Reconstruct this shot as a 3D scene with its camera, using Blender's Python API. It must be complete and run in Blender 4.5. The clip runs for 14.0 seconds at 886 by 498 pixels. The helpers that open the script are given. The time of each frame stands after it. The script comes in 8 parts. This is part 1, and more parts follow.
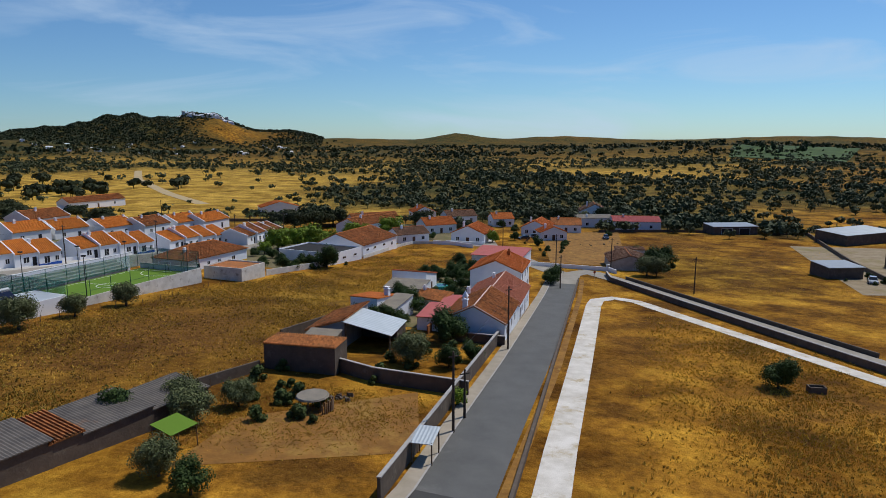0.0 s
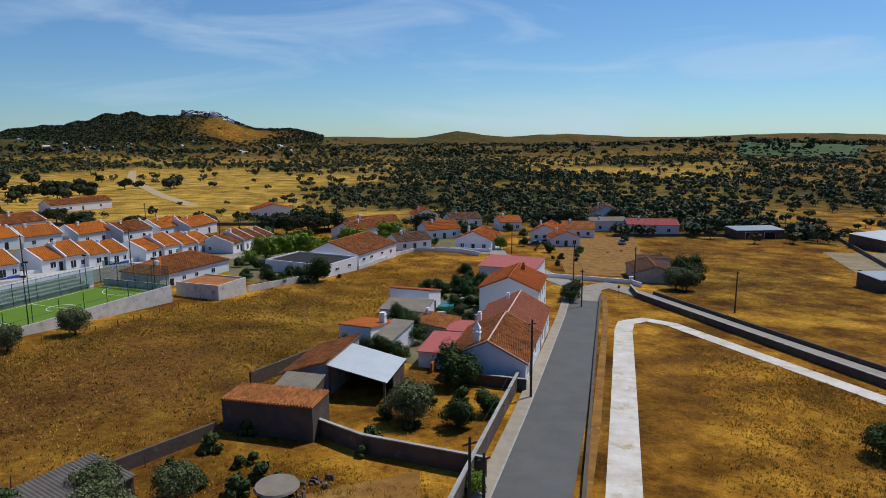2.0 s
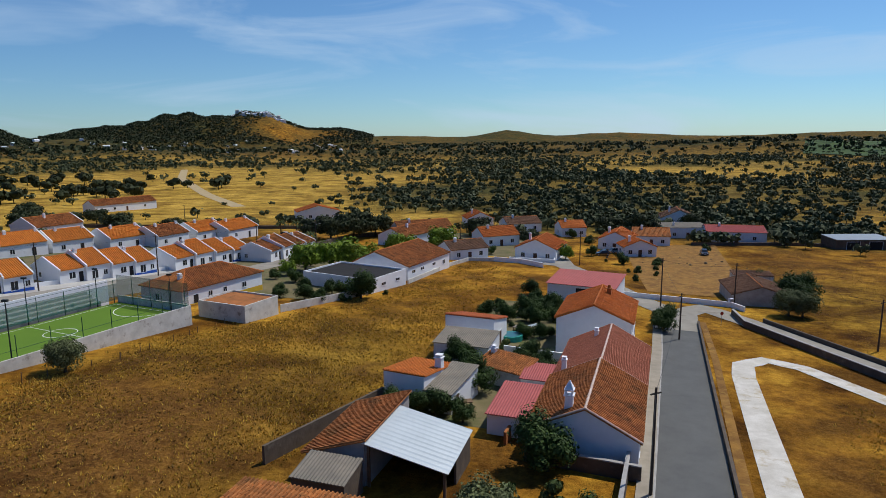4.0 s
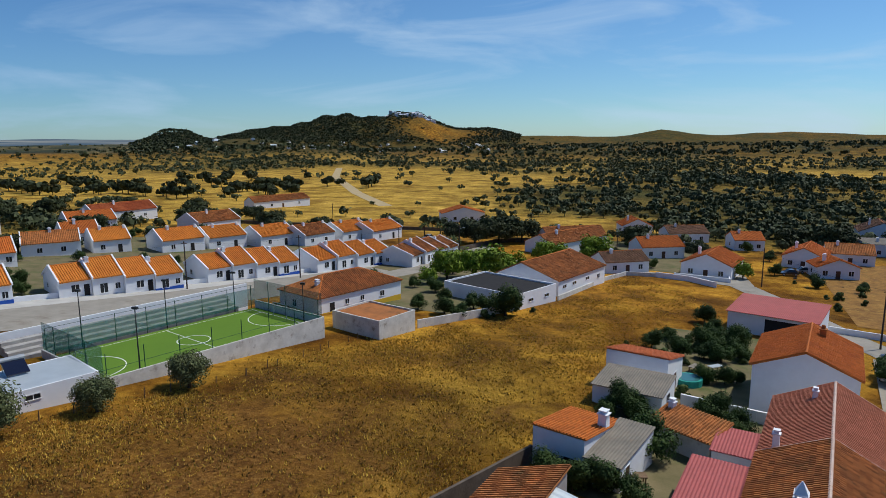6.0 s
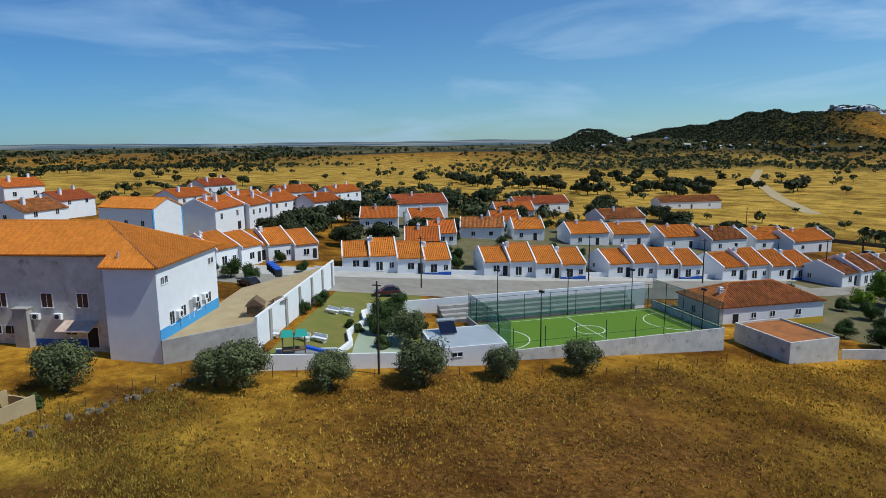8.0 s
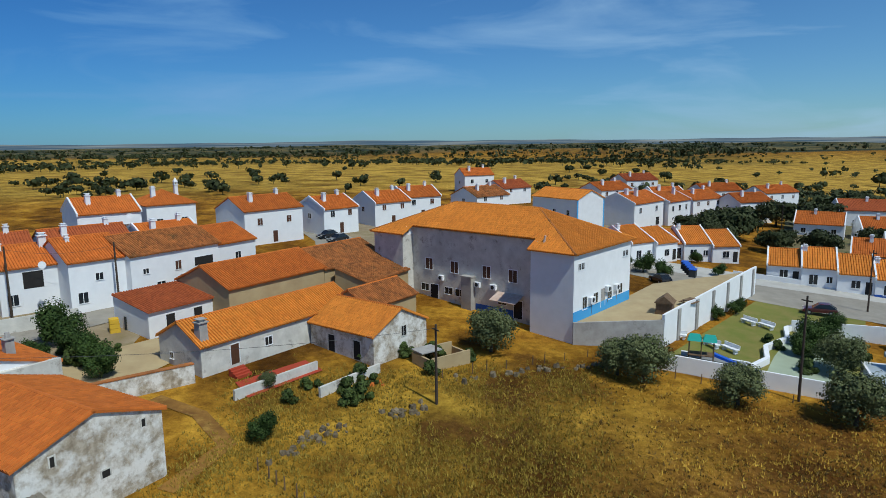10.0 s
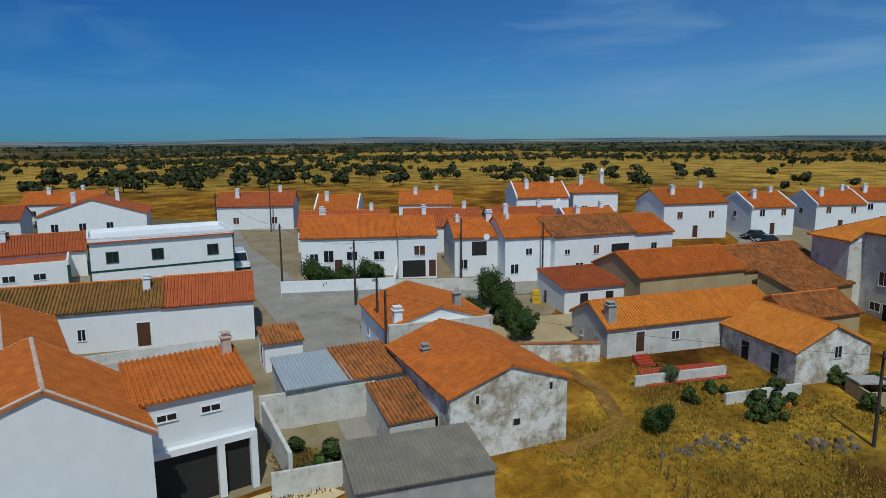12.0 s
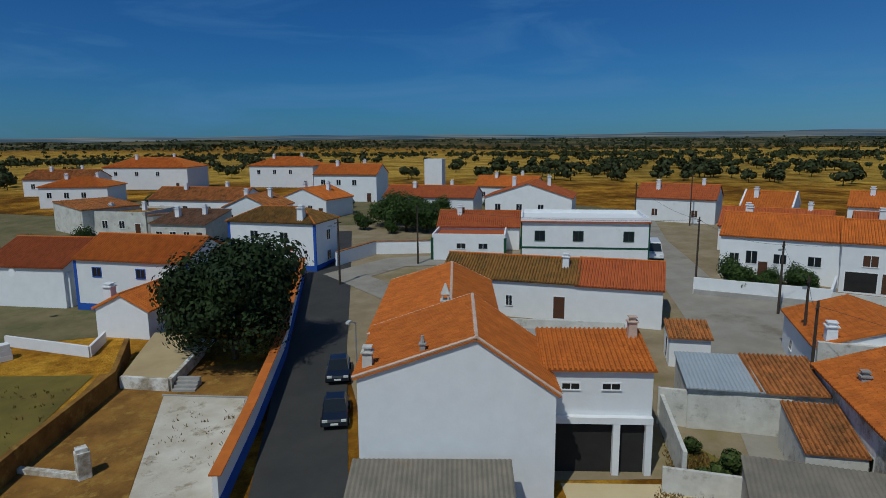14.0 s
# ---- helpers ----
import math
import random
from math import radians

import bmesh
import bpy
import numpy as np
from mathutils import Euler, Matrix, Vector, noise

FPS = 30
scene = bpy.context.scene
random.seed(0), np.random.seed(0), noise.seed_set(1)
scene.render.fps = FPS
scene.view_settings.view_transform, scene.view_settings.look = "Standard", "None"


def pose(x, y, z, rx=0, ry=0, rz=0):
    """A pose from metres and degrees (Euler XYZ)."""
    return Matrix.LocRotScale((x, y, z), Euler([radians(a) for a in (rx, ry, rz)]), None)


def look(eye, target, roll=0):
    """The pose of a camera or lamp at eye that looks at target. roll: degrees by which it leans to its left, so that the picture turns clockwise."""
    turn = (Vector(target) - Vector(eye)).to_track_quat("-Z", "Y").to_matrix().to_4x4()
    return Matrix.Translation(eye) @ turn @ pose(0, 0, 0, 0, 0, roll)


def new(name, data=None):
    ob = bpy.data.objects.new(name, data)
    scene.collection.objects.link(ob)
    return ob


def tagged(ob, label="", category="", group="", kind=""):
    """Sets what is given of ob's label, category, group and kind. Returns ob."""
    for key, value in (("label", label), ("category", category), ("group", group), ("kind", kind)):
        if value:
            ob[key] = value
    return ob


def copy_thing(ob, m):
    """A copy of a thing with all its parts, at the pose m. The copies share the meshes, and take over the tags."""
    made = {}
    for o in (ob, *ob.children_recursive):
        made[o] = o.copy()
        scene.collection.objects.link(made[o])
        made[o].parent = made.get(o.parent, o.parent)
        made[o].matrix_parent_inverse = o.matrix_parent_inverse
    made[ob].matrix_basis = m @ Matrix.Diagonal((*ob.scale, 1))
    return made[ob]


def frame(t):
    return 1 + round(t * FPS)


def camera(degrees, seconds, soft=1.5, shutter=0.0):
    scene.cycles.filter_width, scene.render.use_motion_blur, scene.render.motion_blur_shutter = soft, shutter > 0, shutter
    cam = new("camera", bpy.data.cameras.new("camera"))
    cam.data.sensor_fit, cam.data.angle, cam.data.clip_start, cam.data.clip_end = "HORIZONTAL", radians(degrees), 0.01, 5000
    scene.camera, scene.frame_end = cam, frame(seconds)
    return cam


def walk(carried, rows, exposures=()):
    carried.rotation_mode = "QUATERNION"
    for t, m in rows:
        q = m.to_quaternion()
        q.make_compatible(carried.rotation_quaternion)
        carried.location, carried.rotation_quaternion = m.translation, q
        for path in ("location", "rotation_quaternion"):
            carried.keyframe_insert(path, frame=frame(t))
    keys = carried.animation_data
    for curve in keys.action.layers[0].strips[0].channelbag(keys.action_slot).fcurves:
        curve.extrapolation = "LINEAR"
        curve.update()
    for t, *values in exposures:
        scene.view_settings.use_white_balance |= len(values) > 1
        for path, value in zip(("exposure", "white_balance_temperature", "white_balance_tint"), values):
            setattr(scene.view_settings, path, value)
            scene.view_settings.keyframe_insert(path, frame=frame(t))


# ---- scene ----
cam = camera(69.16, 14.0, soft=0.7)
# seconds, place in metres, then yaw to the left, pitch and roll in degrees
ROWS = [
    (0.0, -0.00, 0.00, 27.00, 0.00, -9.56, 0.02),
    (0.5, -0.14, 3.83, 27.16, 0.00, -9.60, -0.02),
    (1.0, -0.33, 7.83, 27.09, -0.02, -9.61, -0.06),
    (1.5, -0.50, 11.92, 27.05, 0.02, -9.65, -0.10),
    (2.0, -0.62, 16.31, 27.01, 0.12, -9.72, -0.16),
    (2.5, -0.81, 21.18, 27.00, 2.35, -9.78, -0.22),
    (3.0, -1.41, 25.77, 26.75, 3.60, -9.79, -0.26),
    (5.5, -6.30, 46.60, 26.32, 10.17, -9.56, -0.24),
    (6.0, -6.63, 47.75, 26.36, 17.30, -9.73, -0.26),
    (6.5, -6.71, 47.91, 26.32, 26.31, -9.66, -0.34),
    (7.0, -6.70, 47.86, 26.27, 34.91, -9.53, -0.41),
    (7.5, -6.67, 47.80, 26.24, 43.66, -9.50, -0.46),
    (8.0, -6.62, 47.73, 26.20, 52.52, -9.53, -0.54),
    (10.5, -6.56, 47.65, 26.08, 97.91, -9.59, -0.51),
    (11.0, -6.53, 47.66, 25.92, 107.05, -9.66, -0.45),
    (11.5, -6.50, 47.66, 25.74, 116.06, -9.68, -0.43),
    (12.0, -6.48, 47.61, 25.59, 125.05, -9.69, -0.43),
    (12.5, -6.46, 47.59, 25.47, 134.52, -9.73, -0.45),
    (13.0, -6.42, 47.50, 25.32, 143.45, -9.85, -0.42),
    (13.5, -6.40, 47.49, 25.21, 152.38, -9.95, -0.38),
    (14.0, -6.39, 47.50, 25.17, 161.24, -10.04, -0.39),
]


def eye_pose(x, y, z, yaw, pitch, roll):
    return pose(x, y, z, 0, 0, yaw) @ pose(0, 0, 0, 90 + pitch) @ pose(0, 0, 0, 0, 0, roll)


EXPOSE = [(0.0, -0.22, 6500, 10), (5.5, -0.17, 6400, 8), (8.0, -0.16, 6150, 3), (10.5, -0.30, 6100, 0), (12.0, -0.56, 6100, 0), (14.0, -0.88, 6150, 1)]
walk(cam, [(t, eye_pose(*r)) for t, *r in ROWS], EXPOSE)

# ---- world and sun ----
SUN = Vector((0.66, 0.55, 1.3)).normalized()
world = bpy.data.worlds.new("sky")
scene.world = world
world.use_nodes = True
wn, wl = world.node_tree.nodes, world.node_tree.links
wn.clear()
sky = wn.new("ShaderNodeTexSky")
sky.sky_type = "NISHITA"
sky.sun_disc = False
sky.sun_elevation = math.asin(SUN.z)
sky.sun_rotation = math.atan2(SUN.x, SUN.y)
sky.altitude = 200
sky.dust_density = 0.15
sky.ozone_density = 3.0
wbg = wn.new("ShaderNodeBackground")
wbg.inputs[1].default_value = 0.108
# thin high cloud: streaks of stretched noise over the sky's colour
wtc = wn.new("ShaderNodeTexCoord")
wmap = wn.new("ShaderNodeMapping")
wmap.inputs["Scale"].default_value = (2.2, 2.2, 11.0)
wmap.inputs["Rotation"].default_value = (0.1, 0.16, 0.5)
wno = wn.new("ShaderNodeTexNoise")
wno.inputs["Scale"].default_value = 1.25
wno.inputs["Detail"].default_value = 7
wno.inputs["Roughness"].default_value = 0.55
wno.inputs["Distortion"].default_value = 0.7
wramp = wn.new("ShaderNodeValToRGB")
wramp.color_ramp.elements[0].position = 0.49
wramp.color_ramp.elements[0].color = (0, 0, 0, 1)
wramp.color_ramp.elements[1].position = 0.78
wramp.color_ramp.elements[1].color = (0.75, 0.75, 0.75, 1)
wmix = wn.new("ShaderNodeMix")
wmix.data_type = "RGBA"
wmix.inputs["B"].default_value = (9.0, 8.2, 8.2, 1)
wout = wn.new("ShaderNodeOutputWorld")
wl.new(wtc.outputs["Generated"], wmap.inputs[0])
wl.new(wmap.outputs[0], wno.inputs[0])
wl.new(wno.outputs[0], wramp.inputs[0])
wl.new(wramp.outputs[0], wmix.inputs["Factor"])
# clear deep blue, palest over the sunlit plain to the north and deepest to the south
wdot = wn.new("ShaderNodeVectorMath")
wdot.operation = "DOT_PRODUCT"
wdot.inputs[1].default_value = (0.17, 0.985, 0.0)
wrange = wn.new("ShaderNodeMapRange")
wrange.inputs["From Min"].default_value = -1.0
wrange.inputs["To Max"].default_value = 1.0
wrange.inputs["To Min"].default_value = 0.0
wtint = wn.new("ShaderNodeMix")
wtint.data_type = "RGBA"
wtint.inputs["A"].default_value = (0.128, 0.378, 0.775, 1)
wtint.inputs["B"].default_value = (0.60, 0.84, 1.06, 1)
wblue = wn.new("ShaderNodeMix")
wblue.data_type = "RGBA"
wblue.blend_type = "MULTIPLY"
wblue.inputs["Factor"].default_value = 1.0
wl.new(wtc.outputs["Generated"], wdot.inputs[0])
wl.new(wdot.outputs["Value"], wrange.inputs["Value"])
wl.new(wrange.outputs[0], wtint.inputs["Factor"])
wl.new(sky.outputs[0], wmix.inputs["A"])
wl.new(wmix.outputs["Result"], wblue.inputs["A"])
wl.new(wtint.outputs["Result"], wblue.inputs["B"])
wl.new(wblue.outputs["Result"], wbg.inputs[0])
wl.new(wbg.outputs[0], wout.inputs[0])

sun_data = bpy.data.lights.new("sun", "SUN")
sun_data.energy = 3.95
sun_data.angle = radians(0.55)
sun_data.color = (1.0, 0.96, 0.90)
sun = new("sun", sun_data)
sun.matrix_world = look((60, 60, 120), Vector((60, 60, 120)) - SUN)


# ---- materials ----
def material(name, base, second=None, amount=0.5, scale=1.0, rough=0.85, bump=0.0, bump_scale=20.0, metal=0.0,
             stain=None, stain_scale=0.3, stain_at=0.55, island=0.0, per_object=0.0, detail=6):
    """A surface of two colours mixed by noise, with stains of a third, fine relief, and shifts from piece to piece."""
    m = bpy.data.materials.new(name)
    m.use_nodes = True
    n, l = m.node_tree.nodes, m.node_tree.links
    b = n["Principled BSDF"]
    b.inputs["Roughness"].default_value = rough
    b.inputs["Metallic"].default_value = metal
    b.inputs["Specular IOR Level"].default_value = 0.25
    tc = n.new("ShaderNodeTexCoord")
    geo = n.new("ShaderNodeNewGeometry")
    col = None
    no = n.new("ShaderNodeTexNoise")
    no.inputs["Scale"].default_value = scale
    no.inputs["Detail"].default_value = detail
    no.inputs["Roughness"].default_value = 0.62
    l.new(geo.outputs["Position"], no.inputs[0])
    ramp = n.new("ShaderNodeValToRGB")
    ramp.color_ramp.elements[0].position = 0.5 - 0.22 / max(amount, 0.1) * 0.5
    ramp.color_ramp.elements[1].position = 0.5 + 0.22 / max(amount, 0.1) * 0.5
    ramp.color_ramp.elements[0].color = (*base, 1)
    ramp.color_ramp.elements[1].color = (*(second or base), 1)
    l.new(no.outputs[0], ramp.inputs[0])
    col = ramp.outputs[0]
    if stain:
        s = n.new("ShaderNodeTexNoise")
        s.inputs["Scale"].default_value = stain_scale
        s.inputs["Detail"].default_value = 8
        s.inputs["Roughness"].default_value = 0.7
        l.new(geo.outputs["Position"], s.inputs[0])
        r2 = n.new("ShaderNodeValToRGB")
        r2.color_ramp.elements[0].position = stain_at
        r2.color_ramp.elements[1].position = stain_at + 0.16
        l.new(s.outputs[0], r2.inputs[0])
        mx = n.new("ShaderNodeMix")
        mx.data_type = "RGBA"
        l.new(r2.outputs[0], mx.inputs["Factor"])
        l.new(col, mx.inputs["A"])
        mx.inputs["B"].default_value = (*stain, 1)
        col = mx.outputs["Result"]
    for source, spread in ((geo.outputs["Random Per Island"], island), (None, per_object)):
        if spread:
            if source is None:
                source = n.new("ShaderNodeObjectInfo").outputs["Random"]
            mr = n.new("ShaderNodeMapRange")
            mr.inputs["To Min"].default_value = 1 - spread
            mr.inputs["To Max"].default_value = 1 + spread
            l.new(source, mr.inputs["Value"])
            hs = n.new("ShaderNodeHueSaturation")
            l.new(mr.outputs[0], hs.inputs["Value"])
            l.new(col, hs.inputs["Color"])
            col = hs.outputs[0]
    l.new(col, b.inputs["Base Color"])
    if bump:
        bn = n.new("ShaderNodeTexNoise")
        bn.inputs["Scale"].default_value = bump_scale
        bn.inputs["Detail"].default_value = 4
        l.new(geo.outputs["Position"], bn.inputs[0])
        bp = n.new("ShaderNodeBump")
        bp.inputs["Strength"].default_value = bump
        bp.inputs["Distance"].default_value = 0.04
        l.new(bn.outputs[0], bp.inputs["Height"])
        l.new(bp.outputs[0], b.inputs["Normal"])
    return m


M = dict(
    white=material("whitewash", (0.82, 0.825, 0.83), (0.74, 0.745, 0.75), 0.4, 0.9, 0.9, 0.15, 6.0, stain=(0.55, 0.53, 0.48), stain_scale=0.5, stain_at=0.66, per_object=0.05),
    oldwhite=material("worn_whitewash", (0.68, 0.66, 0.60), (0.50, 0.48, 0.43), 0.6, 0.7, 0.95, 0.5, 4.0, stain=(0.24, 0.20, 0.16), stain_scale=0.8, stain_at=0.56),
    stone=material("rubble_render", (0.48, 0.42, 0.33), (0.27, 0.22, 0.155), 0.8, 2.4, 0.95, 0.9, 3.0, stain=(0.74, 0.72, 0.67), stain_scale=0.7, stain_at=0.41),
    rock=material("field_stone", (0.21, 0.165, 0.105), (0.12, 0.09, 0.055), 0.7, 2.0, 0.95, 0.6, 5.0, per_object=0.25),
    concrete=material("concrete", (0.42, 0.40, 0.37), (0.30, 0.28, 0.26), 0.6, 0.8, 0.9, 0.3, 8.0, stain=(0.16, 0.14, 0.12), stain_scale=0.5, stain_at=0.6),
    darkwall=material("dark_render", (0.13, 0.10, 0.075), (0.085, 0.065, 0.05), 0.6, 0.8, 0.95, 0.6, 4.0, stain=(0.20, 0.17, 0.13), stain_scale=0.5, stain_at=0.58),
    tilegold=material("golden_roof_tile", (0.64, 0.230, 0.032), (0.52, 0.175, 0.025), 0.5, 0.5, 0.85, 0.4, 10.0, stain=(0.36, 0.13, 0.03), stain_scale=0.9, stain_at=0.64, island=0.12, per_object=0.08),
    tilemoss=material("mossy_roof_tile", (0.25, 0.120, 0.030), (0.17, 0.092, 0.026), 0.7, 0.8, 0.92, 0.5, 8.0, stain=(0.11, 0.075, 0.025), stain_scale=0.7, stain_at=0.52, island=0.28),
    tile=material("orange_roof_tile", (0.57, 0.163, 0.026), (0.42, 0.113, 0.021), 0.5, 0.7, 0.85, 0.4, 10.0, stain=(0.26, 0.10, 0.035), stain_scale=0.9, stain_at=0.62, island=0.13, per_object=0.13),
    tilered=material("red_roof_tile", (0.43, 0.112, 0.034), (0.34, 0.082, 0.028), 0.5, 0.7, 0.85, 0.4, 10.0, stain=(0.20, 0.07, 0.03), stain_scale=0.5, stain_at=0.64, island=0.16, per_object=0.08),
    tileold=material("weathered_roof_tile", (0.42, 0.150, 0.042), (0.27, 0.105, 0.034), 0.7, 0.6, 0.92, 0.5, 8.0, stain=(0.10, 0.065, 0.025), stain_scale=0.45, stain_at=0.55, island=0.3, per_object=0.08),
    tilepink=material("pinkish_sheet_roof", (0.42, 0.10, 0.09), (0.34, 0.085, 0.075), 0.5, 0.6, 0.7, 0.2, 5.0, island=0.1),
    tiledust=material("dusty_brown_tile", (0.24, 0.125, 0.07), (0.17, 0.09, 0.05), 0.7, 0.5, 0.92, 0.5, 8.0, stain=(0.12, 0.08, 0.05), stain_scale=0.4, stain_at=0.55, island=0.25),
    tilerose=material("rose_roof_tile", (0.47, 0.175, 0.095), (0.39, 0.14, 0.075), 0.5, 0.7, 0.85, 0.4, 10.0, stain=(0.25, 0.09, 0.05), stain_scale=0.5, stain_at=0.64, island=0.14),
    dust=material("village_dust", (0.31, 0.245, 0.155), (0.22, 0.165, 0.095), 0.7, 0.3, 0.98, 0.4, 7.0, stain=(0.20, 0.16, 0.06), stain_scale=0.12, stain_at=0.52),
    garden=material("garden_soil", (0.19, 0.15, 0.075), (0.12, 0.105, 0.045), 0.7, 0.3, 0.98, 0.5, 6.0, stain=(0.085, 0.10, 0.03), stain_scale=0.2, stain_at=0.5),
    palepave=material("pale_concrete_paving", (0.50, 0.48, 0.44), (0.40, 0.38, 0.34), 0.6, 0.4, 0.9, 0.2, 9.0),
    mortar=material("ridge_mortar", (0.66, 0.52, 0.43), (0.52, 0.36, 0.27), 0.6, 1.5, 0.9, 0.3, 8.0),
    sheet=material("grey_corrugated_sheet", (0.25, 0.215, 0.165), (0.17, 0.15, 0.12), 0.6, 0.7, 0.8, 0.3, 6.0, stain=(0.24, 0.15, 0.09), stain_scale=0.5, stain_at=0.62, island=0.12),
    darksheet=material("dark_weathered_sheet", (0.155, 0.135, 0.115), (0.09, 0.08, 0.072), 0.6, 0.7, 0.8, 0.3, 6.0, stain=(0.22, 0.12, 0.07), stain_scale=0.5, stain_at=0.60),
    metal=material("pale_metal_sheet", (0.52, 0.56, 0.57), (0.44, 0.48, 0.49), 0.5, 0.5, 0.45, 0.05, 5.0, metal=0.3, stain=(0.36, 0.34, 0.31), stain_scale=0.4, stain_at=0.66),
    asphalt=material("asphalt", (0.115, 0.113, 0.104), (0.085, 0.083, 0.077), 0.6, 0.35, 0.7, 0.3, 30.0, stain=(0.16, 0.155, 0.14), stain_scale=0.12, stain_at=0.6),
    tar=material("dark_new_asphalt", (0.056, 0.054, 0.050), (0.040, 0.039, 0.037), 0.6, 0.35, 0.75, 0.3, 30.0, stain=(0.075, 0.07, 0.06), stain_scale=0.2, stain_at=0.6),
    paleroad=material("pale_worn_road", (0.325, 0.295, 0.245), (0.25, 0.225, 0.185), 0.6, 0.4, 0.92, 0.3, 20.0, stain=(0.17, 0.135, 0.095), stain_scale=0.14, stain_at=0.56),
    pave=material("dusty_pavement", (0.36, 0.31, 0.24), (0.28, 0.24, 0.18), 0.6, 0.8, 0.92, 0.3, 12.0),
    gravel=material("white_gravel", (0.66, 0.62, 0.55), (0.50, 0.46, 0.39), 0.7, 0.5, 0.95, 0.6, 9.0, stain=(0.38, 0.29, 0.15), stain_scale=0.4, stain_at=0.53),
    oldslab=material("old_cracked_slab", (0.62, 0.57, 0.48), (0.46, 0.40, 0.31), 0.7, 0.35, 0.95, 0.6, 6.0, stain=(0.20, 0.14, 0.065), stain_scale=0.55, stain_at=0.555),
    drylawn=material("rough_dry_lawn", (0.175, 0.135, 0.028), (0.105, 0.086, 0.020), 0.7, 0.28, 0.98, 0.5, 8.0, stain=(0.17, 0.095, 0.03), stain_scale=0.2, stain_at=0.55),
    earth=material("bare_earth", (0.29, 0.145, 0.030), (0.16, 0.075, 0.017), 0.8, 0.5, 0.98, 0.8, 5.0, stain=(0.34, 0.20, 0.045), stain_scale=0.9, stain_at=0.52),
    soil=material("dry_yard_soil", (0.26, 0.120, 0.024), (0.16, 0.075, 0.017), 0.7, 0.5, 0.98, 0.8, 3.0, stain=(0.31, 0.180, 0.040), stain_scale=0.3, stain_at=0.50),
    sand=material("ochre_yard", (0.46, 0.36, 0.20), (0.38, 0.28, 0.15), 0.6, 0.4, 0.98, 0.3, 9.0),
    cream=material("cream_floor", (0.62, 0.50, 0.29), (0.55, 0.43, 0.25), 0.5, 0.6, 0.8, 0.1, 9.0),
    turf=material("artificial_turf", (0.120, 0.215, 0.020), (0.100, 0.185, 0.018), 0.5, 0.25, 0.95, 0.2, 30.0, stain=(0.15, 0.24, 0.03), stain_scale=0.08, stain_at=0.55),
    line=material("white_line_paint", (0.75, 0.77, 0.72), (0.65, 0.69, 0.6), 0.5, 2.0, 0.8),
    lawn=material("park_lawn", (0.15, 0.165, 0.03), (0.21, 0.18, 0.05), 0.7, 0.5, 0.95, 0.4, 14.0),
    vine=material("vineyard_green", (0.050, 0.092, 0.018), (0.032, 0.060, 0.014), 0.7, 0.05, 0.95, stain=(0.075, 0.12, 0.025), stain_scale=0.02, stain_at=0.5),
    greenpave=material("pale_green_paving", (0.36, 0.41, 0.30), (0.31, 0.36, 0.26), 0.5, 0.4, 0.9, 0.1, 9.0),
    rubber=material("dark_rubber_floor", (0.045, 0.05, 0.055), (0.03, 0.035, 0.04), 0.5, 0.7, 0.9),
    wood=material("weathered_wood", (0.20, 0.13, 0.075), (0.13, 0.08, 0.045), 0.6, 3.0, 0.85, 0.3, 12.0),
    pole=material("tarred_pole_wood", (0.075, 0.055, 0.04), (0.05, 0.038, 0.03), 0.6, 3.0, 0.85),
    # near-black colour that stands in for the shade inside openings
    dark=material("dark_interior", (0.022, 0.02, 0.019), (0.03, 0.028, 0.026), 0.5, 1.0, 0.9),
    brown=material("brown_door_paint", (0.10, 0.045, 0.025), (0.075, 0.035, 0.02), 0.5, 3.0, 0.6),
    greendoor=material("green_frame_paint", (0.02, 0.085, 0.045), (0.018, 0.07, 0.04), 0.5, 3.0, 0.5),
    blue=material("cobalt_trim_paint", (0.02, 0.085, 0.42), (0.03, 0.10, 0.38), 0.5, 1.5, 0.7),
    paleblue=material("sky_blue_trim_paint", (0.07, 0.33, 0.68), (0.09, 0.36, 0.66), 0.5, 1.5, 0.7),
    yellow=material("yellow_trim_paint", (0.68, 0.42, 0.035), (0.60, 0.38, 0.04), 0.5, 1.5, 0.7),
    redpaint=material("red_floor_paint", (0.40, 0.055, 0.025), (0.33, 0.05, 0.025), 0.5, 0.8, 0.8),
    steel=material("galvanised_steel", (0.40, 0.42, 0.43), (0.32, 0.34, 0.35), 0.5, 2.0, 0.45, metal=0.6),
    iron=material("dark_iron", (0.03, 0.033, 0.035), (0.045, 0.045, 0.045), 0.5, 2.0, 0.6, metal=0.3),
    bark=material("bark", (0.10, 0.075, 0.05), (0.06, 0.045, 0.03), 0.7, 4.0, 0.95, 0.6, 10.0),
    plastic=material("blue_plastic", (0.02, 0.10, 0.55), (0.02, 0.09, 0.5), 0.5, 1.0, 0.35),
    teal=material("teal_plastic", (0.03, 0.33, 0.26), (0.03, 0.30, 0.25), 0.5, 1.0, 0.5),
    tyre=material("tyre_rubber", (0.015, 0.015, 0.016), (0.022, 0.022, 0.022), 0.5, 8.0, 0.8),
)


def shiny(name, base, rough, metal=0.0, coat=0.0):
    m = material(name, base, tuple(0.9 * c for c in base), 0.5, 1.0, rough, metal=metal)
    b = m.node_tree.nodes["Principled BSDF"]
    b.inputs["Specular IOR Level"].default_value = 0.5
    b.inputs["Coat Weight"].default_value = coat
    return m


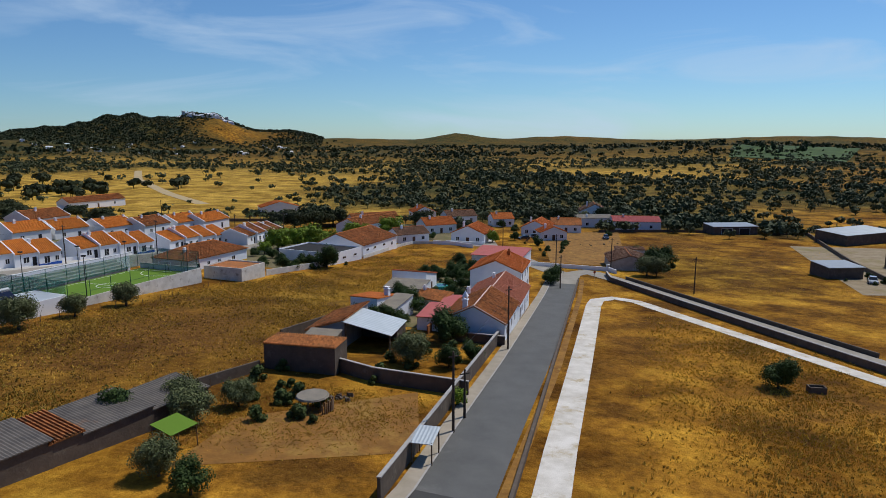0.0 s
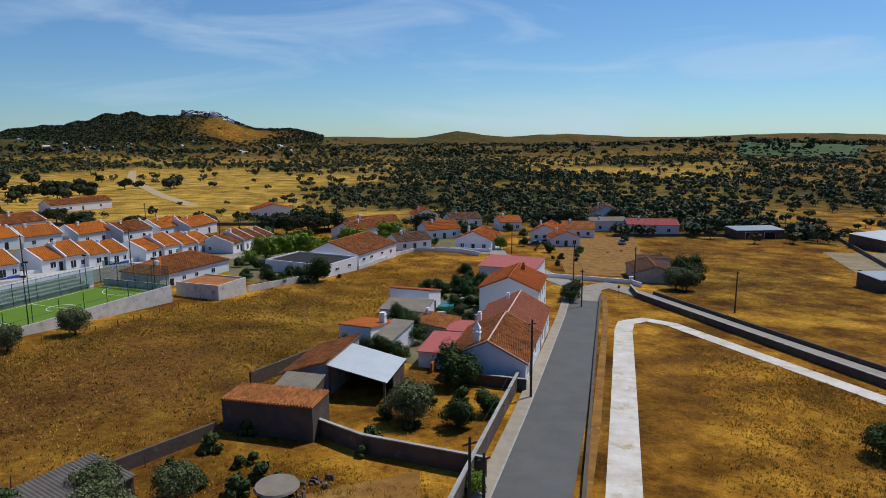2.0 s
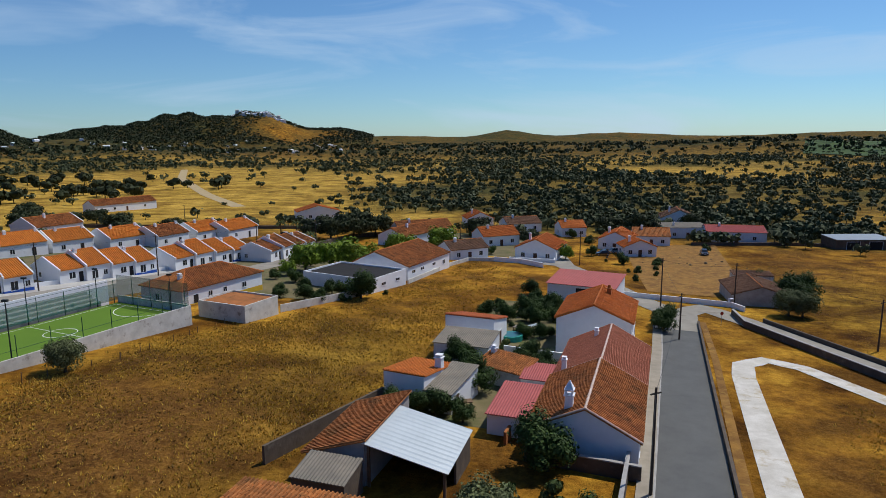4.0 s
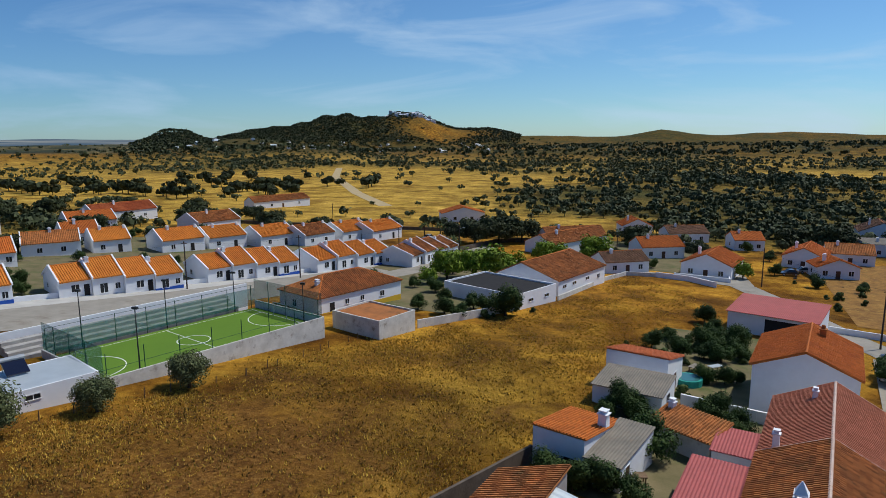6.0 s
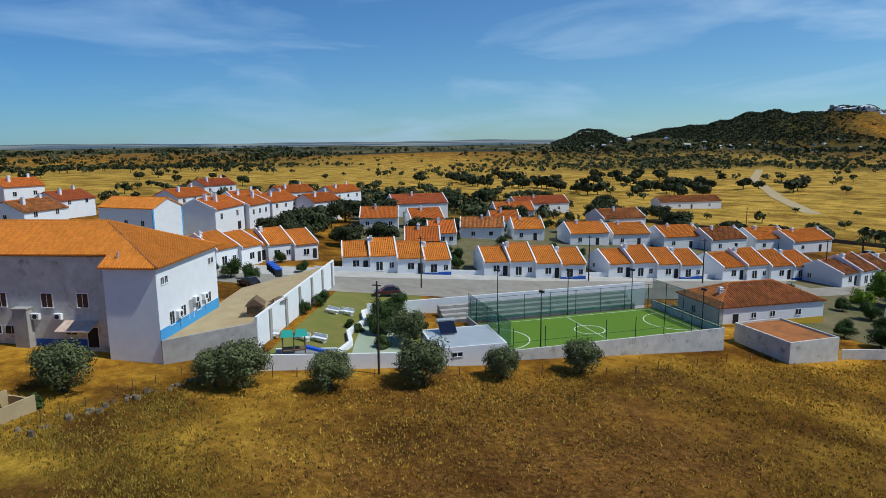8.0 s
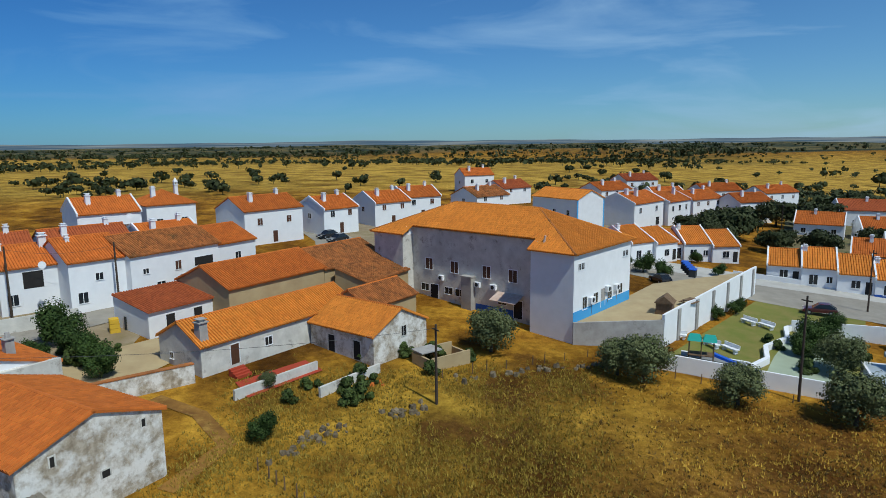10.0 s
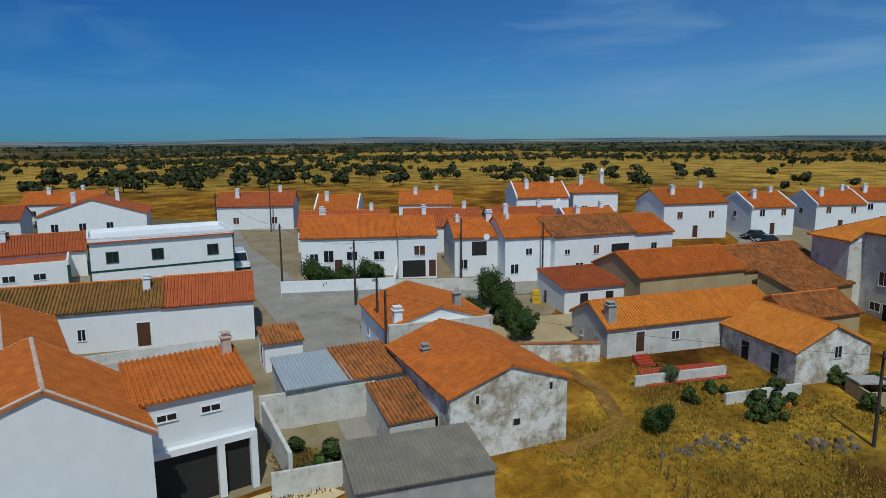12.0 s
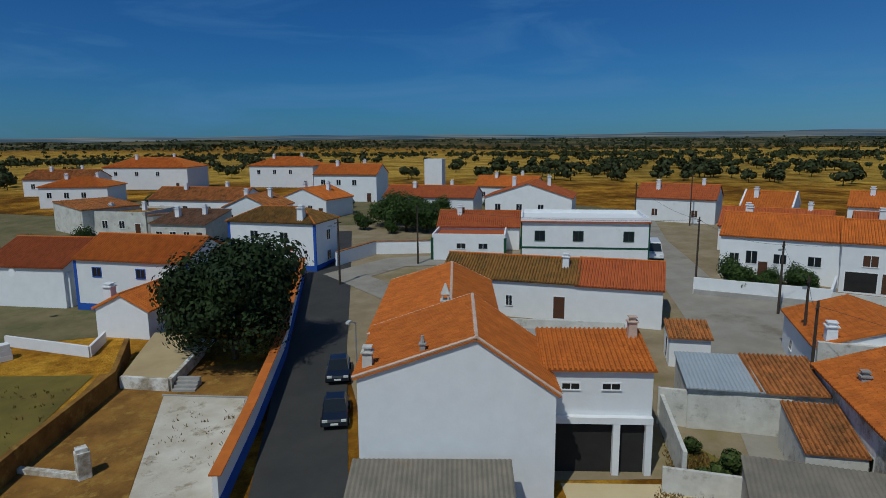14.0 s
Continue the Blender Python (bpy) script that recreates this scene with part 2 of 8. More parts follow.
M["glass"] = shiny("window_glass", (0.018, 0.022, 0.026), 0.12)
M["carblack"] = shiny("black_car_paint", (0.012, 0.014, 0.02), 0.3, 0.2, 0.8)
M["carred"] = shiny("maroon_car_paint", (0.10, 0.012, 0.02), 0.3, 0.2, 0.8)
M["cargrey"] = shiny("silver_car_paint", (0.42, 0.43, 0.44), 0.3, 0.4, 0.6)
M["carwhite"] = shiny("white_car_paint", (0.74, 0.75, 0.76), 0.3, 0.0, 0.6)
M["panel"] = shiny("solar_glass", (0.01, 0.013, 0.03), 0.1)
M["poolwater"] = shiny("pool_water", (0.05, 0.16, 0.16), 0.08)
M["lamp"] = shiny("lamp_lens", (0.65, 0.65, 0.6), 0.2)


def leaf_material(name, base, second, spread=0.3):
    m = material(name, base, second, 0.6, 0.5, 0.75, island=spread, per_object=0.12)
    b = m.node_tree.nodes["Principled BSDF"]
    b.inputs["Specular IOR Level"].default_value = 0.2
    return m


M["olive"] = leaf_material("olive_leaf", (0.135, 0.150, 0.060), (0.085, 0.102, 0.038))
M["oak"] = leaf_material("holm_oak_leaf", (0.050, 0.060, 0.021), (0.032, 0.041, 0.014))
M["grove"] = leaf_material("grove_leaf", (0.085, 0.098, 0.042), (0.046, 0.060, 0.022))
M["citrus"] = leaf_material("dark_glossy_leaf", (0.052, 0.086, 0.017), (0.030, 0.055, 0.012))
M["bright"] = leaf_material("bright_green_leaf", (0.19, 0.27, 0.020), (0.13, 0.19, 0.016))
M["shrub"] = leaf_material("shrub_leaf", (0.070, 0.098, 0.024), (0.045, 0.066, 0.016))
M["meadowgrass"] = leaf_material("meadow_grass_blade", (0.34, 0.235, 0.036), (0.25, 0.17, 0.026), 0.3)
M["weed"] = leaf_material("brown_weed_blade", (0.19, 0.115, 0.032), (0.12, 0.075, 0.02), 0.3)
M["straw"] = leaf_material("dry_grass_blade", (0.58, 0.375, 0.055), (0.46, 0.28, 0.042), 0.3)
M["greatleaf"] = leaf_material("dense_dark_leaf", (0.026, 0.044, 0.011), (0.016, 0.029, 0.008))
M["net"] = None


def net_material():
    m = bpy.data.materials.new("green_net")
    m.use_nodes = True
    n, l = m.node_tree.nodes, m.node_tree.links
    b = n["Principled BSDF"]
    b.inputs["Base Color"].default_value = (0.01, 0.20, 0.15, 1)
    b.inputs["Roughness"].default_value = 0.9
    t = n.new("ShaderNodeBsdfTransparent")
    mix = n.new("ShaderNodeMixShader")
    mix.inputs[0].default_value = 0.34
    l.new(t.outputs[0], mix.inputs[1])
    l.new(b.outputs[0], mix.inputs[2])
    l.new(mix.outputs[0], n["Material Output"].inputs[0])
    return m


M["net"] = net_material()


# ---- ground form ----
HUB = (-6.5, 47.6)
# bearing to the left of north, distance, height, half widths in degrees and metres
HILLS = [(20.0, 3000, 126, 3.4, 420), (26.3, 2950, 120, 3.8, 420), (32.5, 2900, 62, 4.0, 420), (13.4, 3000, 62, 3.6, 420),
         (39.6, 3300, 80, 2.4, 300), (34, 1900, 32, 6.0, 260), (-1.0, 4000, 52, 2.8, 420), (-9, 4200, 34, 7.0, 420), (-28, 3900, 40, 16.0, 600),
         (-24, 1500, 20, 12.0, 420), (7, 4400, 26, 6.0, 300)]


def smooth(a, b, v):
    v = np.clip((v - a) / (b - a), 0, 1)
    return v * v * (3 - 2 * v)


def near_ground(x, y):
    p = -0.035 * x - 0.065 * y
    return 5.2 + np.where(p < 0, 14 * np.tanh(p / 14), 5 * np.tanh(p / 5))


def ground_z(x, y):
    """The height of the land at a place (numbers or arrays)."""
    x, y = np.asarray(x, float), np.asarray(y, float)
    dx, dy = x - HUB[0], y - HUB[1]
    r = np.hypot(dx, dy)
    az = np.degrees(np.arctan2(-dx, dy))
    z = near_ground(x, y)
    far = -5 + 7 * np.sin(x / 310 + 1.2) * np.sin(y / 270 + 0.4) + 3 * np.sin(x / 121 + y / 160)
    w = smooth(260, 1200, r)
    z = z * (1 - w) + far * w
    z = z + 26 * smooth(3300, 4900, r) * smooth(48, 30, np.abs(az + 8))
    for a, d, h, wa, wr in HILLS:
        da = (az - a + 180) % 360 - 180
        z = z + h * np.exp(-((da / wa) ** 2) - (((r - d) / wr) ** 2)) * (1 + 0.06 * np.sin(az * 3.1 + r / 90) * np.sin(r / 60))
    return z


def gz(x, y):
    return float(ground_z(x, y))


# ---- building bricks ----
class Mesh:
    """Collects faces for one mesh."""

    def __init__(self):
        self.v, self.f = [], []

    def quad(self, *p):
        i = len(self.v)
        self.v += [tuple(q) for q in p]
        self.f.append(tuple(range(i, i + len(p))))
        return self

    def hexa(self, b, t):
        """A solid between a lower and an upper ring of equal length, both seen counterclockwise from above."""
        i, n = len(self.v), len(b)
        self.v += [tuple(q) for q in b] + [tuple(q) for q in t]
        self.f.append(tuple(range(i + n - 1, i - 1, -1)))
        self.f.append(tuple(range(i + n, i + 2 * n)))
        for k in range(n):
            j = (k + 1) % n
            self.f.append((i + k, i + j, i + n + j, i + n + k))
        return self

    def box(self, x0, y0, z0, x1, y1, z1, bevel=0.0):
        if x1 < x0:
            x0, x1 = x1, x0
        if y1 < y0:
            y0, y1 = y1, y0
        if bevel:
            c = bevel
            ring = [(x0 + c, y0), (x1 - c, y0), (x1, y0 + c), (x1, y1 - c), (x1 - c, y1), (x0 + c, y1), (x0, y1 - c), (x0, y0 + c)]
            return self.hexa([(*p, z0) for p in ring], [(*p, z1) for p in ring])
        ring = [(x0, y0), (x1, y0), (x1, y1), (x0, y1)]
        return self.hexa([(*p, z0) for p in ring], [(*p, z1) for p in ring])

    def tube(self, p, q, r0, r1=None, n=8):
        p, q = Vector(p), Vector(q)
        d = (q - p).normalized()
        a = d.orthogonal().normalized()
        b = d.cross(a)
        r1 = r0 if r1 is None else r1
        ring = [(math.cos(2 * math.pi * k / n), math.sin(2 * math.pi * k / n)) for k in range(n)]
        return self.hexa([p + (a * c + b * s) * r0 for c, s in ring], [q + (a * c + b * s) * r1 for c, s in ring])

    def data(self, name):
        m = bpy.data.meshes.new(name)
        m.from_pydata(self.v, [], self.f)
        m.update()
        return m


def part(name, mesh, mat, parent, label=""):
    ob = new(name, mesh.data(name) if isinstance(mesh, Mesh) else mesh)
    ob.data.materials.clear()
    ob.data.materials.append(M[mat] if isinstance(mat, str) else mat)
    ob.parent = parent
    if label:
        ob["label"] = label
    return ob


def thing(name, m, label, category, group="", kind=""):
    ob = new(name)
    ob.empty_display_size = 0.5
    ob.matrix_world = m
    return tagged(ob, label, category, group, kind)


def single(name, mesh, mat, label, category, m=None, group="", kind=""):
    ob = part(name, mesh, mat, None)
    if m is not None:
        ob.matrix_world = m
    return tagged(ob, label, category, group, kind)


def ribbed_slope(poly, thick=0.12, step=0.3, course=0.45, rib=0.11):
    """One slope of a roof: a slab under rows of half-round tiles. poly: eave left, eave right, ridge right, ridge left."""
    me = Mesh()
    el, er, rr, rl = [Vector(p) for p in poly]
    u = (er - el)
    width = u.length
    u.normalize()
    up = (rr + rl) / 2 - (el + er) / 2
    up = up - u * up.dot(u)
    height = up.length
    up.normalize()
    nrm = u.cross(up).normalized()
    if nrm.z < 0:
        nrm = -nrm
    down = nrm * thick
    if not course:
        # one corrugated sheet
        k_n = max(6, int(width / step)) * 2
        low, top = [], []
        for k in range(k_n + 1):
            f = k / k_n
            lift = nrm * (rib if k % 2 else 0.0)
            low.append(el.lerp(er, f) + lift)
            top.append(rl.lerp(rr, f) + lift)
        me.v += [tuple(p) for row in (low, top, [p - down for p in low], [p - down for p in top]) for p in row]
        a, b, c = k_n + 1, 2 * (k_n + 1), 3 * (k_n + 1)
        for k in range(k_n):
            me.f += [(k, k + 1, a + k + 1, a + k), (b + k + 1, b + k, c + k, c + k + 1), (k + 1, k, b + k, b + k + 1), (a + k, a + k + 1, c + k + 1, c + k)]
        me.f += [(0, a, c, b), (a + k_n, k_n, b + k_n, c + k_n)]
        return me
    ring = [el, er, rr, rl] if (rr - rl).length > 0.05 else [el, er, rr]
    if (er - el).cross(rr - er).z < 0:
        ring = ring[::-1]
    me.hexa([p - down for p in ring], ring)
    la, ra = (rl - el).dot(u), (er - rr).dot(u)
    n = max(3, int(width / step))
    for k in range(n):
        a = (k + 0.5) / n * width
        top = height
        if la > 0.05:
            top = min(top, a / la * height)
        if ra > 0.05:
            top = min(top, (width - a) / ra * height)
        if la < -0.05 or ra < -0.05:
            top = height
        if top < 0.3:
            continue
        rows_n = max(1, int(round(top / course)))
        h = top / rows_n
        half = width / n * 0.30
        for j in range(rows_n):
            p = el + u * a + up * (h * j - (0.06 if j else 0.0)) + nrm * 0.01
            q = el + u * a + up * (h * (j + 1)) + nrm * 0.004
            w0, w1 = half * 1.12, half * 0.9
            i = len(me.v)
            lift = rib * 0.18
            me.v += [tuple(p - u * w0), tuple(p - u * w0 * 0.55 + nrm * (rib + lift)), tuple(p + u * w0 * 0.55 + nrm * (rib + lift)), tuple(p + u * w0),
                     tuple(q - u * w1), tuple(q - u * w1 * 0.55 + nrm * rib), tuple(q + u * w1 * 0.55 + nrm * rib), tuple(q + u * w1)]
            me.f += [(i, i + 1, i + 5, i + 4), (i + 1, i + 2, i + 6, i + 5), (i + 2, i + 3, i + 7, i + 6), (i + 3, i + 2, i + 1, i)]
    return me


def ridge_cap(p, q, r=0.13):
    """A half-buried row of cap tiles along a ridge or hip, each a little thicker at its lower end."""
    p, q = Vector(p), Vector(q)
    d = q - p
    n = max(1, int(d.length / 0.5))
    a = d.orthogonal().normalized()
    c = d.normalized().cross(a)
    me = Mesh()
    rings = []
    for k in range(n):
        for u, w in ((k / n, r * 1.1), ((k + 0.98) / n, r * 0.92)):
            o = p + d * u
            rings.append([tuple(o + (a * math.cos(t * 1.0472) + c * math.sin(t * 1.0472)) * w) for t in range(6)])
    for ring in rings:
        me.v += ring
    for k in range(len(rings) - 1):
        for t in range(6):
            v = (t + 1) % 6
            me.f.append((k * 6 + t, k * 6 + v, k * 6 + 6 + v, k * 6 + 6 + t))
    me.f.append(tuple(range(5, -1, -1)))
    e = len(me.v) - 6
    me.f.append(tuple(range(e, e + 6)))
    return me


FACES = {"F": ((0, 0), 0), "R": ((1, 0), 90), "B": ((1, 1), 180), "L": ((0, 1), 270)}


def face_frame(face, L, D):
    (a, b), turn = FACES[face]
    return pose(a * L, b * D, 0, 0, 0, turn), (L if face in "FB" else D)


def opening(kind, parent, m, u, z, w, h, frame_mat="white", pane="glass"):
    """A window or door set in a wall: surround, pane, leaf or flat dark fill, and a sill."""
    x0, x1 = u - w / 2, u + w / 2
    me = Mesh()
    t, o = 0.09, -0.035
    me.box(x0 - t, o, z, x0, 0.05, z + h + t)
    me.box(x1, o, z, x1 + t, 0.05, z + h + t)
    me.box(x0, o, z + h, x1, 0.05, z + h + t)
    if kind == "window":
        me.box(x0 - t, o - 0.05, z - 0.07, x1 + t, 0.05, z)
        me.box(u - 0.03, -0.018, z, u + 0.03, 0.03, z + h)
    ob = part(kind, me, frame_mat, parent)
    ob.matrix_local = m
    pm = Mesh().box(x0, -0.012, z, x1, 0.04, z + h)
    if kind == "door":
        pm.box(x0 + 0.12, -0.022, z + 0.15, x1 - 0.12, 0.0, z + h * 0.45).box(x0 + 0.12, -0.022, z + h * 0.52, x1 - 0.12, 0.0, z + h - 0.15)
    part("pane" if kind == "window" else "door_leaf", pm, pane, ob)
    return ob


def chimney(parent, x, y, z0, z1, w=0.55, kind="pot", mat="white"):
    h = w / 2
    me = Mesh()
    me.hexa([(x - h, y - h, z0), (x + h, y - h, z0), (x + h, y + h, z0), (x - h, y + h, z0)],
            [(x - h * 0.86, y - h * 0.86, z1), (x + h * 0.86, y - h * 0.86, z1), (x + h * 0.86, y + h * 0.86, z1), (x - h * 0.86, y + h * 0.86, z1)])
    ob = part("chimney", me, mat, parent)
    cap = Mesh()
    if kind == "pot":
        cap.box(x - h * 1.15, y - h * 1.15, z1, x + h * 1.15, y + h * 1.15, z1 + 0.09)
        cap.box(x - h * 0.6, y - h * 0.6, z1 + 0.09, x + h * 0.6, y + h * 0.6, z1 + 0.3)
        cap.box(x - h * 0.9, y - h * 0.9, z1 + 0.3, x + h * 0.9, y + h * 0.9, z1 + 0.37)
    elif kind == "spire":
        cap.box(x - h * 1.2, y - h * 1.2, z1, x + h * 1.2, y + h * 1.2, z1 + 0.1)
        for sx in (-1, 1):
            for sy in (-1, 1):
                cap.box(x + sx * h * 0.7 - 0.06, y + sy * h * 0.7 - 0.06, z1 + 0.1, x + sx * h * 0.7 + 0.06, y + sy * h * 0.7 + 0.06, z1 + 0.5)
        cap.box(x - h * 1.1, y - h * 1.1, z1 + 0.5, x + h * 1.1, y + h * 1.1, z1 + 0.58)
        cap.hexa([(x - h, y - h, z1 + 0.58), (x + h, y - h, z1 + 0.58), (x + h, y + h, z1 + 0.58), (x - h, y + h, z1 + 0.58)],
                 [(x - 0.04, y - 0.04, z1 + 1.3), (x + 0.04, y - 0.04, z1 + 1.3), (x + 0.04, y + 0.04, z1 + 1.3), (x - 0.04, y + 0.04, z1 + 1.3)])
    else:
        cap.box(x - h * 1.2, y - h * 1.2, z1, x + h * 1.2, y + h * 1.2, z1 + 0.08)
        cap.tube((x, y, z1 + 0.08), (x, y, z1 + 0.5), h * 0.7, h * 0.5, 8)
    part("chimney_cap", cap, mat, ob)
    return ob


FOOTPRINTS = []


def built_over(x, y, margin=1.0):
    for ax, ay, hd, L, D in FOOTPRINTS:
        c, s = math.cos(radians(hd)), math.sin(radians(hd))
        u, v = (x - ax) * c + (y - ay) * s, -(x - ax) * s + (y - ay) * c
        if -margin < u < L + margin and -margin < v < D + margin:
            return True
    return False


def house(label, A, hd, L, D, eave, rise, kind="p", roof="tile", wall="white", wins="", chims=(), over=0.3, rf=0.5, fine=True,
          band=None, coping=False, name="house", category="house", group="", frame_mat="white", pane="glass", z=None, cap="tile", sink=2.5, corner=None, drop=0.0):
    """A walled building with a tiled roof. A: the front's left corner; hd: the front's direction; kind: p ridge along the front,
    g gable to the front, h hipped, m one slope falling to the front, n one slope falling to the back, f flat with a parapet."""
    c, s = math.cos(radians(hd)), math.sin(radians(hd))
    cx, cy = A[0] + c * L / 2 - s * D / 2, A[1] + s * L / 2 + c * D / 2
    z = gz(cx, cy) if z is None else z
    FOOTPRINTS.append((A[0], A[1], hd, L, D))
    ob = thing(name, pose(A[0], A[1], z, 0, 0, hd), label, category, group)
    e, r = eave, eave + rise
    step = 0.3 if fine else 0.36
    course = 0.45 if fine else 0.8
    rib = 0.11
    if roof in ("sheet", "darksheet", "metal", "tilepink"):
        step, course, rib = 0.26, 0, 0.06
    ring = [(0, 0), (L, 0), (L, D), (0, D)]
    me = Mesh()
    if kind in "hf":
        me.hexa([(*p, -sink) for p in ring], [(*p, e) for p in ring])
    elif kind == "p":
        k = D * rf
        side = [(0, -sink), (D, -sink), (D, e), (k, r), (0, e)]
        me.hexa([(L, y, zz) for y, zz in side], [(0, y, zz) for y, zz in side])
    elif kind == "g":
        k = L * rf
        side = [(0, -sink), (L, -sink), (L, e - drop), (k, r), (0, e)]
        me.hexa([(x, 0, zz) for x, zz in side], [(x, D, zz) for x, zz in side])
    elif kind in "mn":
        hi, lo = (r, e)
        side = [(0, -sink), (D, -sink), (D, hi if kind == "m" else lo), (0, lo if kind == "m" else hi)]
        me.hexa([(L, y, zz) for y, zz in side], [(0, y, zz) for y, zz in side])
    part("wall", me, wall, ob)
    o, t = over, 0.14
    if kind == "p":
        k = D * rf
        f0 = rise / k * o
        f1 = rise / (D - k) * o
        g = 0.0 if coping else o * 0.6
        part("roof_slope", ribbed_slope([(-g, -o, e - f0 + t), (L + g, -o, e - f0 + t), (L + g, k, r + t), (-g, k, r + t)], 0.12, step, course), roof, ob)
        part("roof_slope", ribbed_slope([(L + g, D + o, e - f1 + t), (-g, D + o, e - f1 + t), (-g, k, r + t), (L + g, k, r + t)], 0.12, step, course), roof, ob)
        part("ridge_cap", ridge_cap((-g, k, r + t + 0.02), (L + g, k, r + t + 0.02)), cap, ob)
        if coping:
            for x in (0.0, L):
                cm = Mesh()
                w = 0.13
                for (ya, za, yb, zb) in ((-o, e - f0, k, r), (k, r, D + o, e - f1)):
                    cm.hexa([(x - w, ya, za), (x + w, ya, za), (x + w, yb, zb), (x - w, yb, zb)],
                            [(x - w, ya, za + 0.42), (x + w, ya, za + 0.42), (x + w, yb, zb + 0.42), (x - w, yb, zb + 0.42)])
                part("gable_coping", cm, "white", ob)
    elif kind == "g":
        k = L * rf
        f0, f1 = rise / k * o, (rise + drop) / (L - k) * o + drop
        g = 0.12 if coping else o * 0.6
        part("roof_slope", ribbed_slope([(-o, D + g, e - f0 + t), (-o, -g, e - f0 + t), (k, -g, r + t), (k, D + g, r + t)], 0.12, step, course), roof, ob)
        part("roof_slope", ribbed_slope([(L + o, -g, e - f1 + t), (L + o, D + g, e - f1 + t), (k, D + g, r + t), (k, -g, r + t)], 0.12, step, course), roof, ob)
        part("ridge_cap", ridge_cap((k, -g, r + t + 0.02), (k, D + g, r + t + 0.02)), cap, ob)
        if cap == "mortar":
            for y in (-g + 0.08, D + g - 0.08):
                part("verge_mortar", ridge_cap((-o, y, e - f0 + t + 0.05), (k, y, r + t + 0.05), 0.1), "mortar", ob)
                part("verge_mortar", ridge_cap((L + o, y, e - f1 + t + 0.05), (k, y, r + t + 0.05), 0.1), "mortar", ob)
    elif kind == "h":
        k = min(L, D) / 2
        q = rise / k * o
        E = e - q + t
        R = r + t
        P = [(-o, -o, E), (L + o, -o, E), (L + o, D + o, E), (-o, D + o, E)]
        if L >= D:
            a, b = (k, D / 2, R), (L - k, D / 2, R)
            polys = [(P[0], P[1], b, a), (P[1], P[2], b, b), (P[2], P[3], a, b), (P[3], P[0], a, a)]
        else:
            a, b = (L / 2, k, R), (L / 2, D - k, R)
            polys = [(P[0], P[1], a, a), (P[1], P[2], b, a), (P[2], P[3], b, b), (P[3], P[0], a, b)]
        for pl in polys:
            part("roof_slope", ribbed_slope(pl, 0.12, step, course), roof, ob)
        part("ridge_cap", ridge_cap(a, b), cap, ob)
        for p in P:
            end = a if (Vector(a) - Vector(p)).length < (Vector(b) - Vector(p)).length else b
            part("hip_cap", ridge_cap(p, end, 0.12), cap, ob)
    elif kind == "m":
        f0 = rise / D * o
        part("roof_slope", ribbed_slope([(-o * 0.5, -o, e - f0 + t), (L + o * 0.5, -o, e - f0 + t), (L + o * 0.5, D, r + t), (-o * 0.5, D, r + t)], 0.1, step, course, rib), roof, ob)
    elif kind == "n":
        f0 = rise / D * o
        part("roof_slope", ribbed_slope([(L + o * 0.5, D + o, e - f0 + t), (-o * 0.5, D + o, e - f0 + t), (-o * 0.5, 0, r + t), (L + o * 0.5, 0, r + t)], 0.1, step, course, rib), roof, ob)
    else:
        w = 0.22
        pm = Mesh().box(0, 0, e, L, w, e + rise).box(0, D - w, e, L, D, e + rise).box(0, w, e, w, D - w, e + rise).box(L - w, w, e, L, D - w, e + rise)
        part("parapet", pm, wall, ob)
        part("flat_roof", Mesh().box(w, w, e + 0.004, L - w, D - w, e + 0.06), roof, ob)
    if band:
        bm_ = Mesh()
        for face in "FRL":
            fm, fl = face_frame(face, L, D)
            i = len(bm_.v)
            bm_.box(-0.01, -0.025, -sink, fl + 0.01, 0.02, 0.55)
            bm_.v[i:] = [tuple(fm @ Vector(p)) for p in bm_.v[i:]]
        part("painted_plinth", bm_, band, ob)
    if corner:
        for x in (0, L):
            part("painted_corner", Mesh().box(x - 0.18, -0.03, -sink, x + 0.18, 0.14, e - 0.03), corner, ob)
    for spec in wins.split():
        # face, place along the face (0 to 1), sill height, width, height, then d for a door, s for a shutter
        f, u, zz, w, h, *more = spec.split(",")
        fm, fl = face_frame(f, L, D)
        style = more[0] if more else "w"
        if style == "d":
            opening("door", ob, fm, float(u) * fl, float(zz), float(w), float(h), frame_mat, "brown")
        elif style == "g":
            # near-black fill: unlit inside of open doorways painted flat, also dark doors
            opening("door", ob, fm, float(u) * fl, float(zz), float(w), float(h), frame_mat, "dark")
        elif style == "s":
            opening("window", ob, fm, float(u) * fl, float(zz), float(w), float(h), frame_mat, "brown")
        else:
            opening("window", ob, fm, float(u) * fl, float(zz), float(w), float(h), frame_mat, pane)
    for ch in chims:
        x, y, top, *more = ch
        w, style, mat = (list(more) + [0.55, "pot", "white"][len(more):])
        chimney(ob, x, y, e - 0.3, r + top, w, style, mat)
    return ob


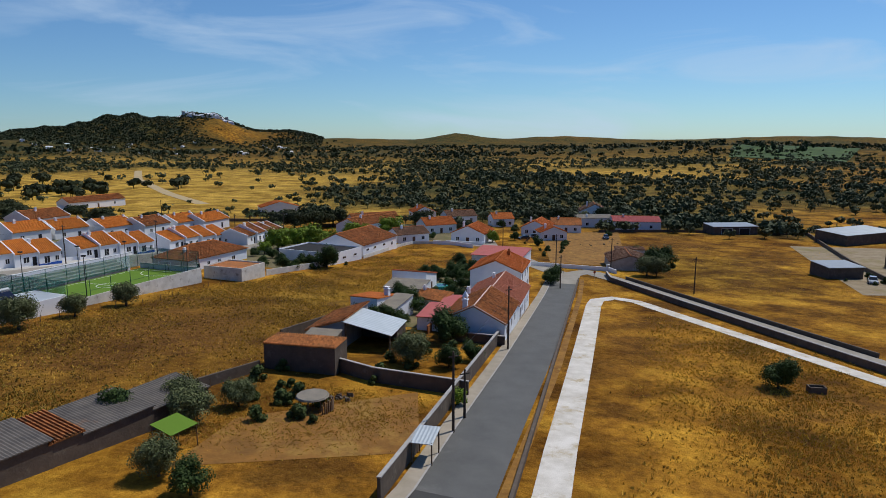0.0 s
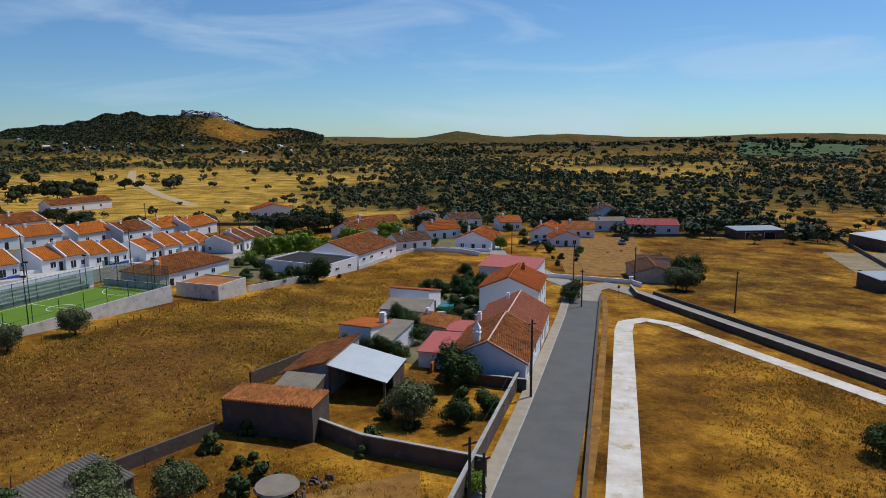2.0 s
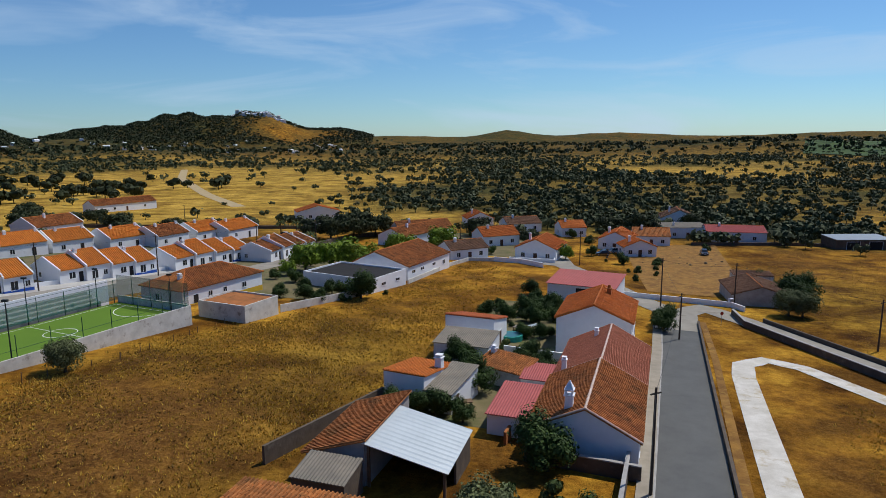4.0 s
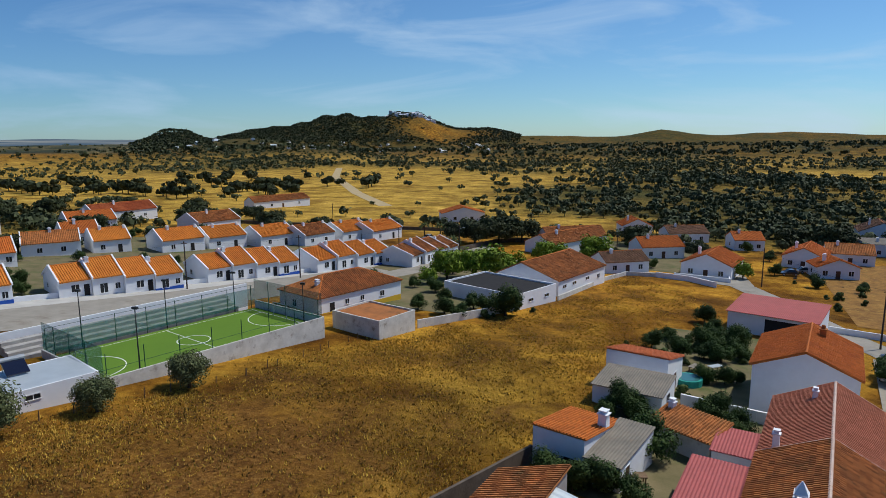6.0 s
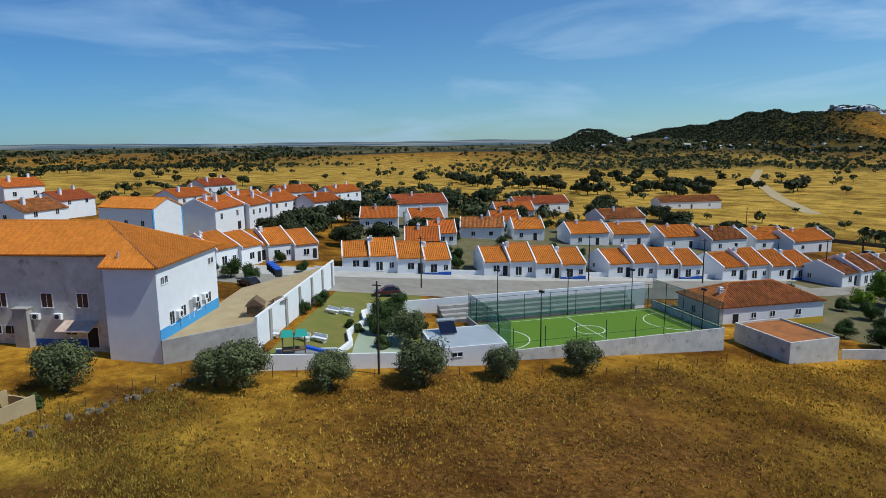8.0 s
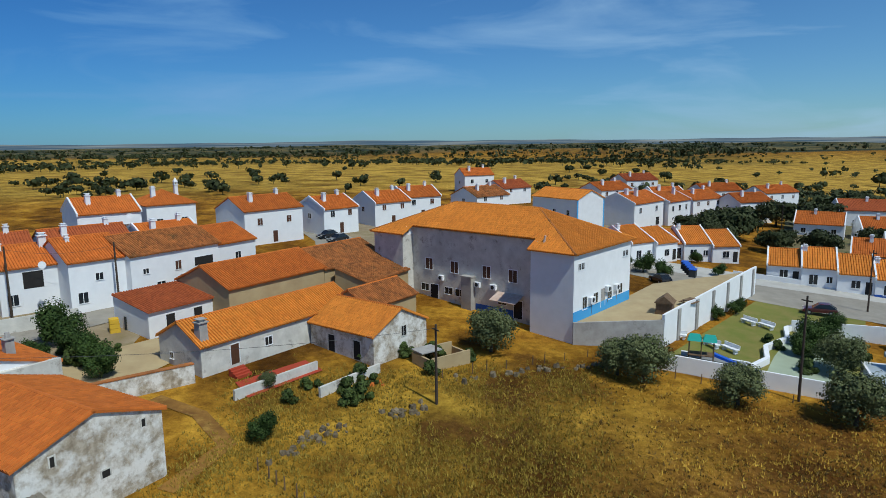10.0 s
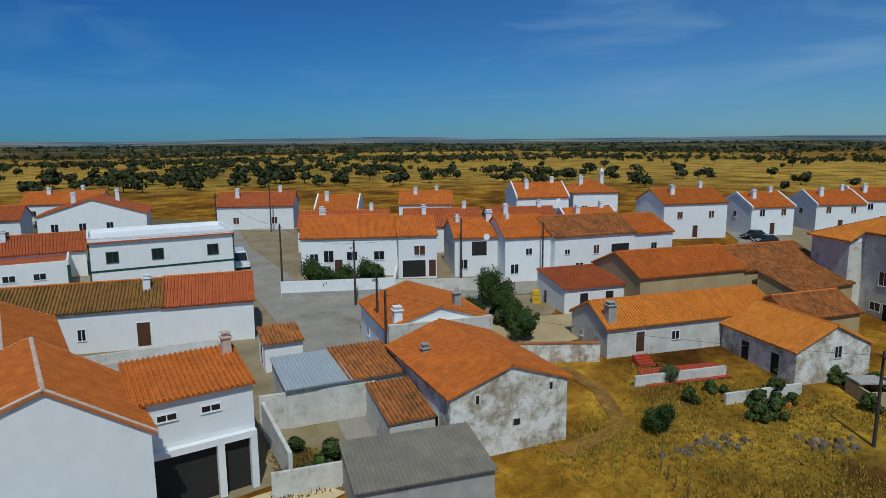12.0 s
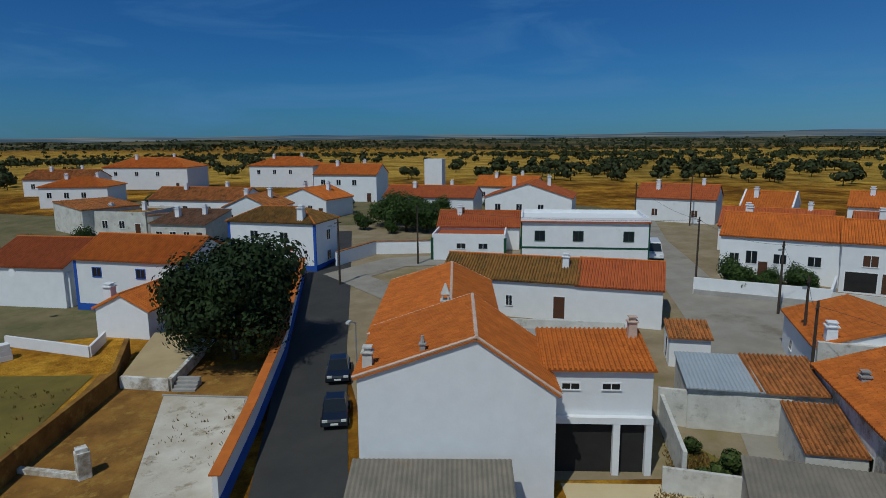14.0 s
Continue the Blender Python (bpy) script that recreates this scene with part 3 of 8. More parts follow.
def drape(points, width, lift=0.05, step=2.0, offset=0.0, level=None):
    """A strip of ground along a line of places."""
    pts = [Vector(p) for p in points]
    line = []
    for a, b in zip(pts, pts[1:]):
        n = max(1, int((b - a).length / step))
        line += [a + (b - a) * (k / n) for k in range(n)]
    line.append(pts[-1])
    me = Mesh()
    last = None
    for k, p in enumerate(line):
        d = (line[min(k + 1, len(line) - 1)] - line[max(k - 1, 0)]).normalized()
        s = Vector((-d.y, d.x))
        row = []
        for w in (-0.5, -0.17, 0.17, 0.5):
            q = p + s * (offset + w * width)
            row.append((q.x, q.y, gz(q.x, q.y) + lift if level is None else level))
        if last:
            for i in range(3):
                me.quad(last[i + 1], last[i], row[i], row[i + 1])
        last = row
    return me


def wall_run(points, h, w, mat, label, name="garden_wall", category="wall", cap=None, capw=0.0, step=3.0, group="", sink=0.8, level=None, kind=""):
    """A wall along a line of places, following the land, with an optional coping."""
    ob = thing(name, pose(points[0][0], points[0][1], gz(*points[0][:2])), label, category, group, kind)
    inv = ob.matrix_world.inverted()
    body, top = Mesh(), Mesh()
    for a, b in zip(points, points[1:]):
        a, b = Vector(a), Vector(b)
        n = max(1, int((b - a).length / step))
        d = (b - a).normalized()
        s = Vector((-d.y, d.x)) * (w / 2)
        sc = Vector((-d.y, d.x)) * (w / 2 + capw)
        for k in range(n):
            p, q = a + (b - a) * (k / n), a + (b - a) * ((k + 1) / n)
            zp, zq = (gz(p.x, p.y), gz(q.x, q.y)) if level is None else (level - h, level - h)
            ring = [(p - s, zp), (q - s, zq), (q + s, zq), (p + s, zp)]
            body.hexa([inv @ Vector((v.x, v.y, zz - sink)) for v, zz in ring], [inv @ Vector((v.x, v.y, zz + h)) for v, zz in ring])
            if cap:
                ring = [(p - sc, zp), (q - sc, zq), (q + sc, zq), (p + sc, zp)]
                top.hexa([inv @ Vector((v.x, v.y, zz + h)) for v, zz in ring], [inv @ Vector((v.x, v.y, zz + h + 0.09)) for v, zz in ring])
    part("wall_body", body, mat, ob)
    if cap:
        part("coping", top, cap, ob)
    return ob


def patch(points, lift, mat, name, label, category, level=None, n=8, kind="structure", thick=0.0):
    """A four-cornered piece of ground that follows the land, or lies level."""
    a, b, c, d = [Vector(p) for p in points]
    me = Mesh()
    grid = []
    for i in range(n + 1):
        row = []
        for j in range(n + 1):
            u, v = i / n, j / n
            p = (a * (1 - u) + b * u) * (1 - v) + (d * (1 - u) + c * u) * v
            row.append((p.x, p.y, gz(p.x, p.y) + lift if level is None else level))
        grid.append(row)
    for i in range(n):
        for j in range(n):
            me.quad(grid[i][j], grid[i + 1][j], grid[i + 1][j + 1], grid[i][j + 1])
    ob = part(name, me, mat, None)
    return tagged(ob, label, category, "", kind)


# ---- land cover and ground sheet ----
def polar(x, y):
    dx, dy = np.asarray(x, float) - HUB[0], np.asarray(y, float) - HUB[1]
    return np.hypot(dx, dy), np.degrees(np.arctan2(-dx, dy))


def waves(x, y, s, k=0.0):
    """A cheap smooth noise from a few crossed waves, about -1 to 1."""
    x, y = np.asarray(x, float) / s, np.asarray(y, float) / s
    return (np.sin(x * 1.7 + 1.3 * np.sin(y * 1.1 + k) + k) + np.sin(y * 2.1 + 1.5 * np.sin(x * 0.9 - k) + 2 * k) + np.sin((x + y) * 1.3 + np.sin(x * 2.3 - y * 1.2) + 3 * k)) / 3


def tree_density(x, y):
    """Share of the land under trees outside the village, 0 to 1."""
    r, az = polar(x, y)
    n1, n2 = waves(x, y, 70, 0.7), waves(x, y, 190, 2.1)
    front = smooth(26, 6, az) * smooth(-75, -45, az)
    d = np.clip(0.05 + 0.5 * (n1 * 0.6 + n2 * 0.7), 0.02, 1)
    groves = np.clip(0.62 + 0.62 * n1 + 0.45 * n2, 0.03, 1)
    d = d * (1 - front) + groves * front
    # open fields: the big pasture, a strip of stubble behind the village, fields to the right
    pasture = smooth(8, 16, az) * smooth(54, 44, az) * smooth(215, 250, r) * smooth(700, 560, r)
    d = d * (1 - 0.9 * pasture) + 0.05 * pasture * (n1 > 0.15)
    strip = smooth(-4, 0, az) * smooth(14, 10, az) * smooth(205, 225, r) * smooth(300, 270, r)
    d = d * (1 - 0.95 * strip)
    edge = smooth(40, 48, az) * smooth(84, 72, az) * smooth(205, 235, r) * smooth(420, 330, r)
    d = np.maximum(d, edge * np.clip(0.42 + 0.5 * n1, 0.1, 0.9))
    right = smooth(-24, -30, az) * smooth(230, 200, r)
    d = d * (1 - right)
    d = d * smooth(185, 235, r)
    band = smooth(15, 22, az) * smooth(48, 40, az) * smooth(650, 800, r) * smooth(2600, 2300, r)
    d = np.maximum(d, band * np.clip(0.65 + 0.5 * n1 + 0.3 * n2, 0.1, 1))
    back = smooth(66, 80, np.abs(az)) * smooth(150, 185, r)
    d = np.maximum(d, back * np.clip(0.20 + 0.62 * (n1 * 0.6 + n2 * 0.6), 0.04, 0.85))
    belt = smooth(55, 70, np.abs(az)) * smooth(500, 900, r)
    d = np.maximum(d, belt * np.clip(0.35 + 0.8 * waves(r * 1.0, az * 9.0, 110, 0.9), 0.05, 0.9))
    return d


radii = [0.0] + list(np.geomspace(3.0, 4950, 190))
turns = 300
verts = [(HUB[0], HUB[1], gz(*HUB))]
ang = np.linspace(0, 2 * np.pi, turns, endpoint=False)
RR, AA = np.meshgrid(radii[1:], ang, indexing="ij")
GX, GY = HUB[0] - RR * np.sin(AA), HUB[1] + RR * np.cos(AA)
GZ = ground_z(GX, GY)
verts += list(zip(GX.ravel().tolist(), GY.ravel().tolist(), GZ.ravel().tolist()))
faces = [(0, 1 + k, 1 + (k + 1) % turns) for k in range(turns)]
for i in range(len(radii) - 2):
    a, b = 1 + i * turns, 1 + (i + 1) * turns
    faces += [(a + k, b + k, b + (k + 1) % turns, a + (k + 1) % turns) for k in range(turns)]
gm = bpy.data.meshes.new("ground")
gm.from_pydata(verts, [], faces)
vx, vy = np.array([v[0] for v in verts]), np.array([v[1] for v in verts])
vr, va = polar(vx, vy)
# cover: red = dark stubble, green = wooded floor, blue = bare or far land
stub = np.zeros(len(verts))
for (cx, cy, rx, ry, turn, w) in ((-38, 82, 17, 28, -22, 1.15), (-30, 98, 8, 26, -16, 0.6), (-62, 60, 8, 6, 30, 0.2), (-47, 47, 7, 5, 0, 0.35), (-11, 56, 8, 5, 25, 0.45), (-24, 62, 9, 12, 0, 0.7), (-10, 118, 6, 14, -20, 0.2), (24, 84, 4, 16, -14, 0.55), (38, 62, 9, 7, 0, 0.5), (70, 205, 22, 18, 0, 0.5)):
    c, s = math.cos(radians(turn)), math.sin(radians(turn))
    px, py = (vx - cx) * c + (vy - cy) * s, -(vx - cx) * s + (vy - cy) * c
    stub = np.maximum(stub, w * np.exp(-((px / rx) ** 2 + (py / ry) ** 2)))
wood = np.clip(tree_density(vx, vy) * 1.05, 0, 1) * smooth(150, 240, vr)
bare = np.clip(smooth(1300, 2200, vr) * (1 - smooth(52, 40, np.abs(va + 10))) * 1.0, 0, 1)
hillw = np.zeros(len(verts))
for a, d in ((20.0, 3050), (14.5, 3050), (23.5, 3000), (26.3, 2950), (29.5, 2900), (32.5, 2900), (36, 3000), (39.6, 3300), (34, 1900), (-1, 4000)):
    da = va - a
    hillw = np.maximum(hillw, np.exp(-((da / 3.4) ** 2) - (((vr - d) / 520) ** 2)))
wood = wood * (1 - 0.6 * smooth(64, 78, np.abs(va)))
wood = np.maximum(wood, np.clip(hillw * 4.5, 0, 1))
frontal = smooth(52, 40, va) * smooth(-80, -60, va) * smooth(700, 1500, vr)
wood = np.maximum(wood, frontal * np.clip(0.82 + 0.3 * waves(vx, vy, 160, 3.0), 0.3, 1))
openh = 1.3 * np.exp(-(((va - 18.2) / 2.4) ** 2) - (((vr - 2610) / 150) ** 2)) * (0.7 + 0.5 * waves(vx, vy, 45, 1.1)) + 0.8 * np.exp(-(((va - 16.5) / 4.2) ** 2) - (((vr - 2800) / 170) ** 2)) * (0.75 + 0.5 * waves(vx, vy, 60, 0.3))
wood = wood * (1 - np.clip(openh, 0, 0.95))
tone = gm.color_attributes.new("tone", "FLOAT_COLOR", "POINT")
pale = smooth(190, 260, vr) * smooth(1500, 900, vr) * smooth(-40, -20, va + 360 * (va < -100))
meadow = np.exp(-(((vx + 55) / 17) ** 2 + ((vy - 50) / 20) ** 2)) + 0.8 * np.exp(-(((vx + 22) / 12) ** 2 + ((vy - 105) / 34) ** 2)) + 0.7 * np.exp(-(((vx - 62) / 30) ** 2 + ((vy - 160) / 40) ** 2)) + 0.6 * np.exp(-(((vx + 45) / 8) ** 2 + ((vy - 108) / 12) ** 2))
tone.data.foreach_set("color", np.stack([pale, np.clip(meadow, 0, 1), 0 * pale, np.ones(len(verts))], 1).astype(np.float32).ravel())
col = gm.color_attributes.new("cover", "FLOAT_COLOR", "POINT")
col.data.foreach_set("color", np.stack([stub, wood, bare, np.ones(len(verts))], 1).astype(np.float32).ravel())
for p in gm.polygons:
    p.use_smooth = True


def ground_material():
    m = bpy.data.materials.new("dry_land")
    m.use_nodes = True
    n, l = m.node_tree.nodes, m.node_tree.links
    b = n["Principled BSDF"]
    b.inputs["Roughness"].default_value = 0.98
    b.inputs["Specular IOR Level"].default_value = 0.05
    geo = n.new("ShaderNodeNewGeometry")
    at = n.new("ShaderNodeAttribute")
    at.attribute_name = "cover"
    sep = n.new("ShaderNodeSeparateColor")
    l.new(at.outputs["Color"], sep.inputs[0])

    def noise_at(scale, detail, rough=0.65, stretch=None):
        t = n.new("ShaderNodeTexNoise")
        t.inputs["Scale"].default_value = scale
        t.inputs["Detail"].default_value = detail
        t.inputs["Roughness"].default_value = rough
        l.new(geo.outputs["Position"], t.inputs[0])
        return t.outputs[0]

    def ramp(src, *stops):
        r = n.new("ShaderNodeValToRGB")
        while len(r.color_ramp.elements) < len(stops):
            r.color_ramp.elements.new(0.5)
        for e, (p, c) in zip(r.color_ramp.elements, stops):
            e.position, e.color = p, (*c, 1)
        l.new(src, r.inputs[0])
        return r.outputs[0]

    def mix(fac, a, c):
        x = n.new("ShaderNodeMix")
        x.data_type = "RGBA"
        l.new(fac, x.inputs["Factor"])
        l.new(a, x.inputs["A"])
        l.new(c, x.inputs["B"])
        return x.outputs["Result"]

    def math_node(op, a, c):
        x = n.new("ShaderNodeMath")
        x.operation = op
        x.use_clamp = True
        for k, v in ((0, a), (1, c)):
            if isinstance(v, float):
                x.inputs[k].default_value = v
            else:
                l.new(v, x.inputs[k])
        return x.outputs[0]

    big, mid, fine_n = noise_at(0.05, 6), noise_at(0.42, 8, 0.7), noise_at(2.6, 8, 0.75)
    straw = ramp(mid, (0.30, (0.208, 0.104, 0.015)), (0.46, (0.319, 0.163, 0.022)), (0.60, (0.407, 0.227, 0.032)), (0.75, (0.462, 0.275, 0.052)))
    darker = ramp(fine_n, (0.32, (0.097, 0.048, 0.009)), (0.52, (0.268, 0.136, 0.020)), (0.72, (0.425, 0.247, 0.048)))
    straw = mix(ramp(big, (0.42, (0.1, 0.1, 0.1)), (0.62, (0.7, 0.7, 0.7))), straw, darker)
    at2 = n.new("ShaderNodeAttribute")
    at2.attribute_name = "tone"
    sep2 = n.new("ShaderNodeSeparateColor")
    l.new(at2.outputs["Color"], sep2.inputs[0])
    patchy = noise_at(0.10, 8, 0.66)
    soft_c = ramp(patchy, (0.40, (0.074, 0.033, 0.008)), (0.46, (0.172, 0.080, 0.012)), (0.53, (0.288, 0.143, 0.018)), (0.63, (0.440, 0.250, 0.033)))
    straw = mix(ramp(fine_n, (0.3, (0.95, 0.95, 0.95)), (0.7, (0.7, 0.7, 0.7))), straw, soft_c)
    olive = ramp(patchy, (0.40, (0.075, 0.040, 0.011)), (0.46, (0.120, 0.082, 0.014)), (0.54, (0.215, 0.152, 0.022)), (0.65, (0.360, 0.245, 0.038)))
    straw = mix(math_node("MULTIPLY", sep2.outputs[1], 0.8), straw, olive)
    lemon = ramp(patchy, (0.35, (0.270, 0.180, 0.034)), (0.5, (0.400, 0.270, 0.055)), (0.7, (0.480, 0.335, 0.085)))
    straw = mix(math_node("MULTIPLY", sep2.outputs[0], 0.85), straw, lemon)
    brown = ramp(fine_n, (0.34, (0.054, 0.025, 0.008)), (0.5, (0.115, 0.054, 0.014)), (0.66, (0.216, 0.125, 0.039)), (0.8, (0.302, 0.205, 0.088)))
    sf = math_node("MULTIPLY", sep.outputs[0], ramp(mid, (0.28, (0.45, 0.45, 0.45)), (0.62, (1, 1, 1))))
    c = mix(math_node("MULTIPLY", sf, 1.15), straw, brown)
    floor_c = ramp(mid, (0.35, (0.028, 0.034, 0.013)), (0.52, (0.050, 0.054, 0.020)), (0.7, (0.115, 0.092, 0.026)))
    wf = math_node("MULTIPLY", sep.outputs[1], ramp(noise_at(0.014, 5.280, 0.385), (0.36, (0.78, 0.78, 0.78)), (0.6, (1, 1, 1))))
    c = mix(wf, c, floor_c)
    farland = ramp(noise_at(0.004, 8, 0.74), (0.36, (0.022, 0.032, 0.026)), (0.50, (0.045, 0.056, 0.038)), (0.56, (0.16, 0.13, 0.06)), (0.62, (0.05, 0.06, 0.04)), (0.8, (0.20, 0.16, 0.08)))
    c = mix(sep.outputs[2], c, farland)
    # clumps of standing grass: shade in the gaps and pale tips multiplied into the colour
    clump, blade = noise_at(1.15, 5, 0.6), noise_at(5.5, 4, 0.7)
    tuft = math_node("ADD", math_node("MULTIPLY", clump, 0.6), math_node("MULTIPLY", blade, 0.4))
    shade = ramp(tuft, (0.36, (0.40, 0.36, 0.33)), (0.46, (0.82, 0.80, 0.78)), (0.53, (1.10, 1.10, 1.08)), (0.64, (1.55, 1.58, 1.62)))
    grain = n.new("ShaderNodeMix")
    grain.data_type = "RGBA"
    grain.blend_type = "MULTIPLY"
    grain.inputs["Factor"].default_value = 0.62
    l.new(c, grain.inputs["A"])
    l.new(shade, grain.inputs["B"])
    # broad drifts where the grass is thinner and browner
    drift = n.new("ShaderNodeMix")
    drift.data_type = "RGBA"
    drift.blend_type = "MULTIPLY"
    drift.inputs["Factor"].default_value = 1.0
    l.new(grain.outputs["Result"], drift.inputs["A"])
    l.new(ramp(noise_at(0.075, 6, 0.6), (0.38, (0.62, 0.52, 0.42)), (0.47, (0.95, 0.88, 0.74)), (0.56, (1.22, 1.13, 0.95)), (0.66, (1.42, 1.34, 1.16))), drift.inputs["B"])
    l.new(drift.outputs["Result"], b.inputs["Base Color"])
    bp = n.new("ShaderNodeBump")
    bp.inputs["Strength"].default_value = 0.8
    bp.inputs["Distance"].default_value = 0.45
    l.new(tuft, bp.inputs["Height"])
    l.new(bp.outputs[0], b.inputs["Normal"])
    return m


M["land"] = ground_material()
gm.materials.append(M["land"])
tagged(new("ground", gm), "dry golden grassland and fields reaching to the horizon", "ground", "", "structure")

# ---- backdrop: glowing ridges and plains, haze painted in, past the end of the land ----
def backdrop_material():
    m = bpy.data.materials.new("painted_haze_glow")
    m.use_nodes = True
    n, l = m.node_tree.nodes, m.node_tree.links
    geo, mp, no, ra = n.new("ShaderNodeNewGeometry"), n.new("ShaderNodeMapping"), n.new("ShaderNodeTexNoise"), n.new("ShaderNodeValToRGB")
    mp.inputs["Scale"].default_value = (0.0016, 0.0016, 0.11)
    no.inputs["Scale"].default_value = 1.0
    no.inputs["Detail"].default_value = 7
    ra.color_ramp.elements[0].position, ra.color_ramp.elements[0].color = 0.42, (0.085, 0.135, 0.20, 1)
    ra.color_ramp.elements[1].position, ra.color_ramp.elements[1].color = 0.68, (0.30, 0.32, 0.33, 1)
    # haze is painted: blue-grey emission that the sun doesn't light
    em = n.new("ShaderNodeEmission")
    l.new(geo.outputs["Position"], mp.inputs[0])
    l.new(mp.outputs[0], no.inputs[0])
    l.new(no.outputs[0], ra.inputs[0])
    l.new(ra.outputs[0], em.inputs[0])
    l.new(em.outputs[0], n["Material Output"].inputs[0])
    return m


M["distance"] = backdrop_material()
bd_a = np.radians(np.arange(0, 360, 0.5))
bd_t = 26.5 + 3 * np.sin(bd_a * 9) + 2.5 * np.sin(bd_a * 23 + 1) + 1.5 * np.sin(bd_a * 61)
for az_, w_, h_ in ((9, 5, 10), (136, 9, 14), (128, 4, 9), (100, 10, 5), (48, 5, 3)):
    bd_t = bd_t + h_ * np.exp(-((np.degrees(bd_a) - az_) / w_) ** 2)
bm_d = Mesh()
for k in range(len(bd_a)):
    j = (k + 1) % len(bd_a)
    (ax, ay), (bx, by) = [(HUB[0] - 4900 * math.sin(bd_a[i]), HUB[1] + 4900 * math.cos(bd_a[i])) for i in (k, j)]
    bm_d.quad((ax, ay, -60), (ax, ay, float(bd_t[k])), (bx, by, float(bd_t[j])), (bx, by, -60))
tagged(part("backdrop", bm_d, "distance", None), "glowing strip of ridges with blue haze painted in along the horizon", "backdrop", "", "structure")

# ---- roads ----
ROAD = [(-24.0, -62.0), (-17.6, -29.5), (-13.3, -9.0), (-9.3, 12.8), (0.7, 41.1), (3.7, 52.2), (10.1, 74.8), (22.4, 120.2), (28.3, 143.7)]
D0 = Vector((0.2525, 0.9676))


def road(points, width, mat, name, label, lift):
    return tagged(part(name, drape(points, width, lift), mat, None), label, "road", "", "structure")


road(ROAD[:5], 5.7, "tar", "road", "dark tarred village street between the houses", 0.064)
road(ROAD[4:], 5.7, "asphalt", "road", "grey asphalt village street with patched surface", 0.06)
road([(26.0, 134.0), (29.5, 146.0), (34.5, 151.5), (38.5, 141), (56.2, 78.0), (70, 30), (84, -20)], 4.8, "paleroad", "lane", "pale worn lane between low dark walls", 0.085)
road([(28.3, 143.7), (24, 158), (19, 180), (14.5, 195), (14, 232), (10, 262), (0, 300)], 5.2, "paleroad", "lane", "pale street running on among the far houses", 0.085)
road([(14, 196), (-6, 203), (-38, 206), (-54, 214)], 5.0, "paleroad", "lane", "pale street along the far edge of the field", 0.11)
road([(-118, 78), (-99, 98), (-89, 112), (-79, 131), (-69, 151), (-58, 178), (-52, 200), (-50, 230)], 6.0, "paleroad", "street", "pale street in front of the terraced houses", 0.08)
road([(-129, 345), (-177, 415), (-265, 561), (-330, 700)], 7.0, "sand", "dirt_road", "pale dirt road crossing the golden pasture", 0.15)
road([(-27, -13), (-20, -33)], 4.0, "paleroad", "street", "side street surface beside the blue-edged house", 0.09)
road([(-19, -31), (-28, -36), (-46, -33), (-60, -30)], 5.5, "paleroad", "street", "pale lane behind the green-lined house", 0.075)
patch([(-62, -24), (-49, 6), (-44.5, 14), (-60, 2)], 0.085, "paleroad", "street", "wide pale concrete street junction", "street")
road([(-38.8, 20.5), (-47.5, 7), (-57, -12), (-68, -36), (-84, -62)], 6.4, "paleroad", "street", "pale dusty street climbing between white houses", 0.07)
road([(-56, -6), (-66, 4), (-82, 14)], 5.0, "paleroad", "street", "pale street branch in front of the white terrace", 0.10)
road([(-92, 25), (-108, 34), (-128, 30), (-150, 20)], 8.0, "paleroad", "street", "wide paved square behind the brown barns", 0.07)
TRACK = [(7.2, 40), (9.7, 49.5), (18.6, 81.5), (27.0, 112.0), (28.8, 117.0), (32.5, 119.5), (36.0, 116.5), (44, 93), (51.4, 71), (60, 46)]
road(TRACK, 2.7, "gravel", "gravel_track", "white gravel track bending across the dry field", 0.07)
road([(4.6 - 0.4, 41.0), (13.9, 74.2), (26.0, 119.0), (31.0, 140.0)], 0.9, "earth", "verge", "bare earth verge beside the asphalt", 0.05)
for side, off, mat in (("pavement", 3.55, "pave"),):
    tagged(part(side, drape(ROAD[3:], 1.3, 0.17, 2.0, off), mat, None), "dusty narrow pavement with a pale kerb", "pavement", "", "structure")
tagged(part("kerb", drape(ROAD[3:], 0.16, 0.18, 2.0, 2.86), "concrete", None), "pale concrete kerb edging the pavement", "kerb", "", "structure")


# ---- worn ground inside the village ----
tagged(part("forecourt", drape([(-121, 84), (-103, 100), (-93, 116), (-83, 136), (-73, 157), (-62, 181)], 9.0, 0.05, 2.0, 1.5), "paleroad", None), "worn grey strip between street and garden walls", "pavement", "", "structure")
for pts, mat, lab in (([(-14, 13), (-40, 22), (-95, -45), (-20, -70)], "dust", "dusty ground between the village houses"), ([(-40, 22), (-76, 17), (-140, 12), (-95, -45)], "dust", "dusty ground behind the white terrace"),
                      ([(-20, -70), (-95, -45), (-66, -105), (30, -130)], "garden", "rough gardens at the village edge"), ([(-9, -18), (32, -22), (66, -130), (-20, -70)], "garden", "brown yards between old houses"),
                      ([(-108, 104), (-54, 190), (-92, 240), (-205, 160)], "garden", "gardens between the terraced rows"), ([(-98, 32), (-160, 28), (-215, 120), (-122, 90)], "dust", "worn ground among the upper houses"),
                      ([(-13, 94), (4, 90), (13, 150), (-2, 152)], "garden", "shady garden soil behind the roadside houses"), ([(-36, 146), (-14, 196), (-58, 205), (-62, 150)], "garden", "garden plots behind the warehouse"), ([(-30, 214), (10, 204), (12, 262), (-34, 256)], "garden", "gardens among the far houses")):
    patch(pts, 0.03, mat, "yard_ground", lab, "ground", n=18)
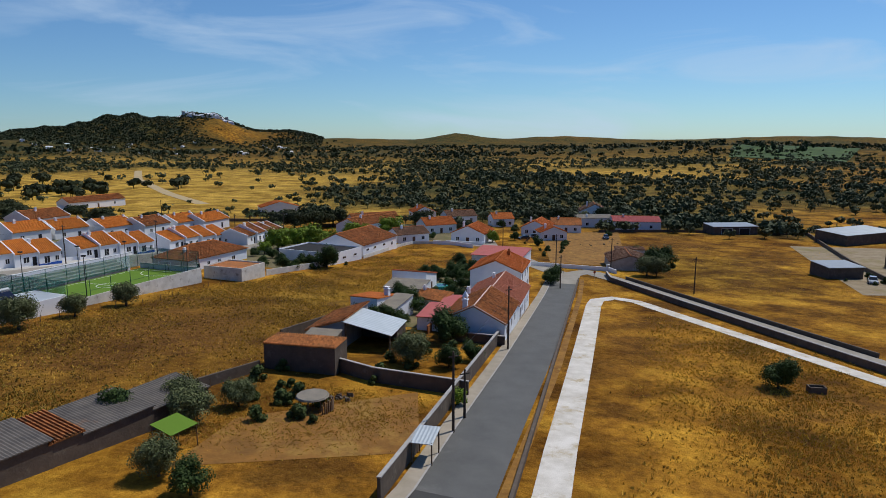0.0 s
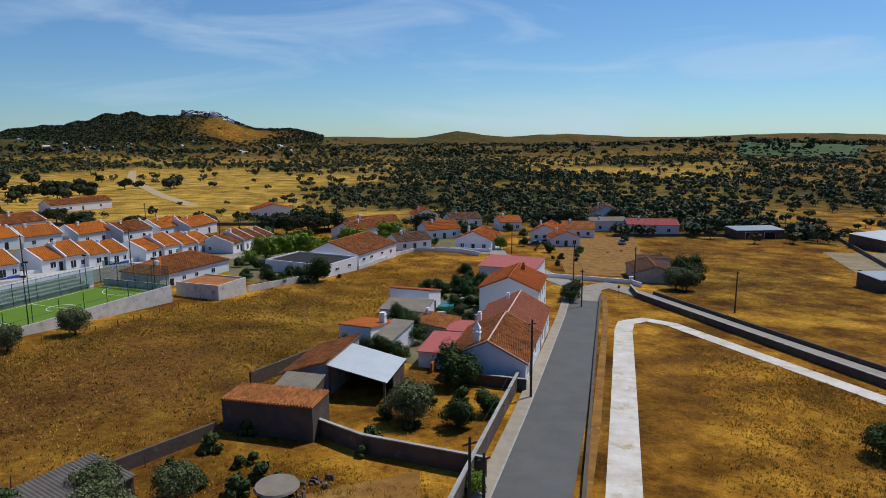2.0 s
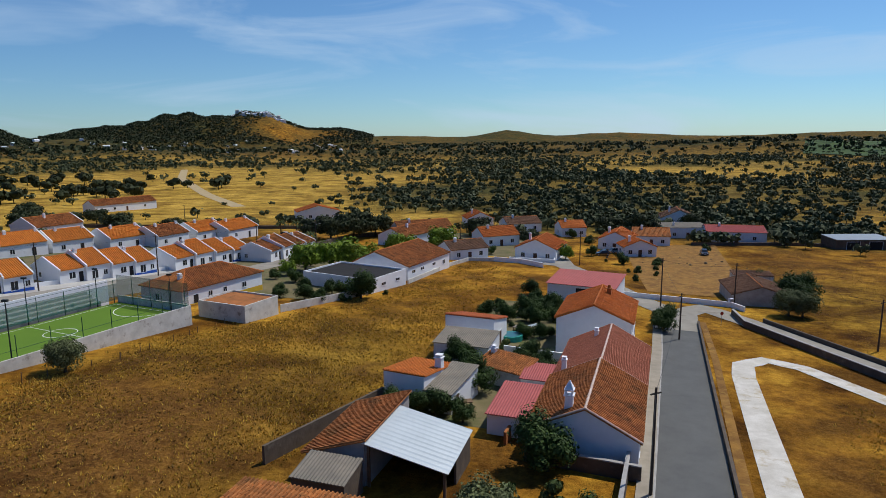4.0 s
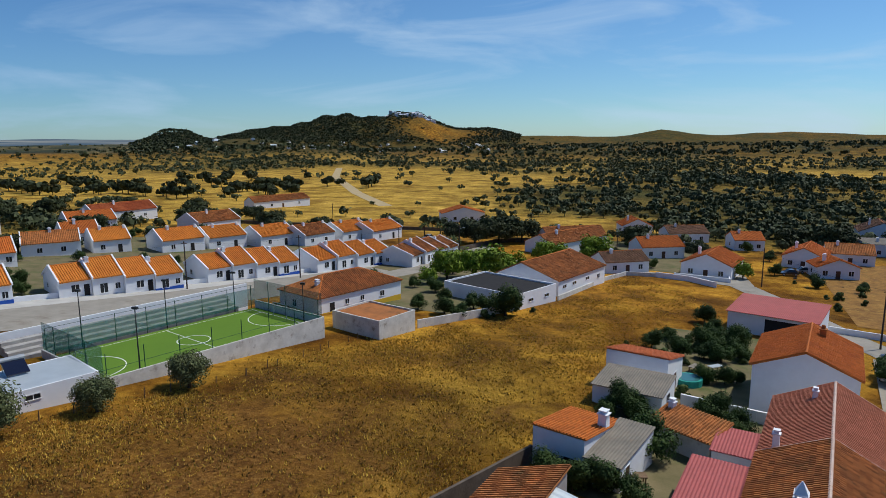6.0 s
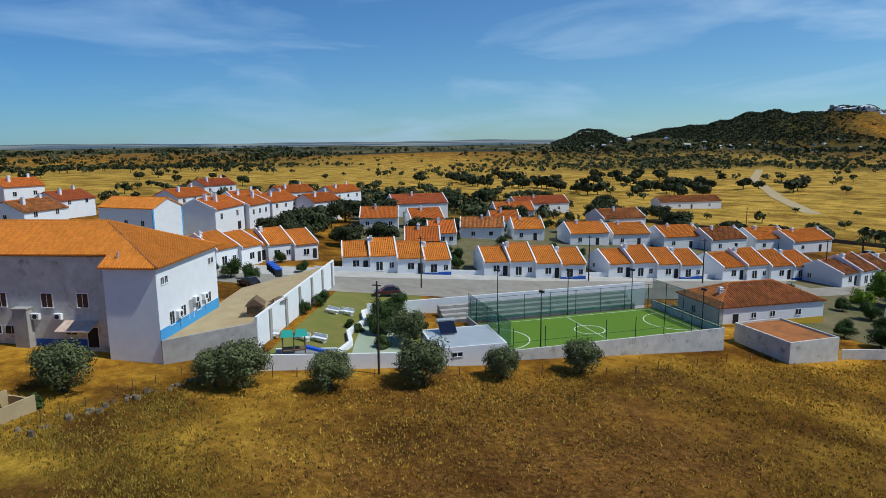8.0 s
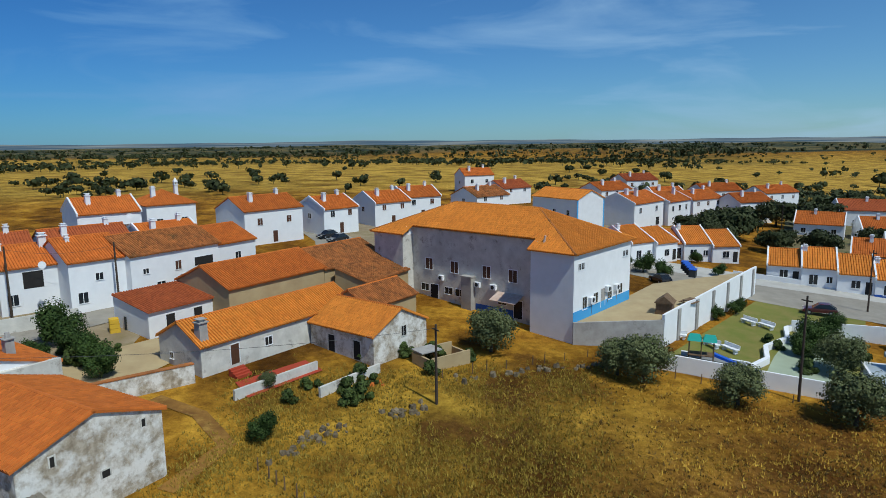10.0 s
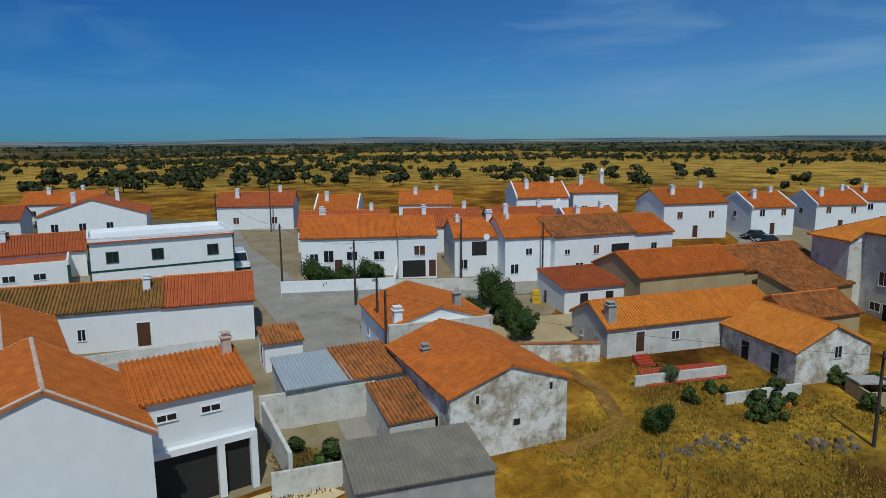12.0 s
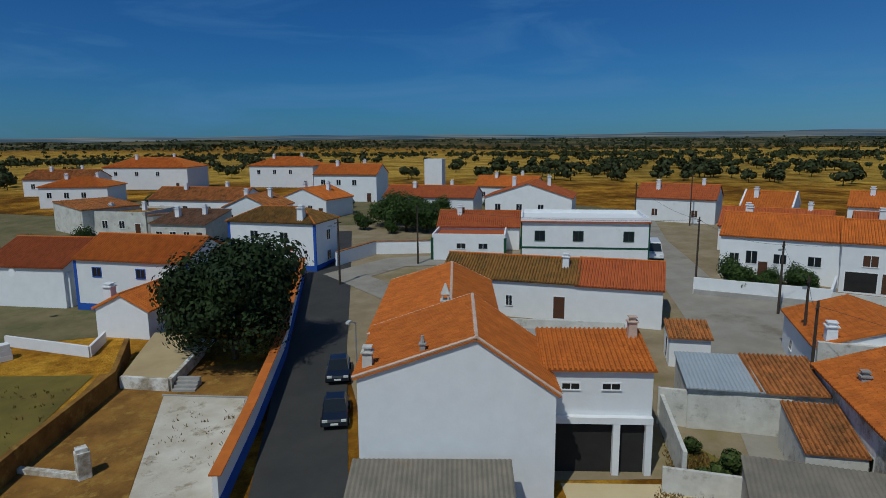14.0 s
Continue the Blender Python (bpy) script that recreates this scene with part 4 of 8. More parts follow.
tagged(part("forecourt", drape([(-119, 88), (-112, 99), (-101, 120), (-90, 141), (-80, 163), (-68, 187)], 8.0, 0.06, 2.0, 1.0), "palepave", None), "pale paved strip before the terraced houses", "pavement", "", "structure")


def polar_point(az, r):
    return (HUB[0] - r * math.sin(radians(az)), HUB[1] + r * math.cos(radians(az)))


patch([polar_point(-25, 1150), polar_point(-33.5, 1050), polar_point(-34, 1420), polar_point(-25, 1480)], 1.5, "vine", "vineyard", "green vineyard on the far slope", "vineyard", n=10)


# ---- houses ----
RH = math.degrees(math.atan2(-0.2525, 0.9676))  # front square to the street
V = 144.0

# row along the asphalt street
house("low white roadside house with weathered brown tile roof", (-0.3, 86.9), RH, 9.0, 12.6, 2.9, 2.2, "g", "tileold",
      wins="R,0.3,0,1.0,2.1,d R,0.15,1,1.0,1.1 R,0.5,1,1.0,1.1 R,0.75,1,1.0,1.1", chims=[(3.2, 1.3, 0.6, 0.75, "spire")], rf=0.52, cap="mortar")
house("long white roadside house with red tile roof", (-0.3 + 0.2525 * 12.7, 86.9 + 0.9676 * 12.7), RH, 9.0, 14.3, 3.1, 2.3, "g", "tilerose",
      wins="R,0.2,0,1.0,2.1,d R,0.35,1,1.0,1.1 R,0.6,0,1.0,2.1,d R,0.8,1,1.0,1.1", chims=[(1.0, 0.8, -0.2), (3.2, 11.2, 0.1, 0.5)], rf=0.52, cap="mortar", coping=True)
house("two-storey white house with orange-brown tile roof", (5.1, 118.6), RH, 9.6, 12.0, 5.3, 2.0, "g", "tile",
      wins="R,0.2,0,1.0,2.1,d R,0.5,0.9,1.1,1.2 R,0.8,0.9,1.1,1.2 R,0.2,3.4,1.0,1.2 R,0.5,3.4,1.0,1.2 R,0.8,3.4,1.0,1.2", chims=[(6.0, 8.5, 0.5, 0.7, "drum", "tileold")])
house("white barn with a pink sheet roof", (7.0, 154.5), -22, 12.5, 9.0, 3.4, 0.9, "m", "tilepink", wins="F,0.65,0,5.5,2.9,g", over=0.5, fine=False, name="barn", category="barn")
# huts in the gardens
house("small white hut with orange tile roof", (-14.4, 97.4), -21, 4.6, 6.6, 2.7, 0.9, "n", "tile", wins="F,0.75,1.0,1.2,0.8", chims=[(4.3, 4.2, 0.7, 0.8)], name="hut", category="hut")
house("lean-to with grey corrugated roof", (-10.0, 95.8), -21, 2.9, 6.8, 2.3, 0.7, "m", "sheet", wins="F,0.5,0.9,1.3,0.9 R,0.2,0,0.8,1.9,d", name="lean_to", category="shed")
house("small white garden house with a red mono-pitch roof", (-9.8, 121.2), -18, 7.0, 6.0, 3.0, 1.3, "n", "tilered", wins="R,0.5,0,0.9,2,d", name="hut", category="hut", sink=1.5)
house("low shed with grey corrugated roof", (-10.8, 114.2), -16, 7.2, 5.2, 2.2, 0.6, "m", "sheet", wins="R,0.5,0,1.2,1.8,g", name="shed", category="shed")
house("low garden shed with old tile roof", (-5.2, 106.0), -35, 6.0, 3.6, 2.1, 0.7, "m", "tileold", chims=[(0.6, 2.8, 0.5, 0.6)], name="shed", category="shed", wall="oldwhite")
house("low outhouse with a pink sheet roof", (-0.3, 101.2), -15, 6.2, 4.2, 2.2, 0.3, "m", "tilepink", name="shed", category="shed", fine=False)
house("lean-to with a dark red sheet roof", (-3.8, 90.8), -14.6, 4.4, 7.5, 2.2, 0.25, "m", "tilepink", name="lean_to", category="shed", fine=False)
house("dark store with a dusty flat tile roof", (-20.3, 69.9), -13, 8.6, 3.6, 3.1, 0.08, "m", "tileold", "darkwall", name="store", category="shed", over=0.12)
bb_ = thing("barn", pose(-17.6, 80.6, gz(-15, 85), 0, 0, -13), "brown-roofed lean-to barn joined to the open shed", "barn")
part("wall", Mesh().hexa([(0, 0, -1.5), (4.9, 0, -1.5), (4.9, 9.6, -1.5), (0, 9.6, -1.5)], [(0, 0, 2.3), (4.9, 0, 3.9), (4.9, 9.6, 3.9), (0, 9.6, 2.3)]), "concrete", bb_)
part("roof_slope", ribbed_slope([(-0.3, 9.8, 2.35), (-0.3, -0.3, 2.35), (5.1, -0.3, 4.1), (5.1, 9.8, 4.1)], 0.1), "tileold", bb_)

# terraced houses, row after row: each unit steps past its neighbour
def terrace(A, hd, n, width, depth, eave, rise, fine=False, shift=(-0.6, 0.0, 0.7, 1.1), group="terraced houses", roof="tilegold"):
    c, s = math.cos(radians(hd)), math.sin(radians(hd))
    for k in range(n):
        d = shift[k % len(shift)]
        up = (-0.55, 0.5, 0.1, -0.1)[k % 4]
        x, y = A[0] + c * width * k + s * d, A[1] + s * width * k - c * d
        house("small white terraced house with orange tile roof and white gable copings", (x, y), hd, width - 0.02, depth, eave - 0.3 + up * 0.4, rise + up * 0.5, "p", roof,
              wins=("F,0.5,0.9,1.2,1.2 F,0.85,0,0.9,2.0,g L,0.3,1,0.8,0.9" if k % 2 == 0 else "F,0.35,0.5,1.2,1.6 F,0.8,0.9,0.8,1.0"), chims=([(0.5, depth * 0.45, 0.35, 0.7)] if k in (1, 3) else []),
              coping=True, fine=fine, rf=0.55, name="terraced_house", category="house", group=group, band=("blue" if k == 3 else None))


terrace((-124.7, 90.5), 92, 3, 5.2, 9.5, 3.3, 2.3)
terrace((-111.5, 104.5), 62, 4, 5.1, 9.5, 3.3, 2.3)
terrace((-97.6, 127.5), 62, 4, 5.0, 9.5, 3.3, 2.3)
terrace((-86.0, 150.5), 65, 4, 5.0, 9.5, 3.3, 2.3)
terrace((-73.0, 170.5), 71, 4, 5.6, 9.5, 3.3, 2.3)
terrace((-57.0, 187.0), 82, 4, 5.6, 9.5, 3.2, 2.2, roof="tileold")
house("pair house with orange tile roof and white copings", (-141.4, 157.0), 50, 12, 9, 3.2, 2.2, "p", "tileold", wins="F,0.3,1,1,1.1 F,0.7,1,1,1.1", chims=[(6, 4, 0.6, 0.7)], coping=True, fine=False)
for A, hd, L in (((-133.5, 169.5), 57, 8.6), ((-121, 178.5), 62, 11), ((-115.6, 189.6), 62, 10.8), ((-106, 199), 66, 11.7), ((-97, 207), 70, 11.5), ((-91.7, 220.1), 69, 11.6), ((-84.5, 226), 72, 14)):
    house("white house of the second row with an orange tile roof", A, hd, L, 10.5, 3.2, 2.4, "p", random.choice(("tilegold", "tilegold", "tileold")), wins="F,0.25,1,1,1.1 F,0.7,0,1,2,g R,0.4,1,0.9,1",
          chims=[(L * 0.3, 4.5, 0.5, 0.7), (L * 0.95, 4.5, 0.3, 0.6)], coping=True, fine=False, group="second row of houses")
for A, hd, L, D, e, roof in (((-188.0, 166), 68, 19, 14, 4.8, "tilered"), ((-159, 153), 70, 10, 9, 3.2, "tile"), ((-124.9, 127.6), 56, 8.0, 9, 3.0, "tile"), ((-166, 140), 55, 11, 9, 3.2, "tile"),
                             ((-172.9, 198.7), 60, 14, 11, 3.4, "tile"), ((-191, 226), 72, 24, 10, 3.6, "tilered"), ((-142, 219), 70, 16, 12, 3.4, "tileold"), ((-134, 141), 60, 7, 8, 3.0, "tile"), ((-150, 176), 60, 9, 8, 3.2, "tile")):
    house("white house among trees with an orange tile roof", A, hd, L, D, e, 2.6, "p", roof, wins="F,0.2,1,1,1.1 F,0.5,1,1,1.1 F,0.8,1,1,1.1", chims=[(L * 0.4, D * 0.4, 0.7, 0.7)], coping=True, fine=False)
house("long farmhouse in the pasture with an orange roof", (-178, 305), 65, 31, 9, 3.4, 2.2, "p", "tileold", wins="F,0.1,1,1,1.1 F,0.3,1,1,1.1 F,0.5,0,1,2,d F,0.8,1,1,1.1", fine=False)
house("white farmhouse with an orange roof", (-82, 289), 25, 17, 10, 3.6, 2.3, "g", "tile", wins="F,0.3,1,1.2,1.2 F,0.7,1,1.2,1.2 R,0.5,0,1,2,d", fine=False)
# buildings beside the sports pitch and along the field
house("white house with a weathered hipped tile roof", (-55.1, 136.6), 66, 18.5, 10.5, 3.1, 2.3, "h", "tileold", wins="F,0.15,0,1.0,2,g F,0.32,1.2,0.8,0.8 F,0.5,1.2,0.8,0.8 F,0.75,1.1,1.0,0.9 L,0.4,0.9,0.9,1.1",
      chims=[(2.6, 3.5, -0.4, 0.7)], band="yellow", fine=False)
house("roofless white annex with stained walls", (-40.6, 127.0), 69, 7.6, 9.5, 2.6, 0.3, "f", "tileold", "oldwhite", name="annex", category="building")
# solid near-black roof slab paints the shade inside open bays
house("white garage block, a near-black slab standing for shaded open roof bays", (-26.4, 153.5), 64, 12, 17, 2.7, 0.35, "f", "dark", wins="F,0.35,1.2,1.3,0.5 F,0.75,1.2,1.3,0.5", name="garage_block", category="building")
house("long white warehouse with a brown tile roof", (-21.2, 168.5), 68, 20, 14, 3.4, 2.6, "p", "tileold", wins="F,0.12,1.7,1.4,0.6 F,0.32,1.7,1.4,0.6 F,0.6,1.7,1.4,0.6 F,0.85,1.2,1,0.9", rf=0.6, fine=False, name="warehouse", category="building")
for lab, A, hd, L, D, e, rise, k, roof in (
        ("long white house with a brown tile roof", (-29.2, 220.9), 60, 26, 10, 3.4, 2.2, "p", "tileold"),
        ("white house with orange tile roof", (2.6, 204.6), -18, 11, 13, 3.2, 2.4, "g", "tile"),
        ("low white house with orange roof", (-14, 199), 30, 11, 8, 2.8, 1.8, "p", "tiledust"),
        ("white house with orange tile gable", (27.9, 226.8), -19, 9.5, 13, 3.1, 2.2, "g", "tile"),
        ("small white house with orange gable", (32.5, 212), 5, 9, 7, 2.8, 1.8, "g", "tile"),
        ("long low white building with pink roof edge", (65.7, 247.1), -9, 18, 12, 3.3, 1.5, "p", "tilepink"),
        ("white house with an orange hipped roof", (-12.7, 275), 14, 10, 10, 3.4, 2.3, "g", "tile"),
        ("long white house with a tile roof", (-33, 238), 30, 19, 9, 3.2, 2.3, "p", "tileold"),
        ("small house with an orange roof", (19.9, 252), 10, 8.5, 9, 3.2, 1.9, "p", "tile"),
        ("old farm building with a brown gable roof", (60.9, 285), -10, 13, 14, 3.6, 3.0, "g", "tiledust"),
        ("dark-walled farm building with a flat roof", (54.3, 253.0), 5, 15, 9, 3.6, 0.6, "m", "sheet"),
        ("white house among far garden trees", (-6, 226), 25, 12, 9, 3.2, 2.2, "p", "tile"),
        ("low house with weathered roof", (40, 236), -8, 11, 9, 3.0, 2.0, "p", "tileold"),
        ("white house with weathered roof", (2, 262), 20, 13, 9, 3.0, 2.0, "p", "tiledust")):
    house(lab, A, hd, L, D, e, rise, k, roof, wins="F,0.2,0.9,1,1.1 F,0.5,0,1,2,d F,0.8,0.9,1,1.1 L,0.5,1,1,1 R,0.5,1,1,1", chims=[(L * 0.25, D * 0.4, 0.6, 0.7)], fine=False)
house("old grey stone barn with a dusty brown gable roof", (40.9, 154.6), -8, 9.8, 12.0, 2.3, 1.5, "g", "tiledust", "concrete", name="barn", category="barn")
house("low block store with a flat dusty roof behind the barn", (46.0, 168.5), -8, 7.5, 4.0, 3.4, 0.2, "m", "tiledust", "stone", name="store", category="shed")
house("dark shed with a pale sheet roof", (90.1, 147.0), 4, 8.5, 7, 2.8, 0.4, "m", "metal", "darkwall", name="shed", category="shed", fine=False, over=0.4)
house("long dark barn with a sheet roof", (131, 206), 25, 26, 11, 3.6, 0.8, "m", "metal", "darkwall", name="barn", category="barn", fine=False)
house("dark cattle shed with a pale roof edge", (99, 233), 5, 17, 8, 3.0, 0.5, "m", "metal", "darkwall", wins="F,0.3,0,4,2.4,g F,0.7,0,4,2.4,g", name="shed", category="shed", fine=False)
house("long dark brick farm shed", (118, 152), 8, 24, 14, 3.0, 0.5, "m", "sheet", "darkwall", name="shed", category="shed", fine=False)

# school: two storeys under a large hipped roof; its long back wall stands behind the corner block
SZ = 3.7
sch = thing("school", pose(-74.9, 63.4, SZ, 0, 0, 138), "white two-storey school with a large orange hipped roof", "school")
part("wall", Mesh().box(0, 0, -2, 14.2, 5.6, 10.2), "white", sch, "white corner block")
part("wall", Mesh().box(2.0, 5.6, -2, 14.2, 26, 10.9), "oldwhite", sch, "stained white back wall")
part("wall", Mesh().box(0, 26, -2, 14.2, 31.5, 10.2), "oldwhite", sch, "grey end block")
so, sE, sR = 0.45, 10.15, 14.1
NEAR, FAR = (7.1, 9.0, sR), (7.1, 22.6, sR)
for pl in ([(-so, -so, sE), (14.2 + so, -so, sE), NEAR, NEAR], [(14.2 + so, -so, sE), (14.2 + so, 31.5 + so, sE), FAR, NEAR],
           [(14.2 + so, 31.5 + so, sE), (-so, 31.5 + so, sE), FAR, FAR], [(2 - so, 29.47, sE + 1.0), (2 - so, 2.05, sE + 1.0), NEAR, FAR],
           [(-so, 5.9, sE), (-so, -so, sE), (4.62, 5.9, sE + 2.67), (4.62, 5.9, sE + 2.67)], [(-so, 31.5 + so, sE), (-so, 25.6, sE), (4.68, 25.6, sE + 2.70), (4.68, 25.6, sE + 2.70)]):
    part("roof_slope", ribbed_slope(pl, 0.14, 0.3, 0.45), "tilegold", sch)
part("ridge_cap", ridge_cap(NEAR, FAR), "tilegold", sch)
part("hip_cap", ridge_cap((-so, -so, sE + 0.05), NEAR), "tileold", sch)
part("hip_cap", ridge_cap((14.2 + so, -so, sE + 0.05), NEAR), "tilegold", sch)
part("hip_cap", ridge_cap((-so, 31.5 + so, sE + 0.05), FAR), "tileold", sch)
part("verge_wall", Mesh().box(1.0, 5.3, 9.9, 2.1, 5.62, 11.0).box(1.0, 25.98, 9.9, 2.1, 26.3, 11.0), "white", sch)
part("roof_vent", Mesh().tube((1.0, 4.5, 10.8), (1.0, 4.3, 11.7), 0.16, 0.12), "mortar", sch)
fr, _ = face_frame("F", 14.2, 26)
for u, zz, w, h in ((1.2, 8.2, 0.55, 0.7), (2.0, 8.2, 0.55, 0.7), (12.3, 8.2, 0.55, 0.7), (13.1, 8.2, 0.55, 0.7), (2.6, 3.5, 0.9, 1.4), (5.2, 3.7, 1.0, 1.2), (8.8, 3.5, 0.9, 1.4), (11.6, 3.7, 1.0, 1.2)):
    opening("window", sch, fr, u, zz, w, h)
opening("door", sch, fr, 7.0, 2.9, 1.0, 2.2, "white", "concrete")
part("painted_plinth", Mesh().box(0, -0.03, 1.9, 14.2, 0.02, 3.6), "paleblue", sch)
lf = pose(2.0, 26, 0, 0, 0, 270)
for u in (3.0, 7.4, 12.6, 16.6):
    opening("window", sch, lf, u, 5.4, 1.2, 1.5, "white", "brown")
for u in (2.2, 6.4, 8.2, 15.0):
    opening("window", sch, lf, u, 2.4, 1.3, 0.9, "white", "glass")
opening("door", sch, lf, 3.9, 1.2, 1.3, 2.2, "white", "dark")
opening("door", sch, lf, 17.4, 1.0, 1.2, 2.2, "white", "dark")
for u, zz in ((5.2, 4.2), (11.3, 4.1), (13.8, 4.1)):
    u_ = Mesh().box(u - 0.45, -0.4, zz, u + 0.45, 0.0, zz + 0.65, 0.04)
    ac = part("air_conditioner", u_, "white", sch)
    ac.matrix_local = lf
    g_ = part("fan_grille", Mesh().tube((u, -0.41, zz + 0.33), (u, -0.43, zz + 0.33), 0.25, 0.25, 12), "iron", ac)
for u, zz in ((3.9, 4.0), (7.9, 4.6), (10.2, 4.4)):
    ac = part("air_conditioner", Mesh().box(u - 0.5, -0.42, zz, u + 0.5, 0.0, zz + 0.7, 0.04), "white", sch)
    part("fan_grille", Mesh().tube((u, -0.43, zz + 0.35), (u, -0.45, zz + 0.35), 0.26, 0.26, 12), "iron", ac)
    part("drain_pipe", Mesh().tube((u + 0.3, -0.06, zz - 1.4), (u + 0.3, -0.06, zz), 0.03, 0.03, 6), "steel", ac)
aw = part("awning", Mesh().hexa([(14.4, -1.9, 3.2), (18.2, -1.9, 3.2), (18.2, 0, 3.9), (14.4, 0, 3.9)], [(14.4, -1.9, 3.28), (18.2, -1.9, 3.28), (18.2, 0, 3.98), (14.4, 0, 3.98)]), "mortar", sch, "faded orange awning")
aw.matrix_local = lf
fl = part("flue_shaft", Mesh().box(9.2, -0.9, -1, 10.8, 0, 5.3).box(9.1, -1.0, 5.3, 10.9, 0, 5.45), "concrete", sch, "smoke-stained flue shaft")
fl.matrix_local = lf
bb = part("painted_plinth", Mesh().box(10.9, -0.03, 0.5, 16.8, 0.01, 1.9), "blue", sch)
bb.matrix_local = lf

# old houses round the dry meadow
house("old orange-roofed house with a flaking stone gable", (-38.2, 25.8), 149, 8.9, 11.6, 4.1, 1.5, "g", "tile", "stone", wins="F,0.55,1.4,0.5,0.45,g F,0.22,3.4,0.25,0.6,g F,0.85,3.5,0.25,0.5,g L,0.3,0.3,1.0,2.0,d L,0.55,1.2,0.9,1.0 L,0.8,1.2,0.9,1.0",
      chims=[(1.4, 7.5, -0.6, 0.6, "pot", "concrete")], frame_mat="oldwhite")
house("white house with an orange roof and a raised stained gable", (-46.2, 14.0), 145, 9.4, 10.0, 3.7, 1.5, "g", "tile", "white", wins="L,0.3,1.2,0.8,0.8 L,0.7,1.2,0.8,0.8", chims=[(1.0, 0.4, 0.0, 0.8, "pot"), (7.0, 2.0, 0.6, 0.7, "drum", "concrete")])
part_g = wall_run([(-46.1, 14.2), (-53.8, 19.6)], 4.5, 0.45, "oldwhite", "stained parapet wall between two orange roofs", "parapet_wall")
house("lean-to with a worn tile roof against the old house", (-36.4, 22.3), 149, 3.2, 5.0, 2.2, 0.9, "m", "tileold", "oldwhite", name="lean_to", category="shed", over=0.15)
house("low shed with a grey corrugated roof", (-29.6, 25.6), 143, 8.0, 5.0, 2.3, 0.5, "m", "sheet", "concrete", name="shed", category="shed", over=0.25)
house("long whitewashed farmhouse with an orange tile roof", (-61.4, 27.4), 143, 19.5, 6.6, 2.7, 1.7, "p", "tilegold", "oldwhite", wins="F,0.18,0.2,0.9,1.9,d F,0.38,1.0,0.8,0.8 L,0.3,0.8,0.5,0.6", chims=[(0.7, 0.8, 0.3, 0.9, "pot", "concrete")], name="farmhouse")
house("farmhouse wing with a weathered stone gable", (-65.8, 42.2), 141, 8.0, 9.0, 2.7, 1.9, "g", "tilegold", "stone", wins="F,0.55,1.8,0.7,1.0 L,0.35,0,0.9,1.9,g L,0.75,0,0.9,1.9,g", name="farmhouse_wing", frame_mat="oldwhite")
house("long barn with a bright orange roof", (-74.9, 25.9), 144, 14.5, 9.5, 4.1, 2.0, "p", "tile", "sand", name="barn", category="barn")
house("old barn with a weathered brown roof", (-86.5, 34.4), 144, 12.0, 9.5, 4.0, 2.0, "p", "tileold", "sand", name="barn", category="barn", wins="F,0.7,2.0,1,0.9")
house("lower barn with a weathered brown roof", (-84.2, 40.0), 150, 9.5, 5.0, 3.2, 1.4, "m", "tileold", "sand", name="barn", category="barn", wins="F,0.5,1.0,0.9,0.9")
house("shed with an old tile roof behind the farmhouse", (-75.0, 41.0), 144, 8.5, 6.0, 2.8, 1.6, "p", "tileold", "sand", name="shed", category="shed")
house("low porch house with a red tile roof", (-70.5, 19.0), 144, 8.2, 6.5, 2.6, 1.0, "m", "tilered", wins="F,0.3,0,1,2,g F,0.7,0,1,2,g")
# terrace of white two-storey houses across the junction
house("long white house with an orange tile roof", (-63.3, -14.8), 131, 12.6, 9.5, 4.9, 2.2, "p", "tile", wins="F,0.13,1.9,1.0,0.9 F,0.28,1.7,1.2,1.5 F,0.52,1.9,1.3,1.1 F,0.8,1.9,1.3,1.1 F,0.38,0,1.0,2.0,d", chims=[(2.6, 5.4, 0.7, 0.8)], frame_mat="white")
house("narrow white house with a dark garage door", (-70.3, -4.2), 133, 5.0, 9.5, 5.4, 1.9, "p", "tile", wins="F,0.55,2.9,1.4,1.2,s F,0.4,0,3.0,2.2,g F,0.88,0,0.9,2.2,d")
house("white house with an open upstairs balcony", (-75.6, 1.0), 134, 6.0, 9.0, 5.0, 1.9, "p", "tile", wins="F,0.55,2.6,2.0,1.9,g F,0.2,0.9,1,1.2", chims=[(1.0, 3.6, 0.5, 0.6), (5.4, 3.8, 1.0, 0.9)])
house("white house with a stepped orange roof", (-77.4, 7.6), 138, 6.4, 9.5, 5.6, 2.2, "p", "tile", wins="F,0.5,3.3,0.8,0.8 F,0.2,0.9,1,1.2", chims=[(1.5, 4.0, 0.2, 0.5)])
house("long white house with a weathered orange roof", (-81.4, 12.6), 146, 12.6, 9.5, 5.7, 2.0, "p", "tileold", wins="F,0.15,3.4,0.7,0.6 F,0.5,3.2,0.8,1.1,s F,0.8,3.2,2.8,1.1,g F,0.3,0.7,1.1,1.4 F,0.55,0.5,0.9,2.0,d")
house("white house at the end of the terrace", (-91.8, 19.6), 146, 6.2, 9.5, 5.5, 1.9, "p", "tile", wins="F,0.5,3.1,0.9,1.0")
